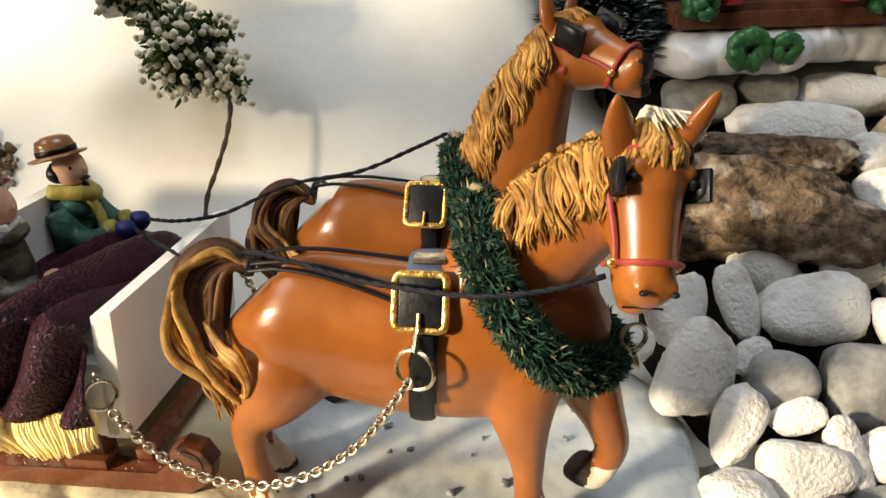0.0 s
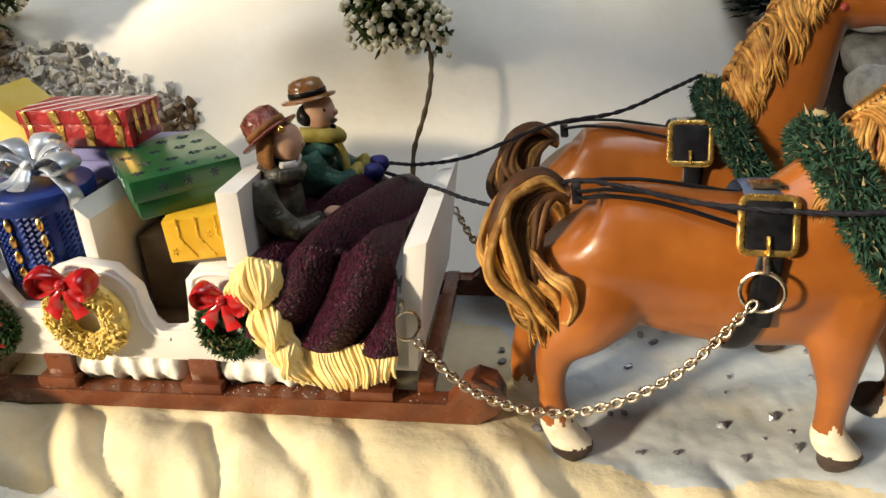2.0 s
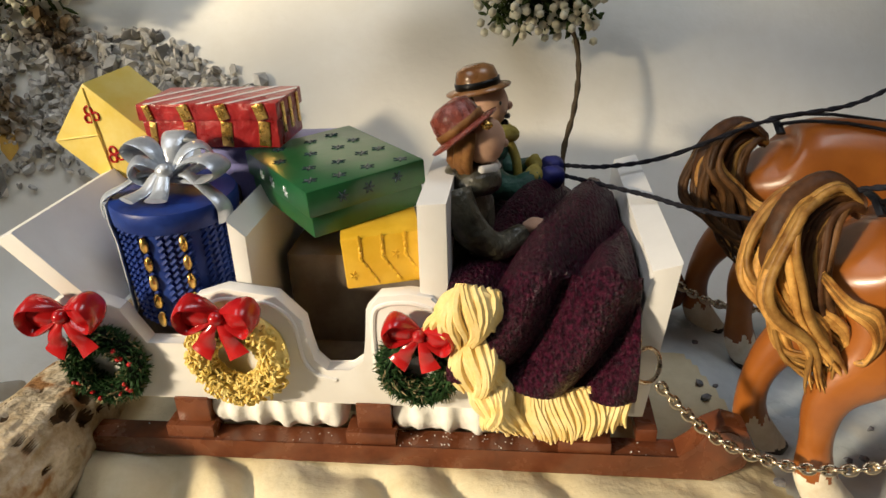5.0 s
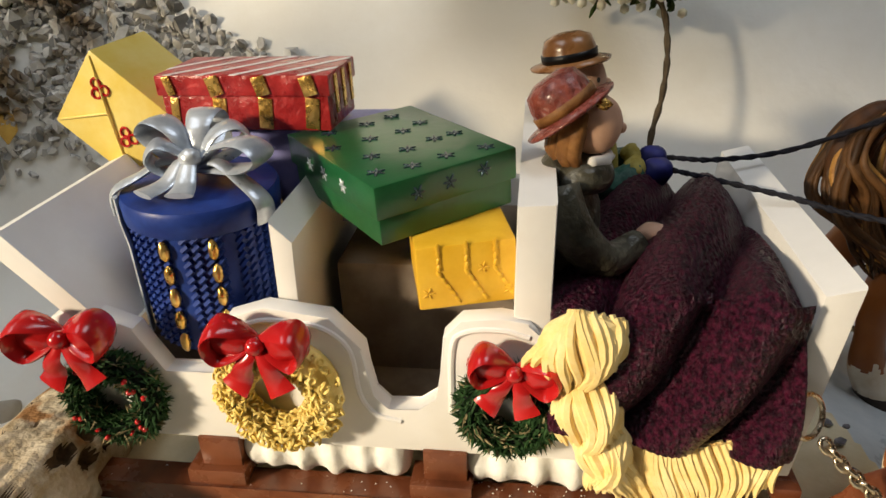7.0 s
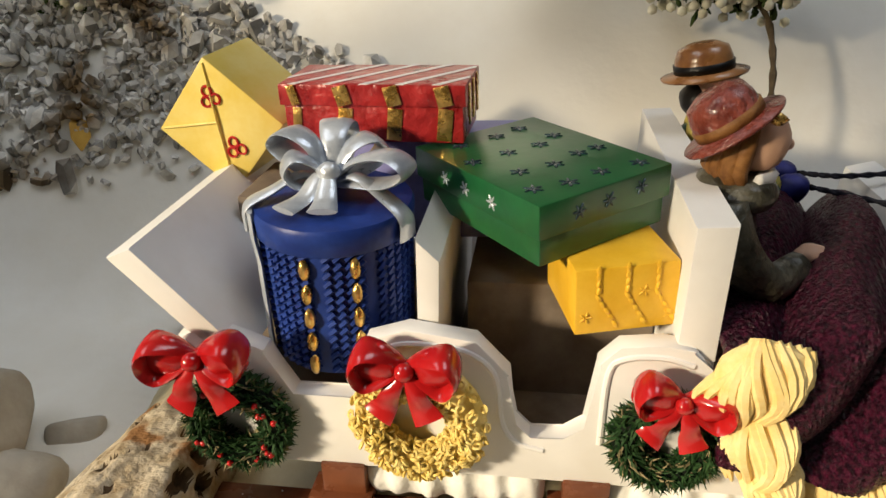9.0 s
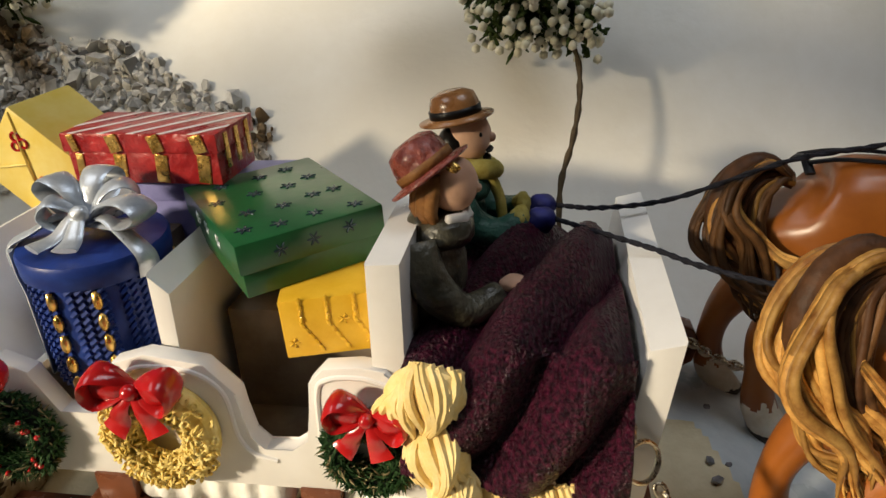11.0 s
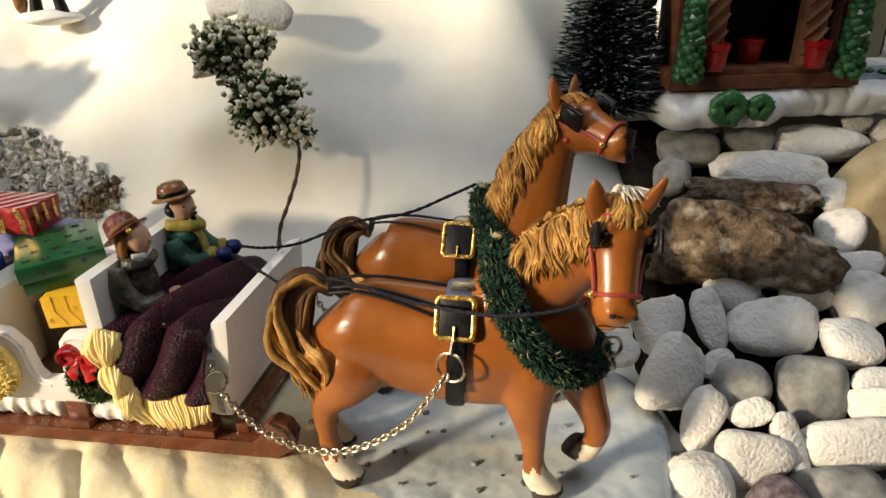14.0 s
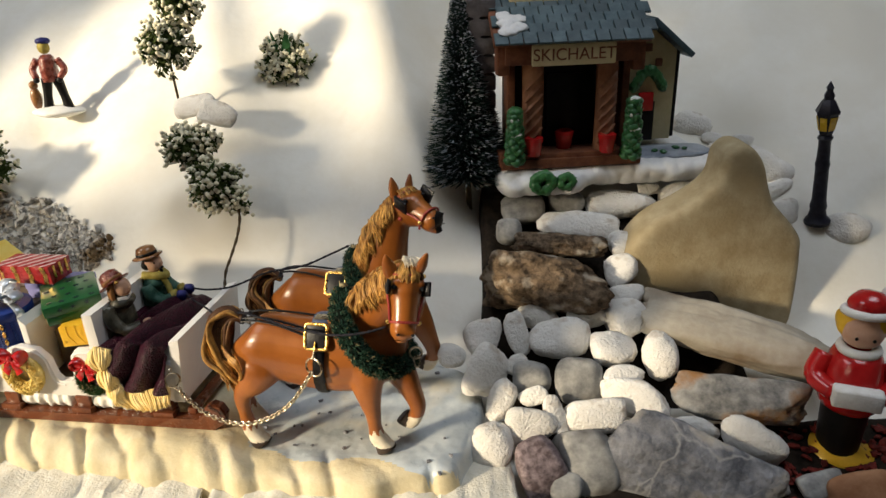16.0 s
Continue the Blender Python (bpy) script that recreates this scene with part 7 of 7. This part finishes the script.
for x, y, z, s, t in ((-0.352, 0.392, 0.040, 0.010, 20), (-0.305, 0.345, 0.030, 0.007, 70)):
    bm = bmesh.new()
    c = [(0, -s, 0), (0.0005, -s * 0.4, 0.0006), (0, s * 0.3, 0.001), (0, s, 0)]
    tube(bm, c, [(0.0004, 0.0003), (s * 0.38, 0.0004), (s * 0.34, 0.0004), (0.0004, 0.0003)], 8, (1, 0, 0))
    lf = part("dry_leaf", bm, dry_leaf)
    lf.matrix_world = pose(x, y, hill_z(x, y) + 0.004, 40, 0, t)
    tagged(lf, "curled brown dry leaf on the slope", "leaf", "fallen leaves")

# flat stones on the slope
for x, y, z, w, h, a, sd in ((-0.138, 0.430, 0.166, 0.040, 0.020, 8, 71), (-0.117, 0.425, 0.160, 0.034, 0.022, -15, 72), (-0.146, 0.395, 0.135, 0.024, 0.020, 10, 73)):
    rock("flat_stone", "flat pale stone laid on the cotton slope", pebble_mat, x, y, z, w, h, a, sd, depth=0.3)

# chips of slag and glitter on the ice plate
rng = random.Random(17)
for i in range(46):
    u, v = rng.uniform(0.02, 0.185), rng.uniform(-0.026, 0.10)
    s = rng.uniform(0.0012, 0.0030)
    bm = bmesh.new()
    lump(bm, (0, 0, 0), (s * 1.4, s, s * 0.8), i, 0.3, 2.5, 1, None, 0.7)
    o = part("ice_chip", bm, glass_chip, smooth=25)
    o.matrix_world = TEAM @ pose(u, v, base_z(u, v) + s * 0.3, 0, 0, rng.uniform(0, 360))
    tagged(o, "small grey chip lying on the icy plate", "chip", "chips on the ice")


# skier with child on the hill top: one plain figure
def skier(bm):
    for x in (-0.005, 0.006):
        loft(bm, [(x * 1.6, 0, 0.000, .0035, .0045), (x * 1.3, 0, 0.012, .0034, .0036), (x * 0.8, 0, 0.026, .0048, .0046)], n=10, mat=0)
    loft(bm, [(0, 0, 0.024, .0085, .0062), (0, 0, 0.034, .0090, .0066), (0, 0, 0.043, .0075, .0055), (0, 0, 0.046, .0040, .0035)], n=14, mat=1)
    for sg in (-1, 1):
        loft(bm, [(sg * 0.0085, 0, 0.042, .0032, .0032), (sg * 0.0135, -0.001, 0.034, .0030, .0030), (sg * 0.0100, -0.005, 0.027, .0026, .0026)], n=8, mat=1)
        lump(bm, (sg * 0.0100, -0.0055, 0.0255), (.005, .005, .005), 1, 0.05, mat=0, sub=2)
    lump(bm, (0, -0.0005, 0.0520), (.0095, .0095, .0110), 1, 0.02, mat=2)
    lump(bm, (0, 0.0006, 0.0570), (.0115, .0115, .0060), 1, 0.05, mat=3)
    lump(bm, (-0.0165, -0.001, 0.010), (.0095, .0085, .0190), 4, 0.05, mat=4)
    lump(bm, (-0.0165, -0.001, 0.021), (.0075, .0075, .0075), 4, 0.02, mat=4)
    lump(bm, (0, 0, -0.002), (.044, .030, .010), 5, 0.1, mat=5)


figure("skier_figurine", "small resin skier in red jacket on a snowy base", pose(-0.2980, 0.505, 0.154) @ Matrix.Scale(1.12, 4), (dark_paint, red_hat, mustard, navy_glove, brown_hat, grime_snow), skier)


def carol_boy(bm):
    lump(bm, (0, 0, 0.006), (.050, .042, .020), 5, 0.05, mat=4)                        # yellow shoes
    loft(bm, [(0, 0, 0.010, .0165, .014), (0, 0, 0.030, .0175, .015), (0, 0, 0.055, .0195, .016)], n=20, mat=0)
    loft(bm, [(0, 0, 0.050, .0235, .019), (0, 0, 0.068, .0245, .020), (0, 0, 0.086, .019, .016), (0, 0, 0.092, .010, .010)], n=20, mat=1)
    for sg in (-1, 1):
        loft(bm, [(sg * 0.019, 0, 0.084, .0075, .0075), (sg * 0.024, -0.008, 0.070, .0072, .0072), (sg * 0.012, -0.022, 0.066, .0062, .0062)], n=12, mat=1)
    box(bm, (0, -0.027, 0.068), (0.030, 0.010, 0.014), 0.002)
    for f in list(bm.faces)[-60:]:
        f.material_index = 2
    torus(bm, 0.0110, 0.0034, 20, 8, pose(0, -0.001, 0.092), mat=2)
    lump(bm, (0, -0.001, 0.106), (.027, .026, .027), 1, 0.02, mat=3)
    lump(bm, (0, 0.0035, 0.109), (.034, .028, .028), 2, 0.06, mat=4)
    torus(bm, 0.0130, 0.0030, 22, 8, pose(0, 0.001, 0.1185, -10, 0, 0), mat=2)
    lump(bm, (0.001, 0.001, 0.124), (.026, .025, .020), 3, 0.05, mat=1)
    lump(bm, (0.013, 0.004, 0.132), (.013, .013, .013), 4, 0.12, 2.5, mat=2)
    lump(bm, (0.0052, -0.0135, 0.1045), (.0022, .0016, .0026), 0, 0, mat=0, sub=2)
    lump(bm, (-0.0052, -0.0135, 0.1045), (.0022, .0016, .0026), 0, 0, mat=0, sub=2)


figure("carol_singer_figurine", "ceramic boy in red jacket and hat holding a book", pose(0.3390, 0.2080, -0.0460, 0, 0, -22) @ Matrix.Scale(0.94, 4), (dark_paint, red_paint, white_fur, skin, yellow_wrap), carol_boy)

# red mulch by the boy
mu = thing("mulch_patch", "red wood mulch at the figurine's feet", "mulch", None, kind="stuff")
bm = bmesh.new()
rng = random.Random(19)
for i in range(900):
    x, y = rng.uniform(0.29, 0.50), rng.uniform(0.08, 0.222)
    s = rng.uniform(0.003, 0.007)
    lump(bm, (x, y, hill_z(x, y) + 0.006), (s * 1.6, s, s * 0.6), i, 0.3, 2.2, 1, pose(0, 0, 0, rng.uniform(-30, 30), 0, rng.uniform(0, 180)))
part("mulch", bm, mulch, mu, smooth=25)["kind"] = "stuff"
